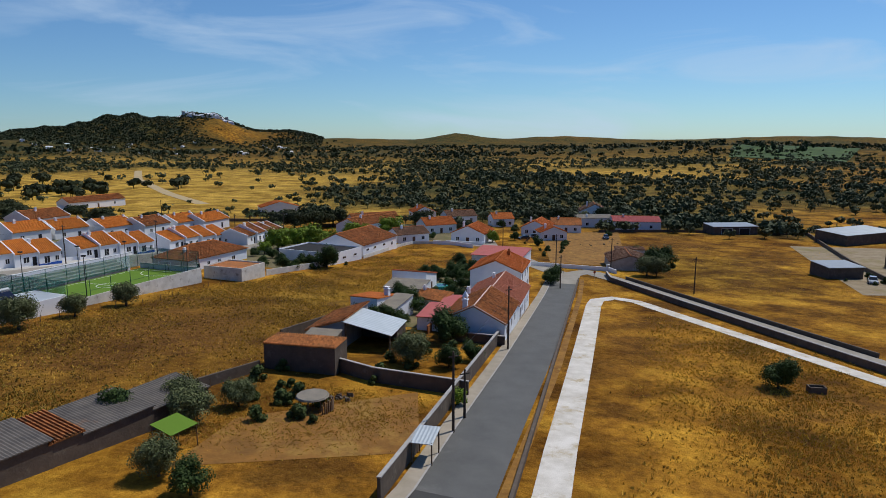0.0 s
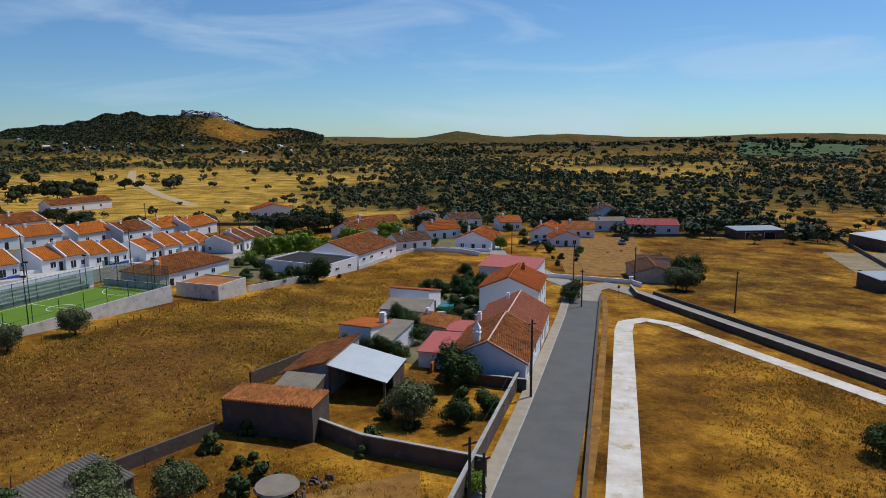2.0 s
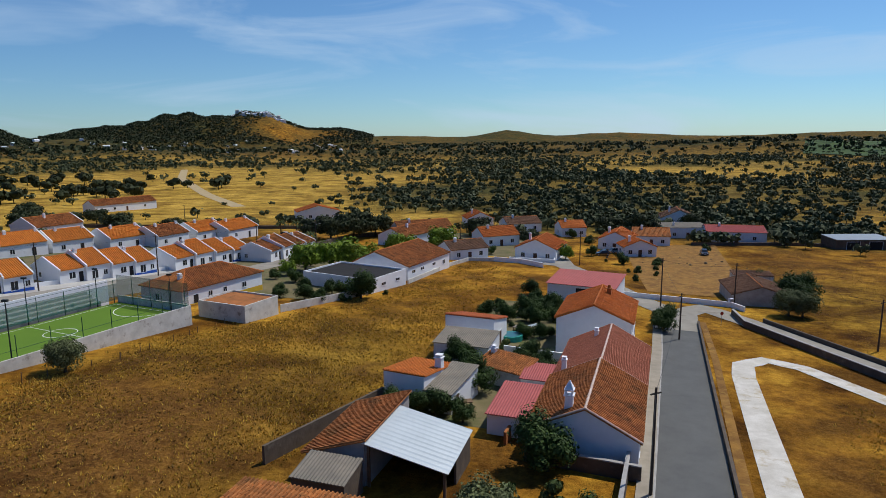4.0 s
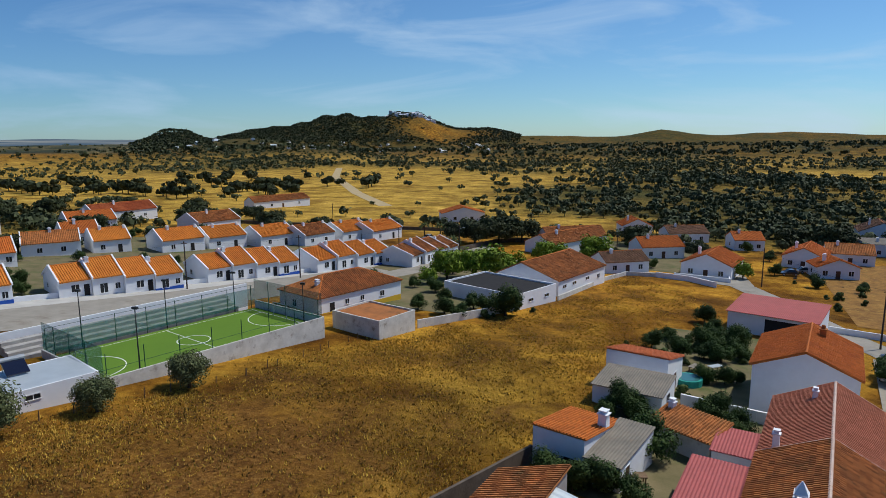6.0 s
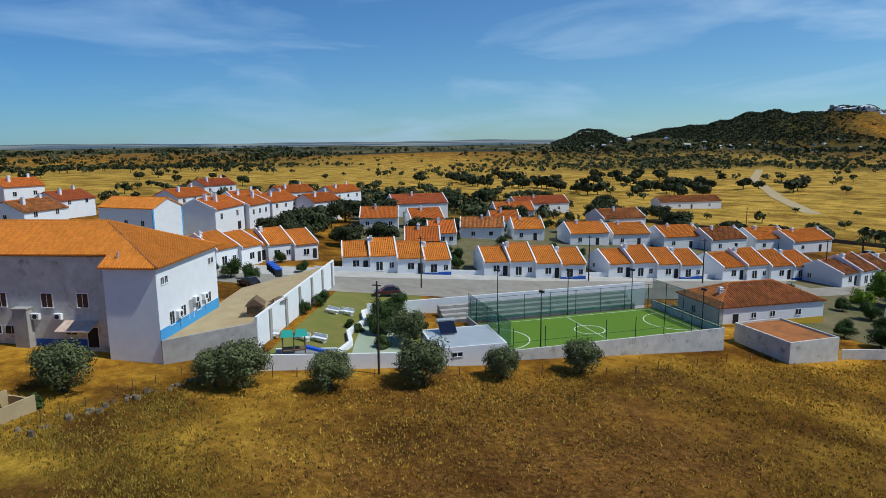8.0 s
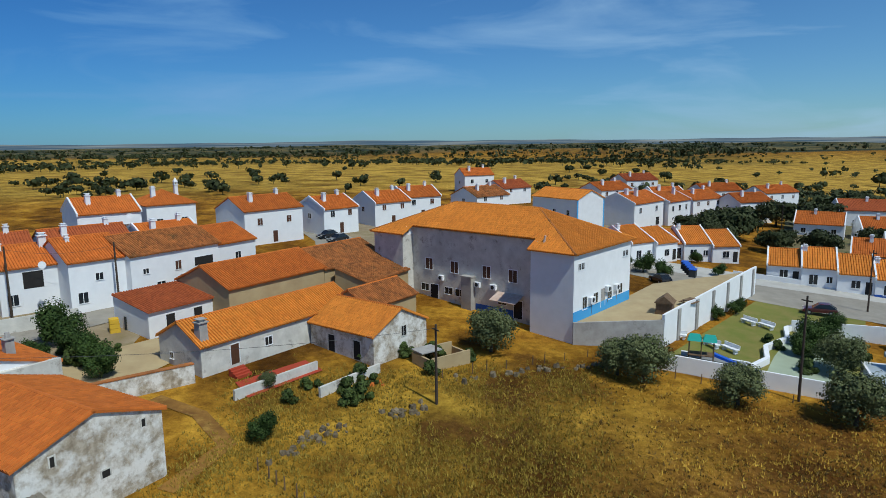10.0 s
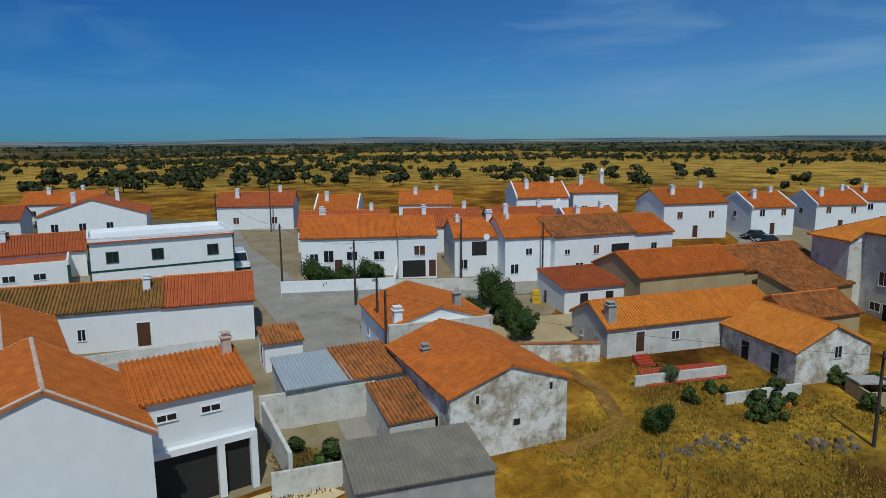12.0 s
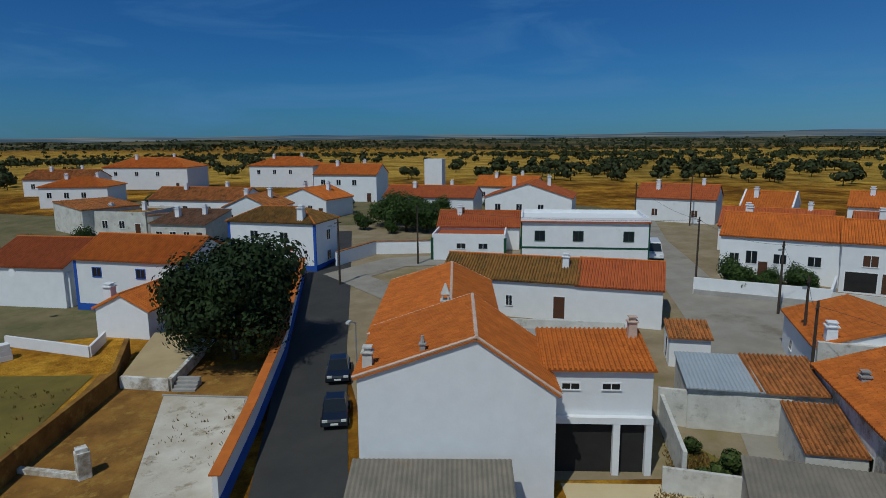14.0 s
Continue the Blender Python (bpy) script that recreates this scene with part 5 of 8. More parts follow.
for A, hd, L, D, e, k, roof, n_ in (((-73, -26), 131, 14, 9, 3.5, "p", "tilered", 3), ((-83, -13), 131, 12, 9, 3.9, "p", "tilered", 2), ((-92, -3), 134, 11, 9, 4.0, "p", "tilered", 2), ((-99, 7), 138, 9, 9, 4.0, "p", "tile", 2),
                                 ((-106.6, -6.7), 132, 9.5, 9, 6.6, "p", "tile", 2), ((-117, -0.5), 132, 8.5, 8.5, 7.0, "h", "tile", 2), ((-119.5, 15.3), 138, 12.5, 9.5, 6.0, "p", "tile", 2), ((-133, 27), 138, 9, 9, 5.0, "p", "tile", 2),
                                 ((-146, 36), 130, 10, 9, 5.0, "p", "tile", 2), ((-158, 42), 120, 10, 9, 5.2, "p", "tile", 2), ((-78.5, -53.5), 131, 13.8, 9, 4.2, "p", "tilered", 2), ((-90, -40), 125, 8, 8, 3.6, "p", "tile", 1),
                                 ((-225, 60), 110, 11, 9, 6.0, "p", "tile", 2), ((-196, 70), 130, 12, 9, 4.5, "p", "tilered", 2), ((-185, 122), 120, 13, 10, 5.2, "p", "tile", 3), ((-200, 100), 120, 13, 10, 5.0, "p", "tile", 3),
                                 ((-187, 112), 100, 10, 10, 5.6, "p", "tile", 2), ((-182, 134), 105, 11, 10, 5.6, "p", "tile", 2), ((-215, 138), 100, 14, 10, 5.4, "p", "tile", 3), ((-218, 160), 110, 15, 10, 5.4, "p", "tile", 3), ((-240, 120), 110, 14, 10, 5.4, "p", "tilered", 3), ((-170, 60), 130, 12, 10, 4.6, "p", "tileold", 2)):
    ws = " ".join("F,%.2f,%.1f,1.0,1.2%s" % ((i + 0.5) / n_, 1.0 if e < 4.5 else 3.4, random.choice(("", ",s"))) for i in range(n_)) + (" F,0.5,0,1,2.1,d" if e > 4.5 else "") + " L,0.5,3,0.9,1"
    house("white village house with an orange tile roof", A, hd, L, D, e, 2.2, k, roof, wins=ws, chims=[(L * 0.25, D * 0.3, 0.6, 0.8, "pot"), (L * 0.8, D * 0.5, 0.9, 0.7, "spire" if L < 9 else "pot")][:1 + (L > 8)], fine=False, coping=(k == "p" and L < 11), group="far village houses")
house("tall white gabled house with sky-blue edging", (-150.4, 81.3), 123, 8.5, 15, 7.2, 1.9, "g", "tilegold", wins="L,0.2,3.4,0.9,1.2 L,0.5,3.4,0.9,1.2 L,0.8,3.4,0.9,1.2", corner="paleblue", fine=False)
house("white two-storey house with orange roof and chimneys", (-159, 97), 134, 15, 10, 6.0, 2.3, "p", "tile", wins="F,0.2,3.6,1.1,1.3 F,0.75,3.6,1.1,1.3 F,0.8,0,1.8,2,g", chims=[(3, 4, 0.9, 0.9), (6, 3, 0.9, 0.9)], coping=True, fine=False)
house("white two-storey house with an orange roof", (-169, 109), 132, 12, 10, 5.8, 2.2, "p", "tile", wins="F,0.2,3.4,1,1.3 F,0.5,3.4,1,1.3 F,0.8,3.4,1,1.3", chims=[(8, 3, 0.9, 0.8)], coping=True, fine=False)
terrace((-117.0, 79.0), 118, 3, 5.6, 9.0, 3.6, 2.2)
# block south of the junction
green = house("white two-storey house with a green base line and flat roof", (-43.3, -29.0), 154, 16.6, 9.5, 5.5, 0.55, "f", "white", wins="F,0.15,3.0,1.2,1.2 F,0.45,3.0,1.2,1.2 F,0.84,3.0,1.2,1.2", frame_mat="greendoor")
part("painted_band", Mesh().box(0, -0.03, 1.9, 16.6, 0.01, 2.15).box(-0.02, -0.03, 0, 0.16, 0.01, 5.5).box(16.44, -0.03, 0, 16.62, 0.01, 5.5), "greendoor", green)
part("eave_tile", Mesh().box(-0.15, -0.3, 5.42, 16.75, 0.0, 5.56), "tilered", green)
house("low white house with a rooftop terrace", (-33.0, -35.5), 154, 10, 8, 3.0, 0.5, "f", "tilered", wins="F,0.4,1.5,1.2,0.7 F,0.7,1.5,1.2,0.7", corner="greendoor")
house("white house with a red tile roof seen past the terrace", (-36, -42), 154, 12, 8, 3.2, 1.8, "p", "tilered", chims=[(3, 3, 0.8, 0.8)])
house("long white house with a moss-brown tile roof", (-27.2, -14.6), 143, 14.0, 7.4, 3.6, 1.7, "p", "tilemoss", wins="F,0.52,1.0,0.6,1.0 F,0.88,0,1.1,2.2,d", chims=[(12.6, 2.4, 0.5, 0.7)])
house("white house end with a bright red tile roof", (-38.4, -6.2), 143, 8.0, 7.4, 3.6, 1.9, "p", "tilered", wins="")
gable = house("tall white gabled house with an orange tile roof", (-12.6, 14.4), 160, 10.9, 9.4, 7.0, 2.2, "g", "tile", wins="", rf=0.6, drop=0.9, chims=[(0.5, 0.9, -1.0, 0.6, "pot", "oldwhite"), (3.6, 0.5, -0.4, 0.35, "drum", "concrete")], over=0.25, cap="mortar")
house("street house with orange tile roof and white mortar lines", (-15.6, 4.6), 160, 9.0, 17.0, 5.2, 1.7, "g", "tile", wins="L,0.3,0.8,1,1.2 L,0.7,0,1,2.1,d", rf=0.62, chims=[(5.2, 1.2, 0.5, 0.6, "spire", "oldwhite")], cap="mortar")
porch = house("white house with a ground-floor porch whose shade is a dark panel", (-23.6, 15.2), 158, 6.4, 4.5, 6.3, 1.0, "m", "tile", wins="F,0.25,5.1,1.0,0.35 F,0.62,5.1,1.0,0.35", chims=[(5.9, 3.6, 0.9, 0.6, "pot", "mortar")])
for x in (4.3, 6.2):
    part("porch_column", Mesh().box(x - 0.2, -0.42, -2, x + 0.2, -0.02, 3.4), "white", porch)
part("porch_beam", Mesh().box(0, -0.44, 3.1, 6.4, -0.02, 3.5), "white", porch)
# flat dark panel on the solid wall stands in for the porch's shade
part("porch_recess", Mesh().box(0.1, -0.03, -0.2, 6.3, -0.005, 3.1), "dark", porch)
house("low white yard building with a plain roof", (-25.0, 5.0), 152, 10, 5, 3.6, 0.8, "f", "concrete", "oldwhite")
house("small white hut with an old tile cap", (-40.2, 5.6), 150, 3.2, 3.0, 2.4, 0.6, "m", "tileold", wins="L,0.5,0.3,0.7,1.7,g", name="hut", category="hut")
house("shed with broken grey sheets for a roof", (-35.0, 14.2), 150, 4.6, 5.6, 2.7, 0.5, "m", "metal", "oldwhite", name="shed", category="shed")
house("shed with a weathered curved tile roof", (-38.9, 16.4), 150, 4.4, 5.6, 2.7, 0.6, "m", "tileold", "oldwhite", name="shed", category="shed")
house("white corner house with cobalt blue edges", (-6.7, -42.4), 145, 12.6, 6.6, 6.1, 1.6, "h", "tilemoss", wins="F,0.3,3.6,1.1,1.3 F,0.65,3.4,1.1,1.4 R,0.6,0.8,1,1.2 R,0.6,3.5,1,1.3", chims=[(10.5, 0.6, 0.3, 0.9)], corner="blue", band="blue", fine=True)
house("white house with cobalt window frames and orange roof", (9.3, -29.4), 148, 13.5, 8.5, 5.4, 2.0, "p", "tile", wins="F,0.2,3.6,1.0,0.9 F,0.6,3.6,1.0,0.9 F,0.3,0.7,1.1,1.5", frame_mat="blue", corner="blue", band="blue")
house("weathered house with a brown-red roof and grey gable", (19.5, -35.0), 152, 10, 11, 4.2, 2.3, "p", "tilered", "white")
house("low white extension beside the blue-edged house", (14.5, -33.0), 150, 5.0, 7, 3.4, 0.3, "f", "concrete", wins="F,0.5,1,0.9,0.9", frame_mat="blue")
house("white cottage with an orange roof", (6.0, -19.7), 150, 5.6, 6.0, 2.6, 1.4, "g", "tile", wins="R,0.3,0.9,0.8,1.0 R,0.7,0,0.9,2.0,d", chims=[(0.8, 1.2, 0.5, 0.9, "pot")], name="cottage")
for lab, A, hd, L, D, e, r_, k, roof, wl_ in (
        ("large white house with a hipped orange roof and veranda", (27, -165), 155, 26, 13, 6.4, 2.6, "h", "tile", "white"),
        ("white villa with balustrade and orange roof", (33, -118), 165, 15, 10, 4.6, 1.8, "h", "tile", "white"),
        ("white house with an orange hipped roof", (-14, -156), 152, 20, 12, 6.4, 2.4, "h", "tile", "white"),
        ("white two-storey house with blue shutters", (-26.8, -108), 150, 15.5, 10, 6.3, 2.2, "p", "tile", "white"),
        ("white house with an orange gable roof", (-17, -84), 135, 11, 9, 3.6, 2.0, "g", "tile", "white"),
        ("long low house with a red tile roof", (-36, -76), 148, 18, 10, 3.8, 1.8, "p", "tilered", "white"),
        ("white barn with a wide gable and orange roof", (-52.7, -64), 146, 16, 11, 4.2, 2.6, "g", "tilered", "white"),
        ("ruined white house with crumbling walls", (17.6, -76), 150, 13, 9, 3.6, 0.4, "f", "earth", "oldwhite"),
        ("low grey house with a brown roof", (4.9, -62), 150, 9.5, 8, 3.2, 1.4, "m", "tiledust", "oldwhite"),
        ("white house with a weathered tile roof", (8, -92), 150, 20, 10, 3.6, 2.0, "p", "tileold", "white"),
        ("white house with a brown tile roof", (44, -150), 160, 18, 11, 4.4, 2.2, "p", "tileold", "white"),
        ("old house with a weathered roof", (58, -100), 160, 14, 11, 4.2, 2.2, "p", "tileold", "oldwhite"),
        ("white gabled house with an orange roof", (-6, -70), 150, 9, 9, 4.0, 2.0, "g", "tileold", "white"),
        ("white house with an orange roof near the fields", (-60, -88), 140, 14, 9, 4.0, 2.0, "p", "tile", "white"),
        ("white house with an orange roof by the lane", (-100, -28), 125, 10, 9, 4.4, 2.0, "p", "tile", "white")):
    house(lab, A, hd, L, D, e, r_, k, roof, wl_, wins="F,0.15,%.1f,1,1.2 F,0.4,%.1f,1,1.2 F,0.65,%.1f,1,1.2 F,0.88,0,1,2,d" % ((e - 2.4,) * 3), chims=[(L * 0.3, D * 0.4, 0.7, 0.8), (L * 0.7, D * 0.6, 0.9, 0.7)], fine=False)
house("square white water tower block", (-57.5, -118), 150, 4.8, 4.6, 8.6, 0.3, "f", "concrete", name="tower", category="tower")
# ruins behind the corner tree
house("ruined grey house with a collapsed brown roof", (16.4, -73.5), -146, 10, 11, 4.2, 0.8, "m", "tileold", "oldwhite", name="ruined_house", sink=3)
house("low grey shed with a brown sheet roof", (4.8, -66.1), -160, 10, 6, 3.2, 0.5, "n", "tiledust", "concrete", name="shed", category="shed", over=0.2)


# ---- sports pitch, park and school terrace ----
PZ = 1.15
pu, pw_ = Vector((math.cos(radians(69)), math.sin(radians(69)))), Vector((math.cos(radians(159)), math.sin(radians(159))))
P0 = Vector((-59.2, 98.6))


def pp(a, b):
    q = P0 + pu * a + pw_ * b
    return (q.x, q.y)


pitch = thing("sports_pitch", pose(*pp(0, 0), PZ, 0, 0, 69), "small green artificial turf pitch with white lines", "sports pitch", "", "structure")
part("turf", Mesh().box(-0.8, -0.8, -3, 28.2, 14.2, 0), "turf", pitch)
ln = Mesh()
for x0, y0, x1, y1 in ((0, 0, 27.2, 0.1), (0, 13.3, 27.2, 13.4), (0, 0.1, 0.1, 13.3), (27.1, 0.1, 27.2, 13.3), (13.55, 0.1, 13.65, 13.3)):
    ln.box(x0, y0, 0.004, x1, y1, 0.012)
for cx, cy, r, a0, a1 in ((13.6, 6.7, 2.0, 0, 360), (0.1, 6.7, 4.4, -90, 90), (27.1, 6.7, 4.4, 90, 270)):
    k = int((a1 - a0) / 10)
    for i in range(k):
        t0, t1 = radians(a0 + (a1 - a0) * i / k), radians(a0 + (a1 - a0) * (i + 1) / k)
        ring = [(cx + (r - 0.06) * math.cos(t0), cy + (r - 0.06) * math.sin(t0)), (cx + (r + 0.06) * math.cos(t0), cy + (r + 0.06) * math.sin(t0)),
                (cx + (r + 0.06) * math.cos(t1), cy + (r + 0.06) * math.sin(t1)), (cx + (r - 0.06) * math.cos(t1), cy + (r - 0.06) * math.sin(t1))]
        ln.hexa([(*p, 0.004) for p in ring], [(*p, 0.012) for p in ring])
part("line_marking", ln, "line", pitch)
wall_run([pp(-1, 14.6), pp(-1, -1), pp(28.6, -1), pp(28.6, 14.6)], 1.15, 0.22, "oldwhite", "stained white wall round the pitch", "pitch_wall", level=PZ + 1.05, sink=4)
fence = thing("pitch_fence", pose(*pp(0, 0), PZ, 0, 0, 69), "tall green sports fence of steel posts and netting", "fence")
for k in range(8):
    for y in (-0.9, 14.4):
        part("post", Mesh().tube((k * 4.05 - 0.6, y, 0), (k * 4.05 - 0.6, y, 3.6), 0.05), "greendoor", fence)
for x in (-0.9, 28.4):
    for y in (3, 7, 11):
        part("post", Mesh().tube((x, y, 0), (x, y, 4.4), 0.05), "greendoor", fence)
for x in (-0.9, 28.4):
    part("netting", Mesh().box(x - 0.01, -0.9, 0.9, x + 0.01, 14.4, 4.4), "net", fence)
part("netting", Mesh().box(-0.9, 14.39, 0.4, 28.4, 14.41, 3.0), "net", fence)
part("top_rail", Mesh().tube((-0.9, -0.9, 1.9), (28.4, -0.9, 1.9), 0.025), "greendoor", fence)
part("top_rail", Mesh().tube((-0.9, 14.4, 3.5), (28.4, 14.4, 3.5), 0.025), "greendoor", fence)


def goal(x, flip):
    ob = thing("goal", pose(*pp(x, 6.7), PZ, 0, 0, 69 + flip), "small white football goal frame", "goal", "goals on the pitch")
    part("goal_frame", Mesh().tube((0, -1.5, 0), (0, -1.5, 2), 0.05).tube((0, 1.5, 0), (0, 1.5, 2), 0.05).tube((0, -1.5, 2), (0, 1.5, 2), 0.05).tube((0, -1.5, 2), (-1, -1.5, 0), 0.03).tube((0, 1.5, 2), (-1, 1.5, 0), 0.03), "steel", ob)


goal(0.1, 0)
goal(27.1, 180)
stand = thing("spectator_steps", pose(*pp(2, 15.2), PZ, 0, 0, 69), "long worn concrete spectator steps", "steps")
for k in range(4):
    part("step", Mesh().box(-6, k * 1.0, -2, 24, k * 1.0 + 1.0, 0.1 + 0.42 * (k + 1)), "concrete", stand)
wall_run([pp(-14, 20.5), pp(31, 20.2)], 1.0, 0.25, "white", "white wall between the steps and the street", "street_wall", level=3.6, sink=4)


def flood_mast(x, y, h=7.0):
    ob = thing("floodlight_mast", pose(x, y, gz(x, y)), "slim dark floodlight mast beside the pitch", "lamp", "pitch lights")
    part("mast", Mesh().tube((0, 0, -0.5), (0, 0, h), 0.09, 0.05), "iron", ob)
    part("lamp_head", Mesh().box(-0.35, -0.15, h - 0.1, 0.35, 0.2, h + 0.15, 0.04), "iron", ob)


for a, b in ((3.0, -0.6), (3.5, 14.6), (25, 14.6), (25.5, -0.6), (14.5, 14.8)):
    flood_mast(*pp(a, b), 8.0 if b < 0 else 7.5)

# low building with solar water heater
wc = house("low white building with a pale flat roof", (-61.0, 88.2), 66, 8.4, 7.6, 2.2, 0.08, "f", "metal", wins="F,0.3,1.2,1.2,0.45", name="changing_room", category="building")
sol = thing("solar_water_heater", pose(-65.0, 93.0, gz(-63.2, 92.8) + 2.3, 0, 0, 66), "solar water heater with a steel tank on the flat roof", "solar heater")
part("panel", Mesh().hexa([(-1.0, -0.9, 0.05), (1.0, -0.9, 0.05), (1.0, 0.8, 1.0), (-1.0, 0.8, 1.0)], [(-1.0, -0.95, 0.15), (1.0, -0.95, 0.15), (1.0, 0.75, 1.1), (-1.0, 0.75, 1.1)]), "panel", sol)
part("tank", Mesh().tube((-1.1, 0.95, 1.2), (1.1, 0.95, 1.2), 0.28, 0.28, 12), "steel", sol)
part("stand", Mesh().tube((-0.9, 0.8, 0), (-0.9, 0.9, 1.1), 0.03).tube((0.9, 0.8, 0), (0.9, 0.9, 1.1), 0.03), "steel", sol)

# park
wall_run([(-69.2, 69.8), (-61.2, 87.6)], 1.7, 0.25, "white", "low white wall between the park and the dry field", "park_wall")
patch([(-69.5, 70.5), (-62.5, 88), (-90, 107), (-99, 97)], 0.05, "lawn", "lawn", "patchy green park lawn", "lawn", n=12)
tagged(part("park_path", drape([(-66.5, 84.5), (-71.5, 88.0), (-79, 94), (-86, 101)], 6.5, 0.09), "greenpave", None), "pale green paved park path", "path", "", "structure")
wall_run([(-68.5, 80.0), (-71.5, 83.6), (-75.5, 85.5), (-79, 90.0), (-83, 92), (-85, 95.5)], 0.7, 0.5, "white", "wavy white planter wall in the park", "planter_wall")
tagged(part("playground_floor", drape([(-70.5, 74), (-68.0, 80.0)], 4.6, 0.12), "rubber", None), "dark rubber playground floor", "floor", "", "structure")
wall_run([(-72.8, 74.8), (-70.0, 81.0)], 0.6, 0.3, "white", "low white wall beside the playground", "playground_wall")


def bench(x, y, hd):
    ob = thing("park_bench", pose(x, y, gz(x, y) + 0.05, 0, 0, hd), "white concrete park bench on the lawn", "bench", "park benches")
    part("seat", Mesh().box(-1.1, -0.3, 0.4, 1.1, 0.3, 0.55, 0.03), "white", ob)
    part("foot", Mesh().box(-0.95, -0.25, 0, -0.7, 0.25, 0.4), "white", ob)
    part("foot", Mesh().box(0.7, -0.25, 0, 0.95, 0.25, 0.4), "white", ob)
    part("backrest", Mesh().box(-1.1, 0.28, 0.55, 1.1, 0.36, 0.95), "white", ob)


for x, y, hd in ((-74.6, 81.0, 20), (-76, 79.5, 20), (-84, 90, 20), (-85.5, 88.5, 20), (-87, 82, 60), (-78.5, 76.5, 60)):
    bench(x, y, hd)
play = thing("play_tower", pose(-70.6, 76.0, gz(-70.6, 76.0) + 0.12, 0, 0, 66), "small play tower with teal roofs and a blue slide", "playground")
for x in (-1.2, 0, 1.2):
    for y in (-0.6, 0.6):
        part("post", Mesh().tube((x, y, 0), (x, y, 2.6), 0.06), "wood", play)
part("deck", Mesh().box(-1.3, -0.7, 0.9, 1.3, 0.7, 1.0), "wood", play)
for x in (-0.7, 0.8):
    part("roof", Mesh().hexa([(x - 0.7, -0.8, 2.5), (x + 0.7, -0.8, 2.5), (x + 0.7, 0.8, 2.5), (x - 0.7, 0.8, 2.5)], [(x - 0.5, -0.1, 3.1), (x + 0.5, -0.1, 3.1), (x + 0.5, 0.1, 3.1), (x - 0.5, 0.1, 3.1)]), "teal", play)
part("slide", Mesh().hexa([(1.3, -0.35, 0.9), (3.6, -0.35, 0.15), (3.6, 0.35, 0.15), (1.3, 0.35, 0.9)], [(1.3, -0.35, 1.2), (3.6, -0.35, 0.4), (3.6, 0.35, 0.4), (1.3, 0.35, 1.2)]), "plastic", play)

# terrace of the school
TZ = 6.1
patch([(-75.3, 63.8), (-75.6, 73.4), (-101.5, 97.0), (-94, 79)], 0, "sand", "terrace_floor", "ochre gravel school terrace", "terrace", level=TZ, n=2)
wall_run([(-74.8, 63.4), (-75.2, 73.6)], 3.2, 0.3, "concrete", "grey rendered retaining wall of the terrace", "retaining_wall", level=TZ + 0.15, sink=3)
wall_run([(-75.2, 73.6), (-101.5, 97.3)], 3.6, 0.3, "white", "long white terrace wall with pilasters", "retaining_wall", level=TZ + 0.75, sink=4)
for k in range(6):
    x, y = -75.2 - 26.3 * (k + 0.7) / 6 + 0.14, 73.6 + 23.7 * (k + 0.7) / 6 + 0.16
    single("pilaster", Mesh().box(-0.35, -0.12, -4.5, 0.35, 0.12, 0.6), "concrete", "grey pilaster on the white terrace wall", "pilaster", pose(x, y, TZ, 0, 0, 138), "terrace pilasters")
hut = thing("play_house", pose(-78.6, 75.0, TZ, 0, 0, 150), "small brown wooden play house on the terrace", "play house")
part("wall", Mesh().box(-0.9, -0.9, 0, 0.9, 0.9, 1.4), "wood", hut)
part("roof", Mesh().hexa([(-1.1, -1.1, 1.35), (1.1, -1.1, 1.35), (1.1, 1.1, 1.35), (-1.1, 1.1, 1.35)], [(-1.1, -0.05, 2.2), (1.1, -0.05, 2.2), (1.1, 0.05, 2.2), (-1.1, 0.05, 2.2)]), "wood", hut)
pt = thing("picnic_table", pose(-82.0, 79.2, TZ, 0, 0, 130), "brown wooden picnic table on the terrace", "table")
part("tabletop", Mesh().box(-0.9, -0.4, 0.7, 0.9, 0.4, 0.78), "wood", pt)
for y in (-0.75, 0.75):
    part("seat", Mesh().box(-0.9, y - 0.14, 0.42, 0.9, y + 0.14, 0.48), "wood", pt)
for x in (-0.6, 0.6):
    part("leg", Mesh().box(x - 0.05, -0.8, 0.36, x + 0.05, 0.8, 0.42).box(x - 0.05, -0.4, 0, x + 0.05, -0.28, 0.7).box(x - 0.05, 0.28, 0, x + 0.05, 0.4, 0.7), "wood", pt)
for k in range(5):
    ob = thing("waste_container", pose(-97.5 - k * 1.5, 86.0 + k * 0.3, TZ, 0, 0, 150), "dark blue lidded waste container", "container", "waste containers")
    part("bin_body", Mesh().box(-0.65, -0.5, 0.15, 0.65, 0.5, 1.2, 0.08), "rubber", ob)
    part("lid", Mesh().box(-0.68, -0.53, 1.2, 0.68, 0.53, 1.32, 0.08), "plastic", ob)

# ---- walls along streets, yards and fields ----
n90 = Vector((0.9676, -0.2525))


def along(s, off):
    """A place beside the street: metres along it from its first bend, metres to its right."""
    q = Vector((0.7, 41.1)) + D0 * s + n90 * off
    return (q.x, q.y)


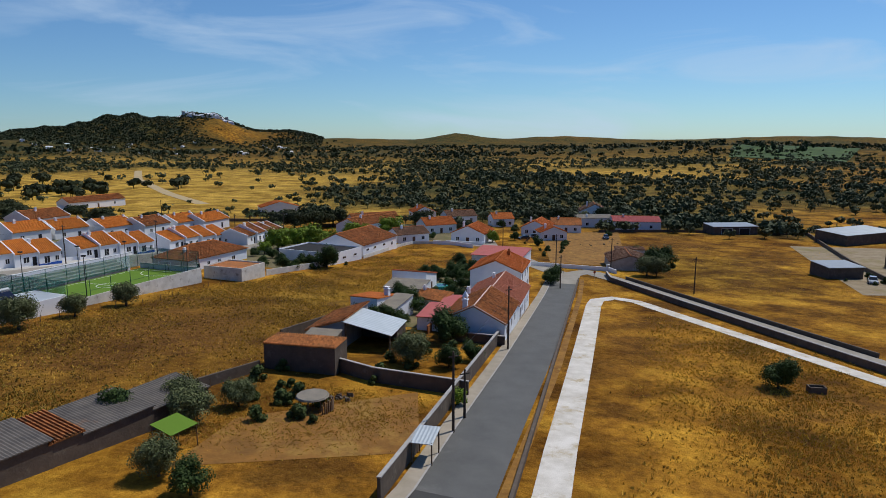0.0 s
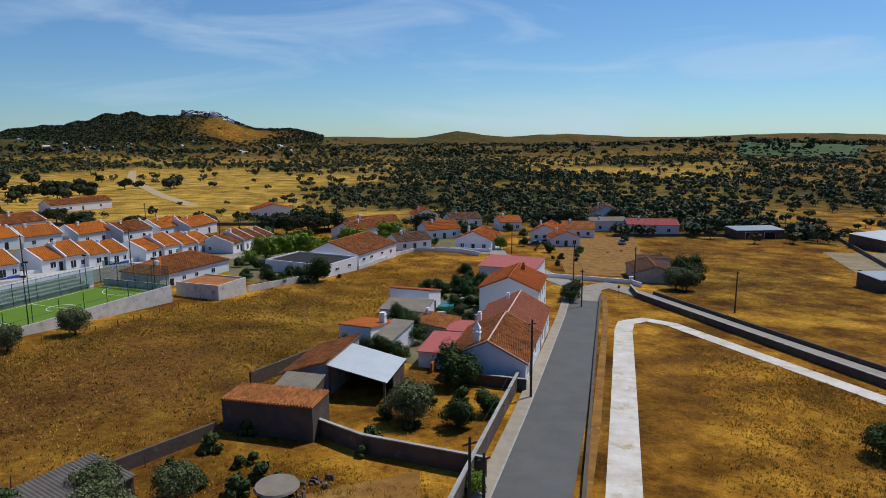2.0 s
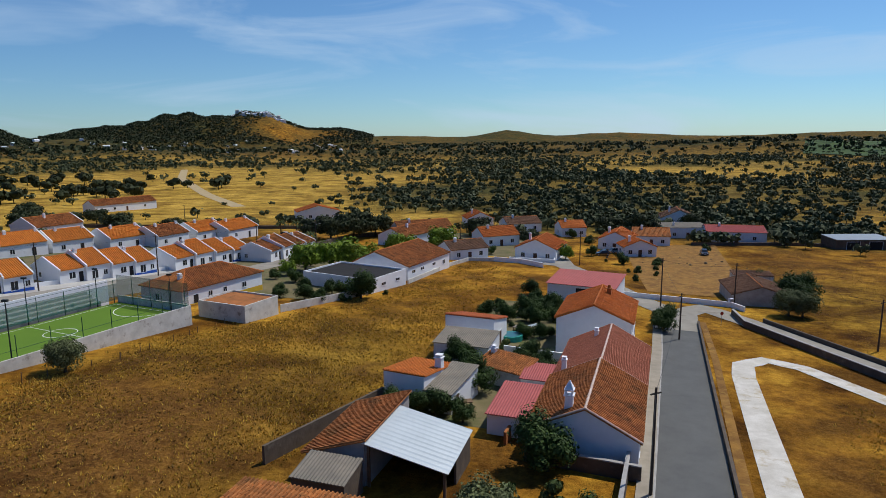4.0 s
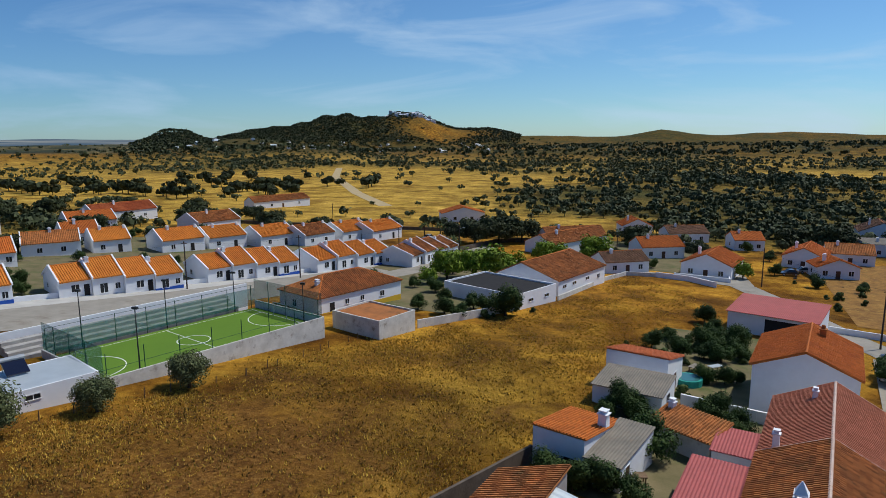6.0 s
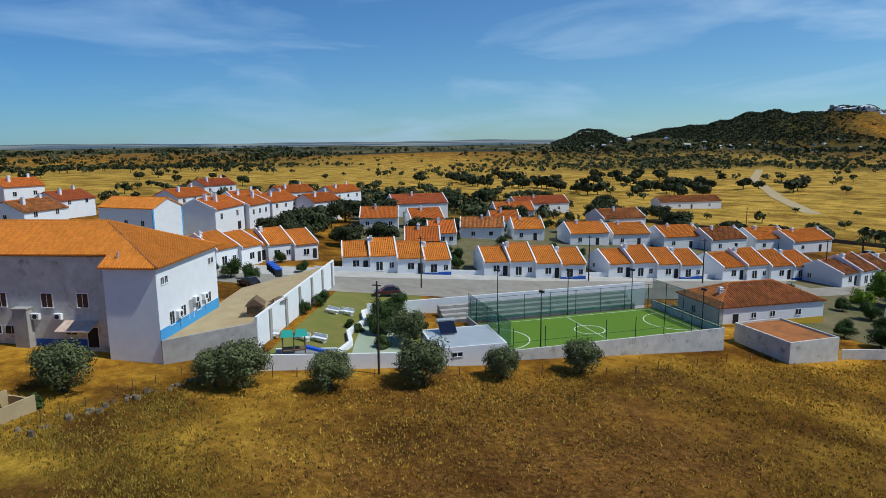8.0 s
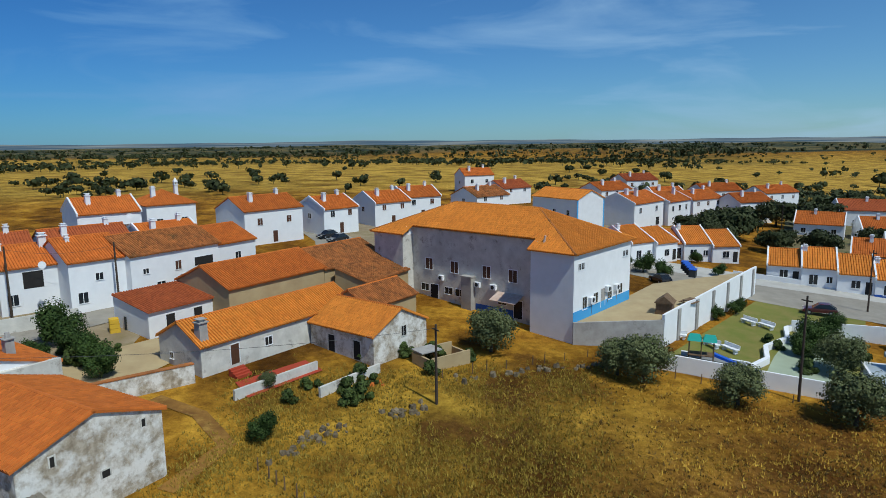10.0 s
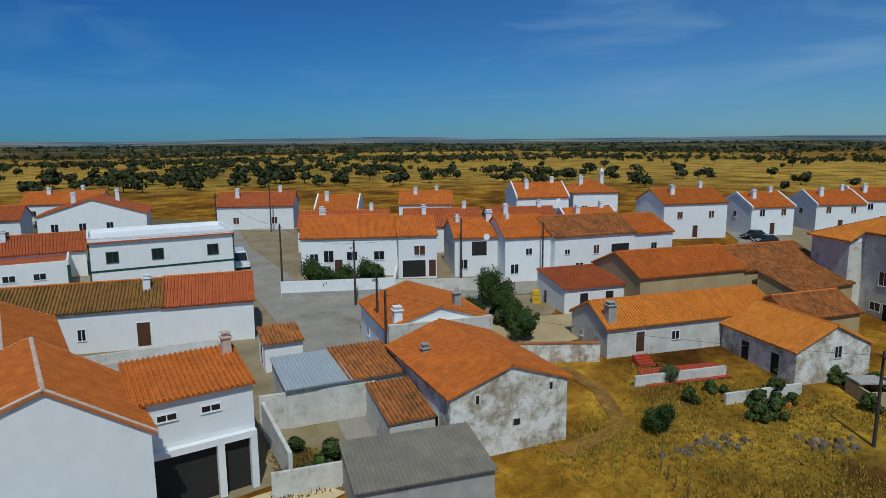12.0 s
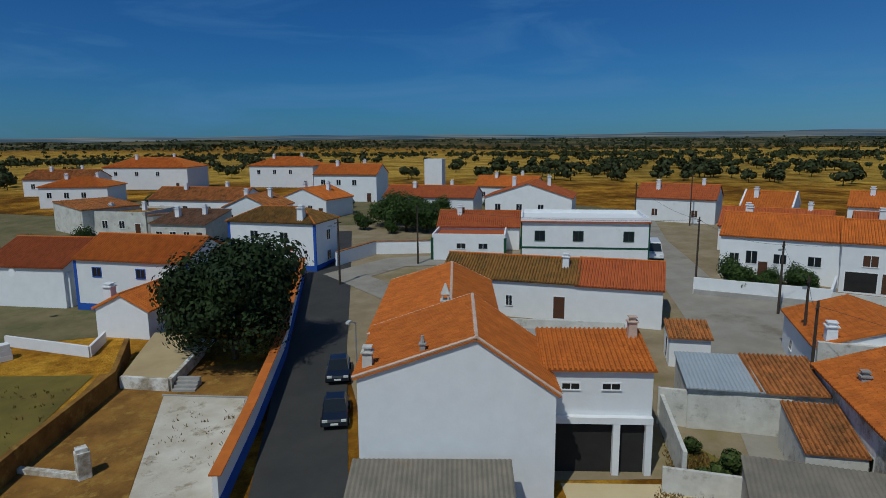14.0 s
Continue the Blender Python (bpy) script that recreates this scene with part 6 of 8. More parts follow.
wall_run([along(-2, -4.7), along(20, -4.6), along(30, -4.5), along(44, -4.3)], 1.7, 0.25, "darkwall", "dark rendered wall along the street", "street_wall", "wall", "concrete", 0.04)
wall_run([along(-4, 4.0), along(20, 3.9), along(60, 3.7), along(102, 3.6)], 0.55, 0.3, "darkwall", "low dark stone wall between street and field", "low_stone_wall")
wall_run([(-12.0, 69.6), (-7.5, 66.2), (2.6, 62.4)], 1.6, 0.25, "darkwall", "dark yard wall beside the street", "yard_wall", "wall", "concrete", 0.03)
wall_run([(-20.6, 69.0), (-26.0, 60.0)], 1.2, 0.25, "darkwall", "dark yard wall behind the sheds", "yard_wall")
wall_run([(-21.5, 82), (-14.5, 97.5)], 1.6, 0.25, "darkwall", "dark wall along the field edge", "yard_wall")
wall_run([(-0.6, 85.6), (8.3, 83.0)], 1.3, 0.3, "darkwall", "dark wall before the white gable", "yard_wall", "wall", "concrete", 0.03)
wall_run([(-2.2, 88.5), (2.0, 104)], 1.2, 0.25, "tileold", "brick-topped garden wall", "garden_wall")
wall_run([(-1.8, 116.8), (5.2, 114.6), (12.0, 112.8)], 1.3, 0.25, "white", "white garden wall between the houses", "garden_wall")
wall_run([(38.0, 146.5), (36.9, 138), (53.6, 76.2), (64, 40)], 1.0, 0.35, "darkwall", "long dark weathered stone wall beside the lane", "lane_wall", "wall", "concrete", 0.02)
wall_run([(41.2, 141.5), (58.0, 82.0)], 0.7, 0.3, "darkwall", "long dark wall on the far side of the lane", "lane_wall")
wall_run([(59.5, 78), (66, 60)], 0.9, 0.3, "darkwall", "dark wall past the gate", "lane_wall")
wall_run([(58, 237), (88, 240), (134, 234)], 1.0, 0.4, "darkwall", "dark stone wall closing the field", "field_wall")
wall_run([(134, 234), (110, 170), (96, 125)], 1.1, 0.4, "darkwall", "dark stone wall along the farm track", "field_wall")
wall_run([(-38.0, 135.5), (-27, 153)], 1.3, 0.25, "oldwhite", "stained white garden wall along the field", "garden_wall")
wall_run([(-20.8, 165), (-13.5, 190), (-9.5, 198.5), (-3, 199)], 0.9, 0.25, "oldwhite", "low pale wall round the warehouse yard", "yard_wall")
wall_run([(-3, 199), (4, 196.5), (9, 191)], 1.2, 0.25, "white", "white wall at the far street corner", "garden_wall")
wall_run([(1, 201), (12.5, 198), (13, 212)], 1.0, 0.25, "white", "white garden wall of the corner house", "garden_wall")
wall_run([(20.5, 160), (40, 152.5), (41, 149)], 1.0, 0.25, "white", "white wall along the garden plot", "garden_wall")
for (a, b) in (((-114, 100), (-104, 119)), ((-102, 122), (-92, 141)), ((-90, 145), (-80, 165)), ((-77, 168), (-70, 190))):
    wall_run([a, b], 0.9, 0.25, "white", "low white front garden wall", "garden_wall", group="front garden walls")
wall_run([(-59, 201), (-49, 240), (-20, 262)], 1.3, 0.3, "darkwall", "brown stone wall beside the far street", "field_wall")
wall_run([(-148, 250), (-70, 262)], 1.2, 0.4, "darkwall", "long dark stone wall across the land", "field_wall")
wall_run([(80, 300), (40, 330)], 1.2, 0.4, "darkwall", "long dark stone wall below the groves", "field_wall")
# village side
wall_run([(-4.9, 12.5), (-7.2, 4.5), (-10.4, -8.0), (-15.3, -34.0)], 2.2, 0.3, "white", "white street wall with orange tile coping", "street_wall", "wall", "tile", 0.2)
wall_run([(-5.0, 12.5), (-7.3, 4.5), (-10.5, -8.0), (-15.4, -34.0)], 0.8, 0.34, "blue", "cobalt painted base of the street wall", "wall_base")
wall_run([(-20, -37), (-26.5, -42), (-36, -39)], 1.9, 0.25, "white", "white wall climbing beside the lane", "street_wall", "wall", "tileold", 0.1)
wall_run([(-55.2, -9.6), (-65.0, -0.6), (-69.6, -4.0)], 1.9, 0.25, "white", "white courtyard wall at the junction", "courtyard_wall")
wall_run([(-55.1, -9.4), (-64.9, -0.45)], 0.6, 0.3, "concrete", "grey checked tile base of the courtyard wall", "wall_base")
wall_run([(-65.0, -0.6), (-72, 6.5), (-75, 9.5)], 1.6, 0.25, "oldwhite", "worn white courtyard wall", "courtyard_wall")
wall_run([(-54.2, 19.6), (-60.5, 27.0)], 1.7, 0.45, "stone", "rough rubble garden wall", "garden_wall", "wall", "tileold", 0.05)
wall_run([(-57.2, 31.4), (-64.4, 37.0)], 0.9, 0.25, "oldwhite", "worn white yard wall with a pierced top", "yard_wall")
wall_run([(-58.5, 38.2), (-64.5, 42.8)], 0.9, 0.25, "oldwhite", "low worn yard wall", "yard_wall")
wall_run([(-30.5, 19.5), (-33.8, 13.0)], 2.2, 0.25, "oldwhite", "stained white yard wall", "yard_wall")
wall_run([(-29.0, 19.5), (-35.5, 24.0), (-38.0, 26.0)], 1.6, 0.25, "oldwhite", "stained grey yard wall", "yard_wall")
wall_run([(-33.6, 12.9), (-40.5, 17.6)], 2.6, 0.3, "oldwhite", "stained white wall below the sheds", "yard_wall")
wall_run([(8.2, 7.5), (6.8, 3.6), (2.75, -6.3), (2.6, -13.5)], 1.6, 0.4, "earth", "old brown earth wall round the plot", "earth_wall")
wall_run([(13.8, -20.3), (5.8, -14.4), (5.1, -18.0)], 1.0, 0.25, "white", "low white yard wall", "yard_wall")
wall_run([(2.3, -6.6), (-1.4, -4.6), (-3.0, -9.0), (-4.5, -14.0)], 1.0, 0.35, "stone", "low rubble platform wall", "platform_wall")
wall_run([(-2, -66), (10, -60)], 1.6, 0.3, "oldwhite", "stained wall of a yard", "yard_wall")
patch([(-1.0, -3.7), (-6.9, -1.0), (-5.2, 11.6), (0.0, 10.4)], 0.09, "oldslab", "slab", "broken pale concrete slab in the plot", "slab", n=14)
patch([(-0.9, -2.6), (0.0, 9.4), (2.4, 8.6), (2.0, 1.0)], 0.07, "earth", "slab", "broken ochre floor beside the slab", "slab", n=6)
wall_run([(-0.9, -3.85), (-7.05, -1.1), (-5.6, 8.0)], 0.16, 0.14, "concrete", "thin pale kerb round the broken slab", "slab_kerb", "kerb")
wall_run([(7.0, 3.9), (2.9, 6.2)], 0.35, 0.4, "stone", "stub of a ruined rubble wall", "ruined_wall", "wall")
patch([(2.3, -6.7), (-1.5, -4.8), (-4.5, -14.0), (0.6, -16.2)], 0.9, "sand", "slab", "ochre raised platform by the cottage", "slab", n=3)
patch([(-24.0, 16.8), (-31.5, 19.8), (-32.0, 22.6), (-23.0, 20.5)], 0.08, "cream", "yard_floor", "cream paved porch yard", "yard", n=4)
patch([(-60.6, 30.5), (-66.5, 35.5), (-64.2, 37.6), (-57.6, 32.4)], 0.12, "redpaint", "yard_floor", "red painted farmhouse forecourt", "yard", n=4)
patch([(-18.6, 54.6), (-2.6, 63.2), (-1.9, 48.5), (-20.5, 44.5)], 0.03, "soil", "plot_ground", "dry reddish soil of the walled yard", "plot", n=12)
patch([(28, 165), (47, 160), (66, 240), (36, 232)], 0.05, "earth", "plot_ground", "bare earth garden plot", "plot", n=10)
patch([(86, 128), (140, 128), (150, 200), (112, 205)], 0.05, "dust", "yard_ground", "pale dusty farm yard", "yard", n=8)
patch([(-57, 8.5), (-71, 19.5), (-66, 24), (-54.5, 19.5)], 0.05, "sand", "yard_ground", "pale courtyard behind the rubble wall", "yard", n=6)

# open metal-roofed shed
sh = thing("open_shed", pose(-12.8, 79.6, gz(-9, 82), 0, 0, -12), "open shed with a pale sloping metal roof", "shed")
part("roof", ribbed_slope([(6.6, -0.4, 2.4), (6.6, 7.0, 2.4), (-0.1, 7.0, 3.9), (-0.1, -0.4, 3.9)], 0.06, 0.6, 0, 0.03), "metal", sh)
part("back_wall", Mesh().hexa([(0, 6.6, -1), (6.4, 6.6, -1), (6.4, 6.85, -1), (0, 6.85, -1)], [(0, 6.6, 3.75), (6.4, 6.6, 2.3), (6.4, 6.85, 2.3), (0, 6.85, 3.75)]), "darkwall", sh)
part("side_wall", Mesh().box(-0.1, 0, -1, 0.15, 6.6, 3.75), "concrete", sh)
part("side_wall", Mesh().box(6.2, 2.5, -1, 6.4, 6.6, 2.3), "darkwall", sh)
for x, hh in ((0.3, 3.7), (6.2, 2.35)):
    part("post", Mesh().box(x - 0.1, -0.1, -1, x + 0.1, 0.1, hh), "wood", sh)
house("tiny shed with a grey corrugated roof", (-17.6, 76.8), -14, 4.2, 3.0, 1.9, 0.5, "m", "sheet", "darkwall", name="shed", category="shed", over=0.15)
# long sheds at the yard's edge
for A, hd, L, D, roof in (((-31.5, 38.0), 62, 6.5, 5.0, "darksheet"), ((-28.6, 43.6), 62, 2.6, 5.0, "tileold"), ((-27.4, 45.9), 62, 6.2, 5.2, "darksheet"), ((-24.6, 51.4), 62, 6.0, 4.4, "darksheet")):
    house("low shed with a rusty corrugated roof", A, hd, L, D, 1.9, 0.55, "m", roof, "darkwall", name="shed", category="shed", over=0.2, group="yard sheds")
sm = thing("small_shelter", pose(-1.4, 47.2, gz(-1.4, 47.2), 0, 0, -14), "small shelter with a pale metal sheet roof", "shelter")
part("roof", ribbed_slope([(-0.9, -1.2, 1.9), (0.9, -1.2, 1.9), (0.9, 1.4, 2.2), (-0.9, 1.4, 2.2)], 0.05, 0.4, 0, 0.02), "metal", sm)
for x in (-0.8, 0.8):
    for y in (-1.0, 1.2):
        part("post", Mesh().box(x - 0.05, y - 0.05, 0, x + 0.05, y + 0.05, 1.95), "wood", sm)
tk = thing("garden_well_table", pose(-12.3, 57.5, gz(-12.3, 57.5)), "round weathered wooden top on rough posts", "table")
part("tabletop", Mesh().tube((0, 0, 1.3), (0, 0, 1.45), 1.6, 1.5, 14), "sheet", tk)
for k in range(7):
    a = k * 0.9
    part("post", Mesh().tube((1.4 * math.cos(a), 1.4 * math.sin(a), -0.2), (1.3 * math.cos(a + 0.1), 1.3 * math.sin(a + 0.1), 1.3), 0.06), "wood", tk)
for k in range(9):
    a = -0.9 + k * 0.14
    part("leaning_plank", Mesh().box(1.9 * math.cos(a) - 0.05, 1.9 * math.sin(a) - 0.12, -0.1, 1.9 * math.cos(a) + 0.05, 1.9 * math.sin(a) + 0.12, 1.0 + 0.2 * (k % 2)), "wood", tk)


# ---- poles, lamps and cables ----
TOPS = {}


def pole(key, x, y, h=8.5, lamp=False, arm=True):
    ob = thing("utility_pole", pose(x, y, gz(x, y), 0, 0, 30), "weathered dark utility pole", "pole", "utility poles")
    part("shaft", Mesh().tube((0, 0, -0.5), (0, 0, h), 0.14, 0.09), "pole", ob)
    if arm:
        part("crossarm", Mesh().box(-0.5, -0.05, h - 0.5, 0.5, 0.05, h - 0.4), "pole", ob)
    if lamp:
        part("lamp_arm", Mesh().tube((0, 0, h - 1.0), (1.1, 0, h - 0.7), 0.03), "steel", ob)
        part("lamp_head", Mesh().box(0.9, -0.12, h - 0.78, 1.5, 0.12, h - 0.64, 0.03), "steel", ob)
    TOPS[key] = Vector((x, y, gz(x, y) + h - 0.35))


for key, x, y, h in (("a", 0.9, 52.8, 7.4), ("b", 2.0, 56.3, 4.8), ("c", 8.5, 80.8, 8.6), ("d", 27.0, 151, 9.0), ("e", 50.6, 126.3, 7.5), ("f", 41.0, 154.0, 8.0), ("g", 24.0, 128.5, 7.0),
                     ("h", -61.9, 81.5, 10.0), ("i", -94.0, 110, 9.0), ("j", -58.2, 48.1, 7.0), ("k", -49.0, 10.5, 8.0), ("l", -44.6, 15.2, 8.0), ("m", -58.3, -0.8, 7.5), ("n", -56.0, -10.2, 8.5),
                     ("o", -75.2, 2.3, 8.0), ("p", -80, 11.6, 8.0), ("q", -30.5, -34, 8.0), ("r", -18.9, -28, 8.0), ("s", 22, -50, 9.0), ("t", -52, 208, 8.5), ("u", -40, 250, 9.0), ("v", -150, 128, 9.0),
                     ("w", -86, 144, 9.0), ("x", -74, 164, 9.0), ("y", -62, 190, 9.0), ("z", -66, -36, 9.0), ("aa", -83, -44, 9.0), ("ab", 18.5, 196, 8.5), ("ac", -110, 250, 9.0), ("ad", -12, 206, 8.5)):
    pole(key, x, y, h, lamp=key in "kmnrst")


def cable(a, b, sag=0.7):
    p, q = TOPS[a], TOPS[b]
    n = 10
    pts = [p + (q - p) * (k / n) - Vector((0, 0, sag * 4 * (k / n) * (1 - k / n))) for k in range(n + 1)]
    side = (q - p).cross(Vector((0, 0, 1))).normalized() * 0.014
    me = bpy.data.meshes.new("overhead_cable")
    me.from_pydata([w for u in pts for w in (u + side, u - side, u + Vector((0, 0, 0.022)))], [], [(3 * k + i, 3 * k + 3 + i, 3 * k + 3 + (i + 1) % 3, 3 * k + (i + 1) % 3) for k in range(n) for i in range(3)])
    me.materials.append(M["iron"])
    tagged(new("overhead_cable", me), "thin dark overhead cable between poles", "cable", "overhead cables")


for a, b in (("a", "c"), ("c", "g"), ("g", "d"), ("k", "l"), ("k", "m"), ("m", "n"), ("m", "o"), ("o", "p"), ("n", "z"), ("z", "aa"), ("r", "q"), ("q", "n"), ("i", "w"), ("w", "x"), ("x", "y"), ("y", "t"), ("d", "f"), ("d", "ab"), ("e", "f"), ("j", "l")):
    cable(a, b)


lp = thing("street_lamp", pose(-15.2, 0.8, gz(-15.2, 0.8), 0, 0, 60), "curved steel street lamp at the house corner", "lamp")
part("post", Mesh().tube((0, 0, -0.3), (0, 0, 5.6), 0.07, 0.05), "steel", lp)
part("lamp_arm", Mesh().tube((0, 0, 5.5), (1.3, 0, 6.0), 0.035), "steel", lp)
part("lamp_head", Mesh().box(1.2, -0.13, 5.94, 1.85, 0.13, 6.08, 0.04), "lamp", lp)

# ---- vehicles ----
def car(x, y, hd, mat, label, van=False, group="parked cars"):
    ob = thing("van" if van else "car", pose(x, y, gz(x, y) + 0.08, 0, 0, hd), label, "van" if van else "car", group)
    L, W, H, hood = (5.4, 2.0, 2.35, 0.9) if van else (4.3, 1.78, 1.48, 1.15)
    w = W / 2
    low = 1.05 if van else 0.86
    me = Mesh()
    prof = [(0, 0.35), (0.05, 0.62), (0.18, low - 0.12), (hood, low), (L - 0.15, low + 0.02), (L, 0.6), (L - 0.04, 0.35)]
    n = len(prof)
    rings = []
    for y_, k in ((-w, 0.94), (-w * 0.9, 1.0), (w * 0.9, 1.0), (w, 0.94)):
        rings.append([(L / 2 + (px - L / 2) * (1 if abs(y_) < w * 0.95 else 0.985), y_, 0.35 + (pz - 0.35) * k) for px, pz in prof])
    for r0, r1 in zip(rings, rings[1:]):
        for k in range(n):
            j = (k + 1) % n
            me.quad(r0[k], r0[j], r1[j], r1[k])
    me.quad(*rings[0][::-1])
    me.quad(*rings[-1])
    part("body", me, mat, ob)
    if van:
        b = [(hood, low), (hood + 0.95, H - 0.1), (L - 0.05, H), (L - 0.02, low)]
    else:
        b = [(hood + 0.05, low - 0.02), (hood + 0.85, H - 0.06), (hood + 2.1, H), (L - 0.12, low - 0.02)]
    cab = Mesh().hexa([(b[0][0], -w * 0.93, low), (b[3][0], -w * 0.93, low), (b[3][0], w * 0.93, low), (b[0][0], w * 0.93, low)],
                      [(b[1][0], -w * 0.78, b[1][1]), (b[2][0], -w * 0.78, b[2][1]), (b[2][0], w * 0.78, b[2][1]), (b[1][0], w * 0.78, b[1][1])])
    part("cabin", cab, mat if van else "glass", ob)
    if van:
        part("windscreen", Mesh().hexa([(hood - 0.012, -w * 0.85, low + 0.08), (hood + 0.03, -w * 0.85, low + 0.06), (hood + 0.03, w * 0.85, low + 0.06), (hood - 0.012, w * 0.85, low + 0.08)],
                                       [(hood + 0.82, -w * 0.74, H - 0.25), (hood + 0.88, -w * 0.74, H - 0.25), (hood + 0.88, w * 0.74, H - 0.25), (hood + 0.82, w * 0.74, H - 0.25)]), "glass", ob)
    else:
        part("roof_panel", Mesh().hexa([(b[1][0] + 0.06, -w * 0.79, H - 0.05), (b[2][0] + 0.05, -w * 0.79, H - 0.02), (b[2][0] + 0.05, w * 0.79, H - 0.02), (b[1][0] + 0.06, w * 0.79, H - 0.05)],
                                       [(b[1][0] + 0.12, -w * 0.72, H + 0.0), (b[2][0], -w * 0.72, H + 0.035), (b[2][0], w * 0.72, H + 0.035), (b[1][0] + 0.12, w * 0.72, H + 0.0)]), mat, ob)
    for px in (0.85, L - 0.85):
        for s in (-1, 1):
            wh = part("wheel", Mesh().tube((px, s * w - 0.1, 0.31), (px, s * w + 0.1 * (1 if s > 0 else 1), 0.31), 0.31, 0.31, 14), "tyre", ob)
            part("rim", Mesh().tube((px, s * (w + 0.1) - 0.012, 0.31), (px, s * (w + 0.1) + 0.012, 0.31), 0.19, 0.19, 10), "steel", wh)
    for s in (-1, 1):
        part("headlight", Mesh().box(0.03, s * w * 0.72 - 0.18, 0.62, 0.2, s * w * 0.72 + 0.18, 0.76), "lamp", ob)
    part("number_plate", Mesh().box(-0.02, -0.26, 0.42, 0.05, 0.26, 0.54), "line", ob)
    return ob


car(-12.5, 6.2, 78 + 180, "carblack", "black car parked along the shaded street")
car(-13.9, -0.6, 78 + 180, "carblack", "black car parked behind another in the street")
car(-60.6, -23.4, 240, "carwhite", "white van parked beside the green-lined house", True)
car(-92.4, 99.5, 62, "carred", "maroon car parked in the upper street")
car(-125.5, 29.0, 140, "carblack", "black car parked on the square")
car(-129.0, 26.5, 140, "carblack", "dark car parked on the square")
car(22.6, 133.4, RH + 90, "cargrey", "dusty old pickup parked by the hedge")
car(24.0, 138.5, RH + 90, "carblack", "dark car parked by the hedge")
car(24.8, 212.8, 10, "carblack", "dark car parked before the houses")
car(34.0, 219.0, 190, "cargrey", "grey car parked before the houses")
car(37.5, 221.0, 190, "carred", "dark red car parked before the houses")
car(55.5, 216, 80, "carblack", "dark car standing on the dry plot")
car(-71.5, 236, 75, "cargrey", "silver car parked under the palms")
car(96, 140, 60, "cargrey", "pale car parked by the farm track")
car(-104, 88.5, 10, "carblack", "dark car parked in the upper street")
car(-108, 84, 10, "carblack", "dark van parked by the containers")


# ---- meadow details: rubble, fence posts, stones, paths ----
def rubble(points, n, spread, size, label, seed, mat="rock"):
    r = random.Random(seed)
    pts = [Vector(p) for p in points]
    ob = thing("rubble_line", pose(pts[0].x, pts[0].y, gz(*pts[0])), label, "stones")
    inv = ob.matrix_world.inverted()
    for k in range(n):
        i = r.randrange(len(pts) - 1)
        p = pts[i].lerp(pts[i + 1], r.random()) + Vector((r.gauss(0, spread), r.gauss(0, spread)))
        z = gz(p.x, p.y)
        s = size * r.uniform(0.5, 1.5)
        ring = [(math.cos(a) * s * r.uniform(0.7, 1.2), math.sin(a) * s * r.uniform(0.7, 1.2)) for a in (0.2, 1.3, 2.4, 3.4, 4.4, 5.5)]
        c = Mesh().hexa([inv @ Vector((p.x + a, p.y + b, z - 0.2)) for a, b in ring], [inv @ Vector((p.x + a * 0.7, p.y + b * 0.7, z + s * r.uniform(0.5, 1.1))) for a, b in ring])
        part("stone", c, mat, ob)
    return ob


rubble([(-48.5, 36.8), (-53.4, 40.6)], 55, 0.45, 0.22, "tumbled rubble of an old field wall", 3)
rubble([(-55.5, 44.2), (-57.6, 47.0)], 26, 0.45, 0.26, "heap of stones at the pole", 8)
rubble([(-63, 49), (-67, 58), (-68.5, 66)], 34, 0.3, 0.3, "broken field wall with loose stones", 4)
rubble([(-12, 60), (-9, 61.5)], 12, 0.5, 0.3, "pile of dark stones in the yard", 5, "darkwall")
rubble([(-58.5, 40.5), (-62.5, 43.2)], 20, 0.3, 0.22, "pile of broken orange tiles", 6, "tile")
rubble([(20, 212), (60, 205)], 16, 5, 0.35, "scattered stones on the plot", 7)


def stake(x, y, h):
    single("fence_stake", Mesh().tube((0, 0, -0.3), (0.05, 0.03, h), 0.06, 0.045, 6), "wood", "weathered wooden fence stake in dry grass", "stake", pose(x, y, gz(x, y)), "fence stakes")


sr = random.Random(11)
for a, b, n in (((-46.8, 36.0), (-41.5, 41.5), 8), ((-66.5, 71.0), (-48.5, 106.5), 15), ((-48.5, 106.5), (-43.5, 127.0), 8), ((-35, 44), (-31.5, 59), 8), ((-64, 49), (-72, 66), 9), ((-24, 62), (-30.5, 47), 8)):
    for k in range(n):
        u = (k + sr.uniform(-0.25, 0.25)) / max(1, n - 1)
        stake(a[0] + (b[0] - a[0]) * u, a[1] + (b[1] - a[1]) * u, sr.uniform(0.7, 1.2))
tagged(part("dirt_path", drape([(-44, 31), (-50, 33), (-54.5, 29.5), (-57, 25)], 1.3, 0.06), "earth", None), "narrow worn dirt path beside the old house", "path", "", "structure")
patch([(-4.8, 11.8), (8.6, 8.2), (4.4, -10), (-9.6, -7.5)], 0.04, "earth", "plot_ground", "dusty brown earth plot behind the street wall", "plot", n=8)
patch([(4.8, -10), (9.2, 6), (30, 2), (22, -16)], 0.035, "drylawn", "plot_ground", "dull olive-brown rough grass", "plot", n=8)
patch([(-27.5, 20.5), (-35.5, 23.4), (-33.5, 13.4), (-30.8, 19.0)], 0.03, "drylawn", "yard_ground", "weedy enclosed yard", "yard", n=5)
single("gate_pillar", Mesh().box(-0.4, -0.4, -0.3, 0.4, 0.4, 1.7, 0.06).box(-0.3, -0.3, 1.7, 0.35, 0.3, 1.95), "stone", "broken rubble pillar on the dusty plot", "pillar", pose(2.8, 6.0, gz(2.8, 6.0), 0, 0, 20))
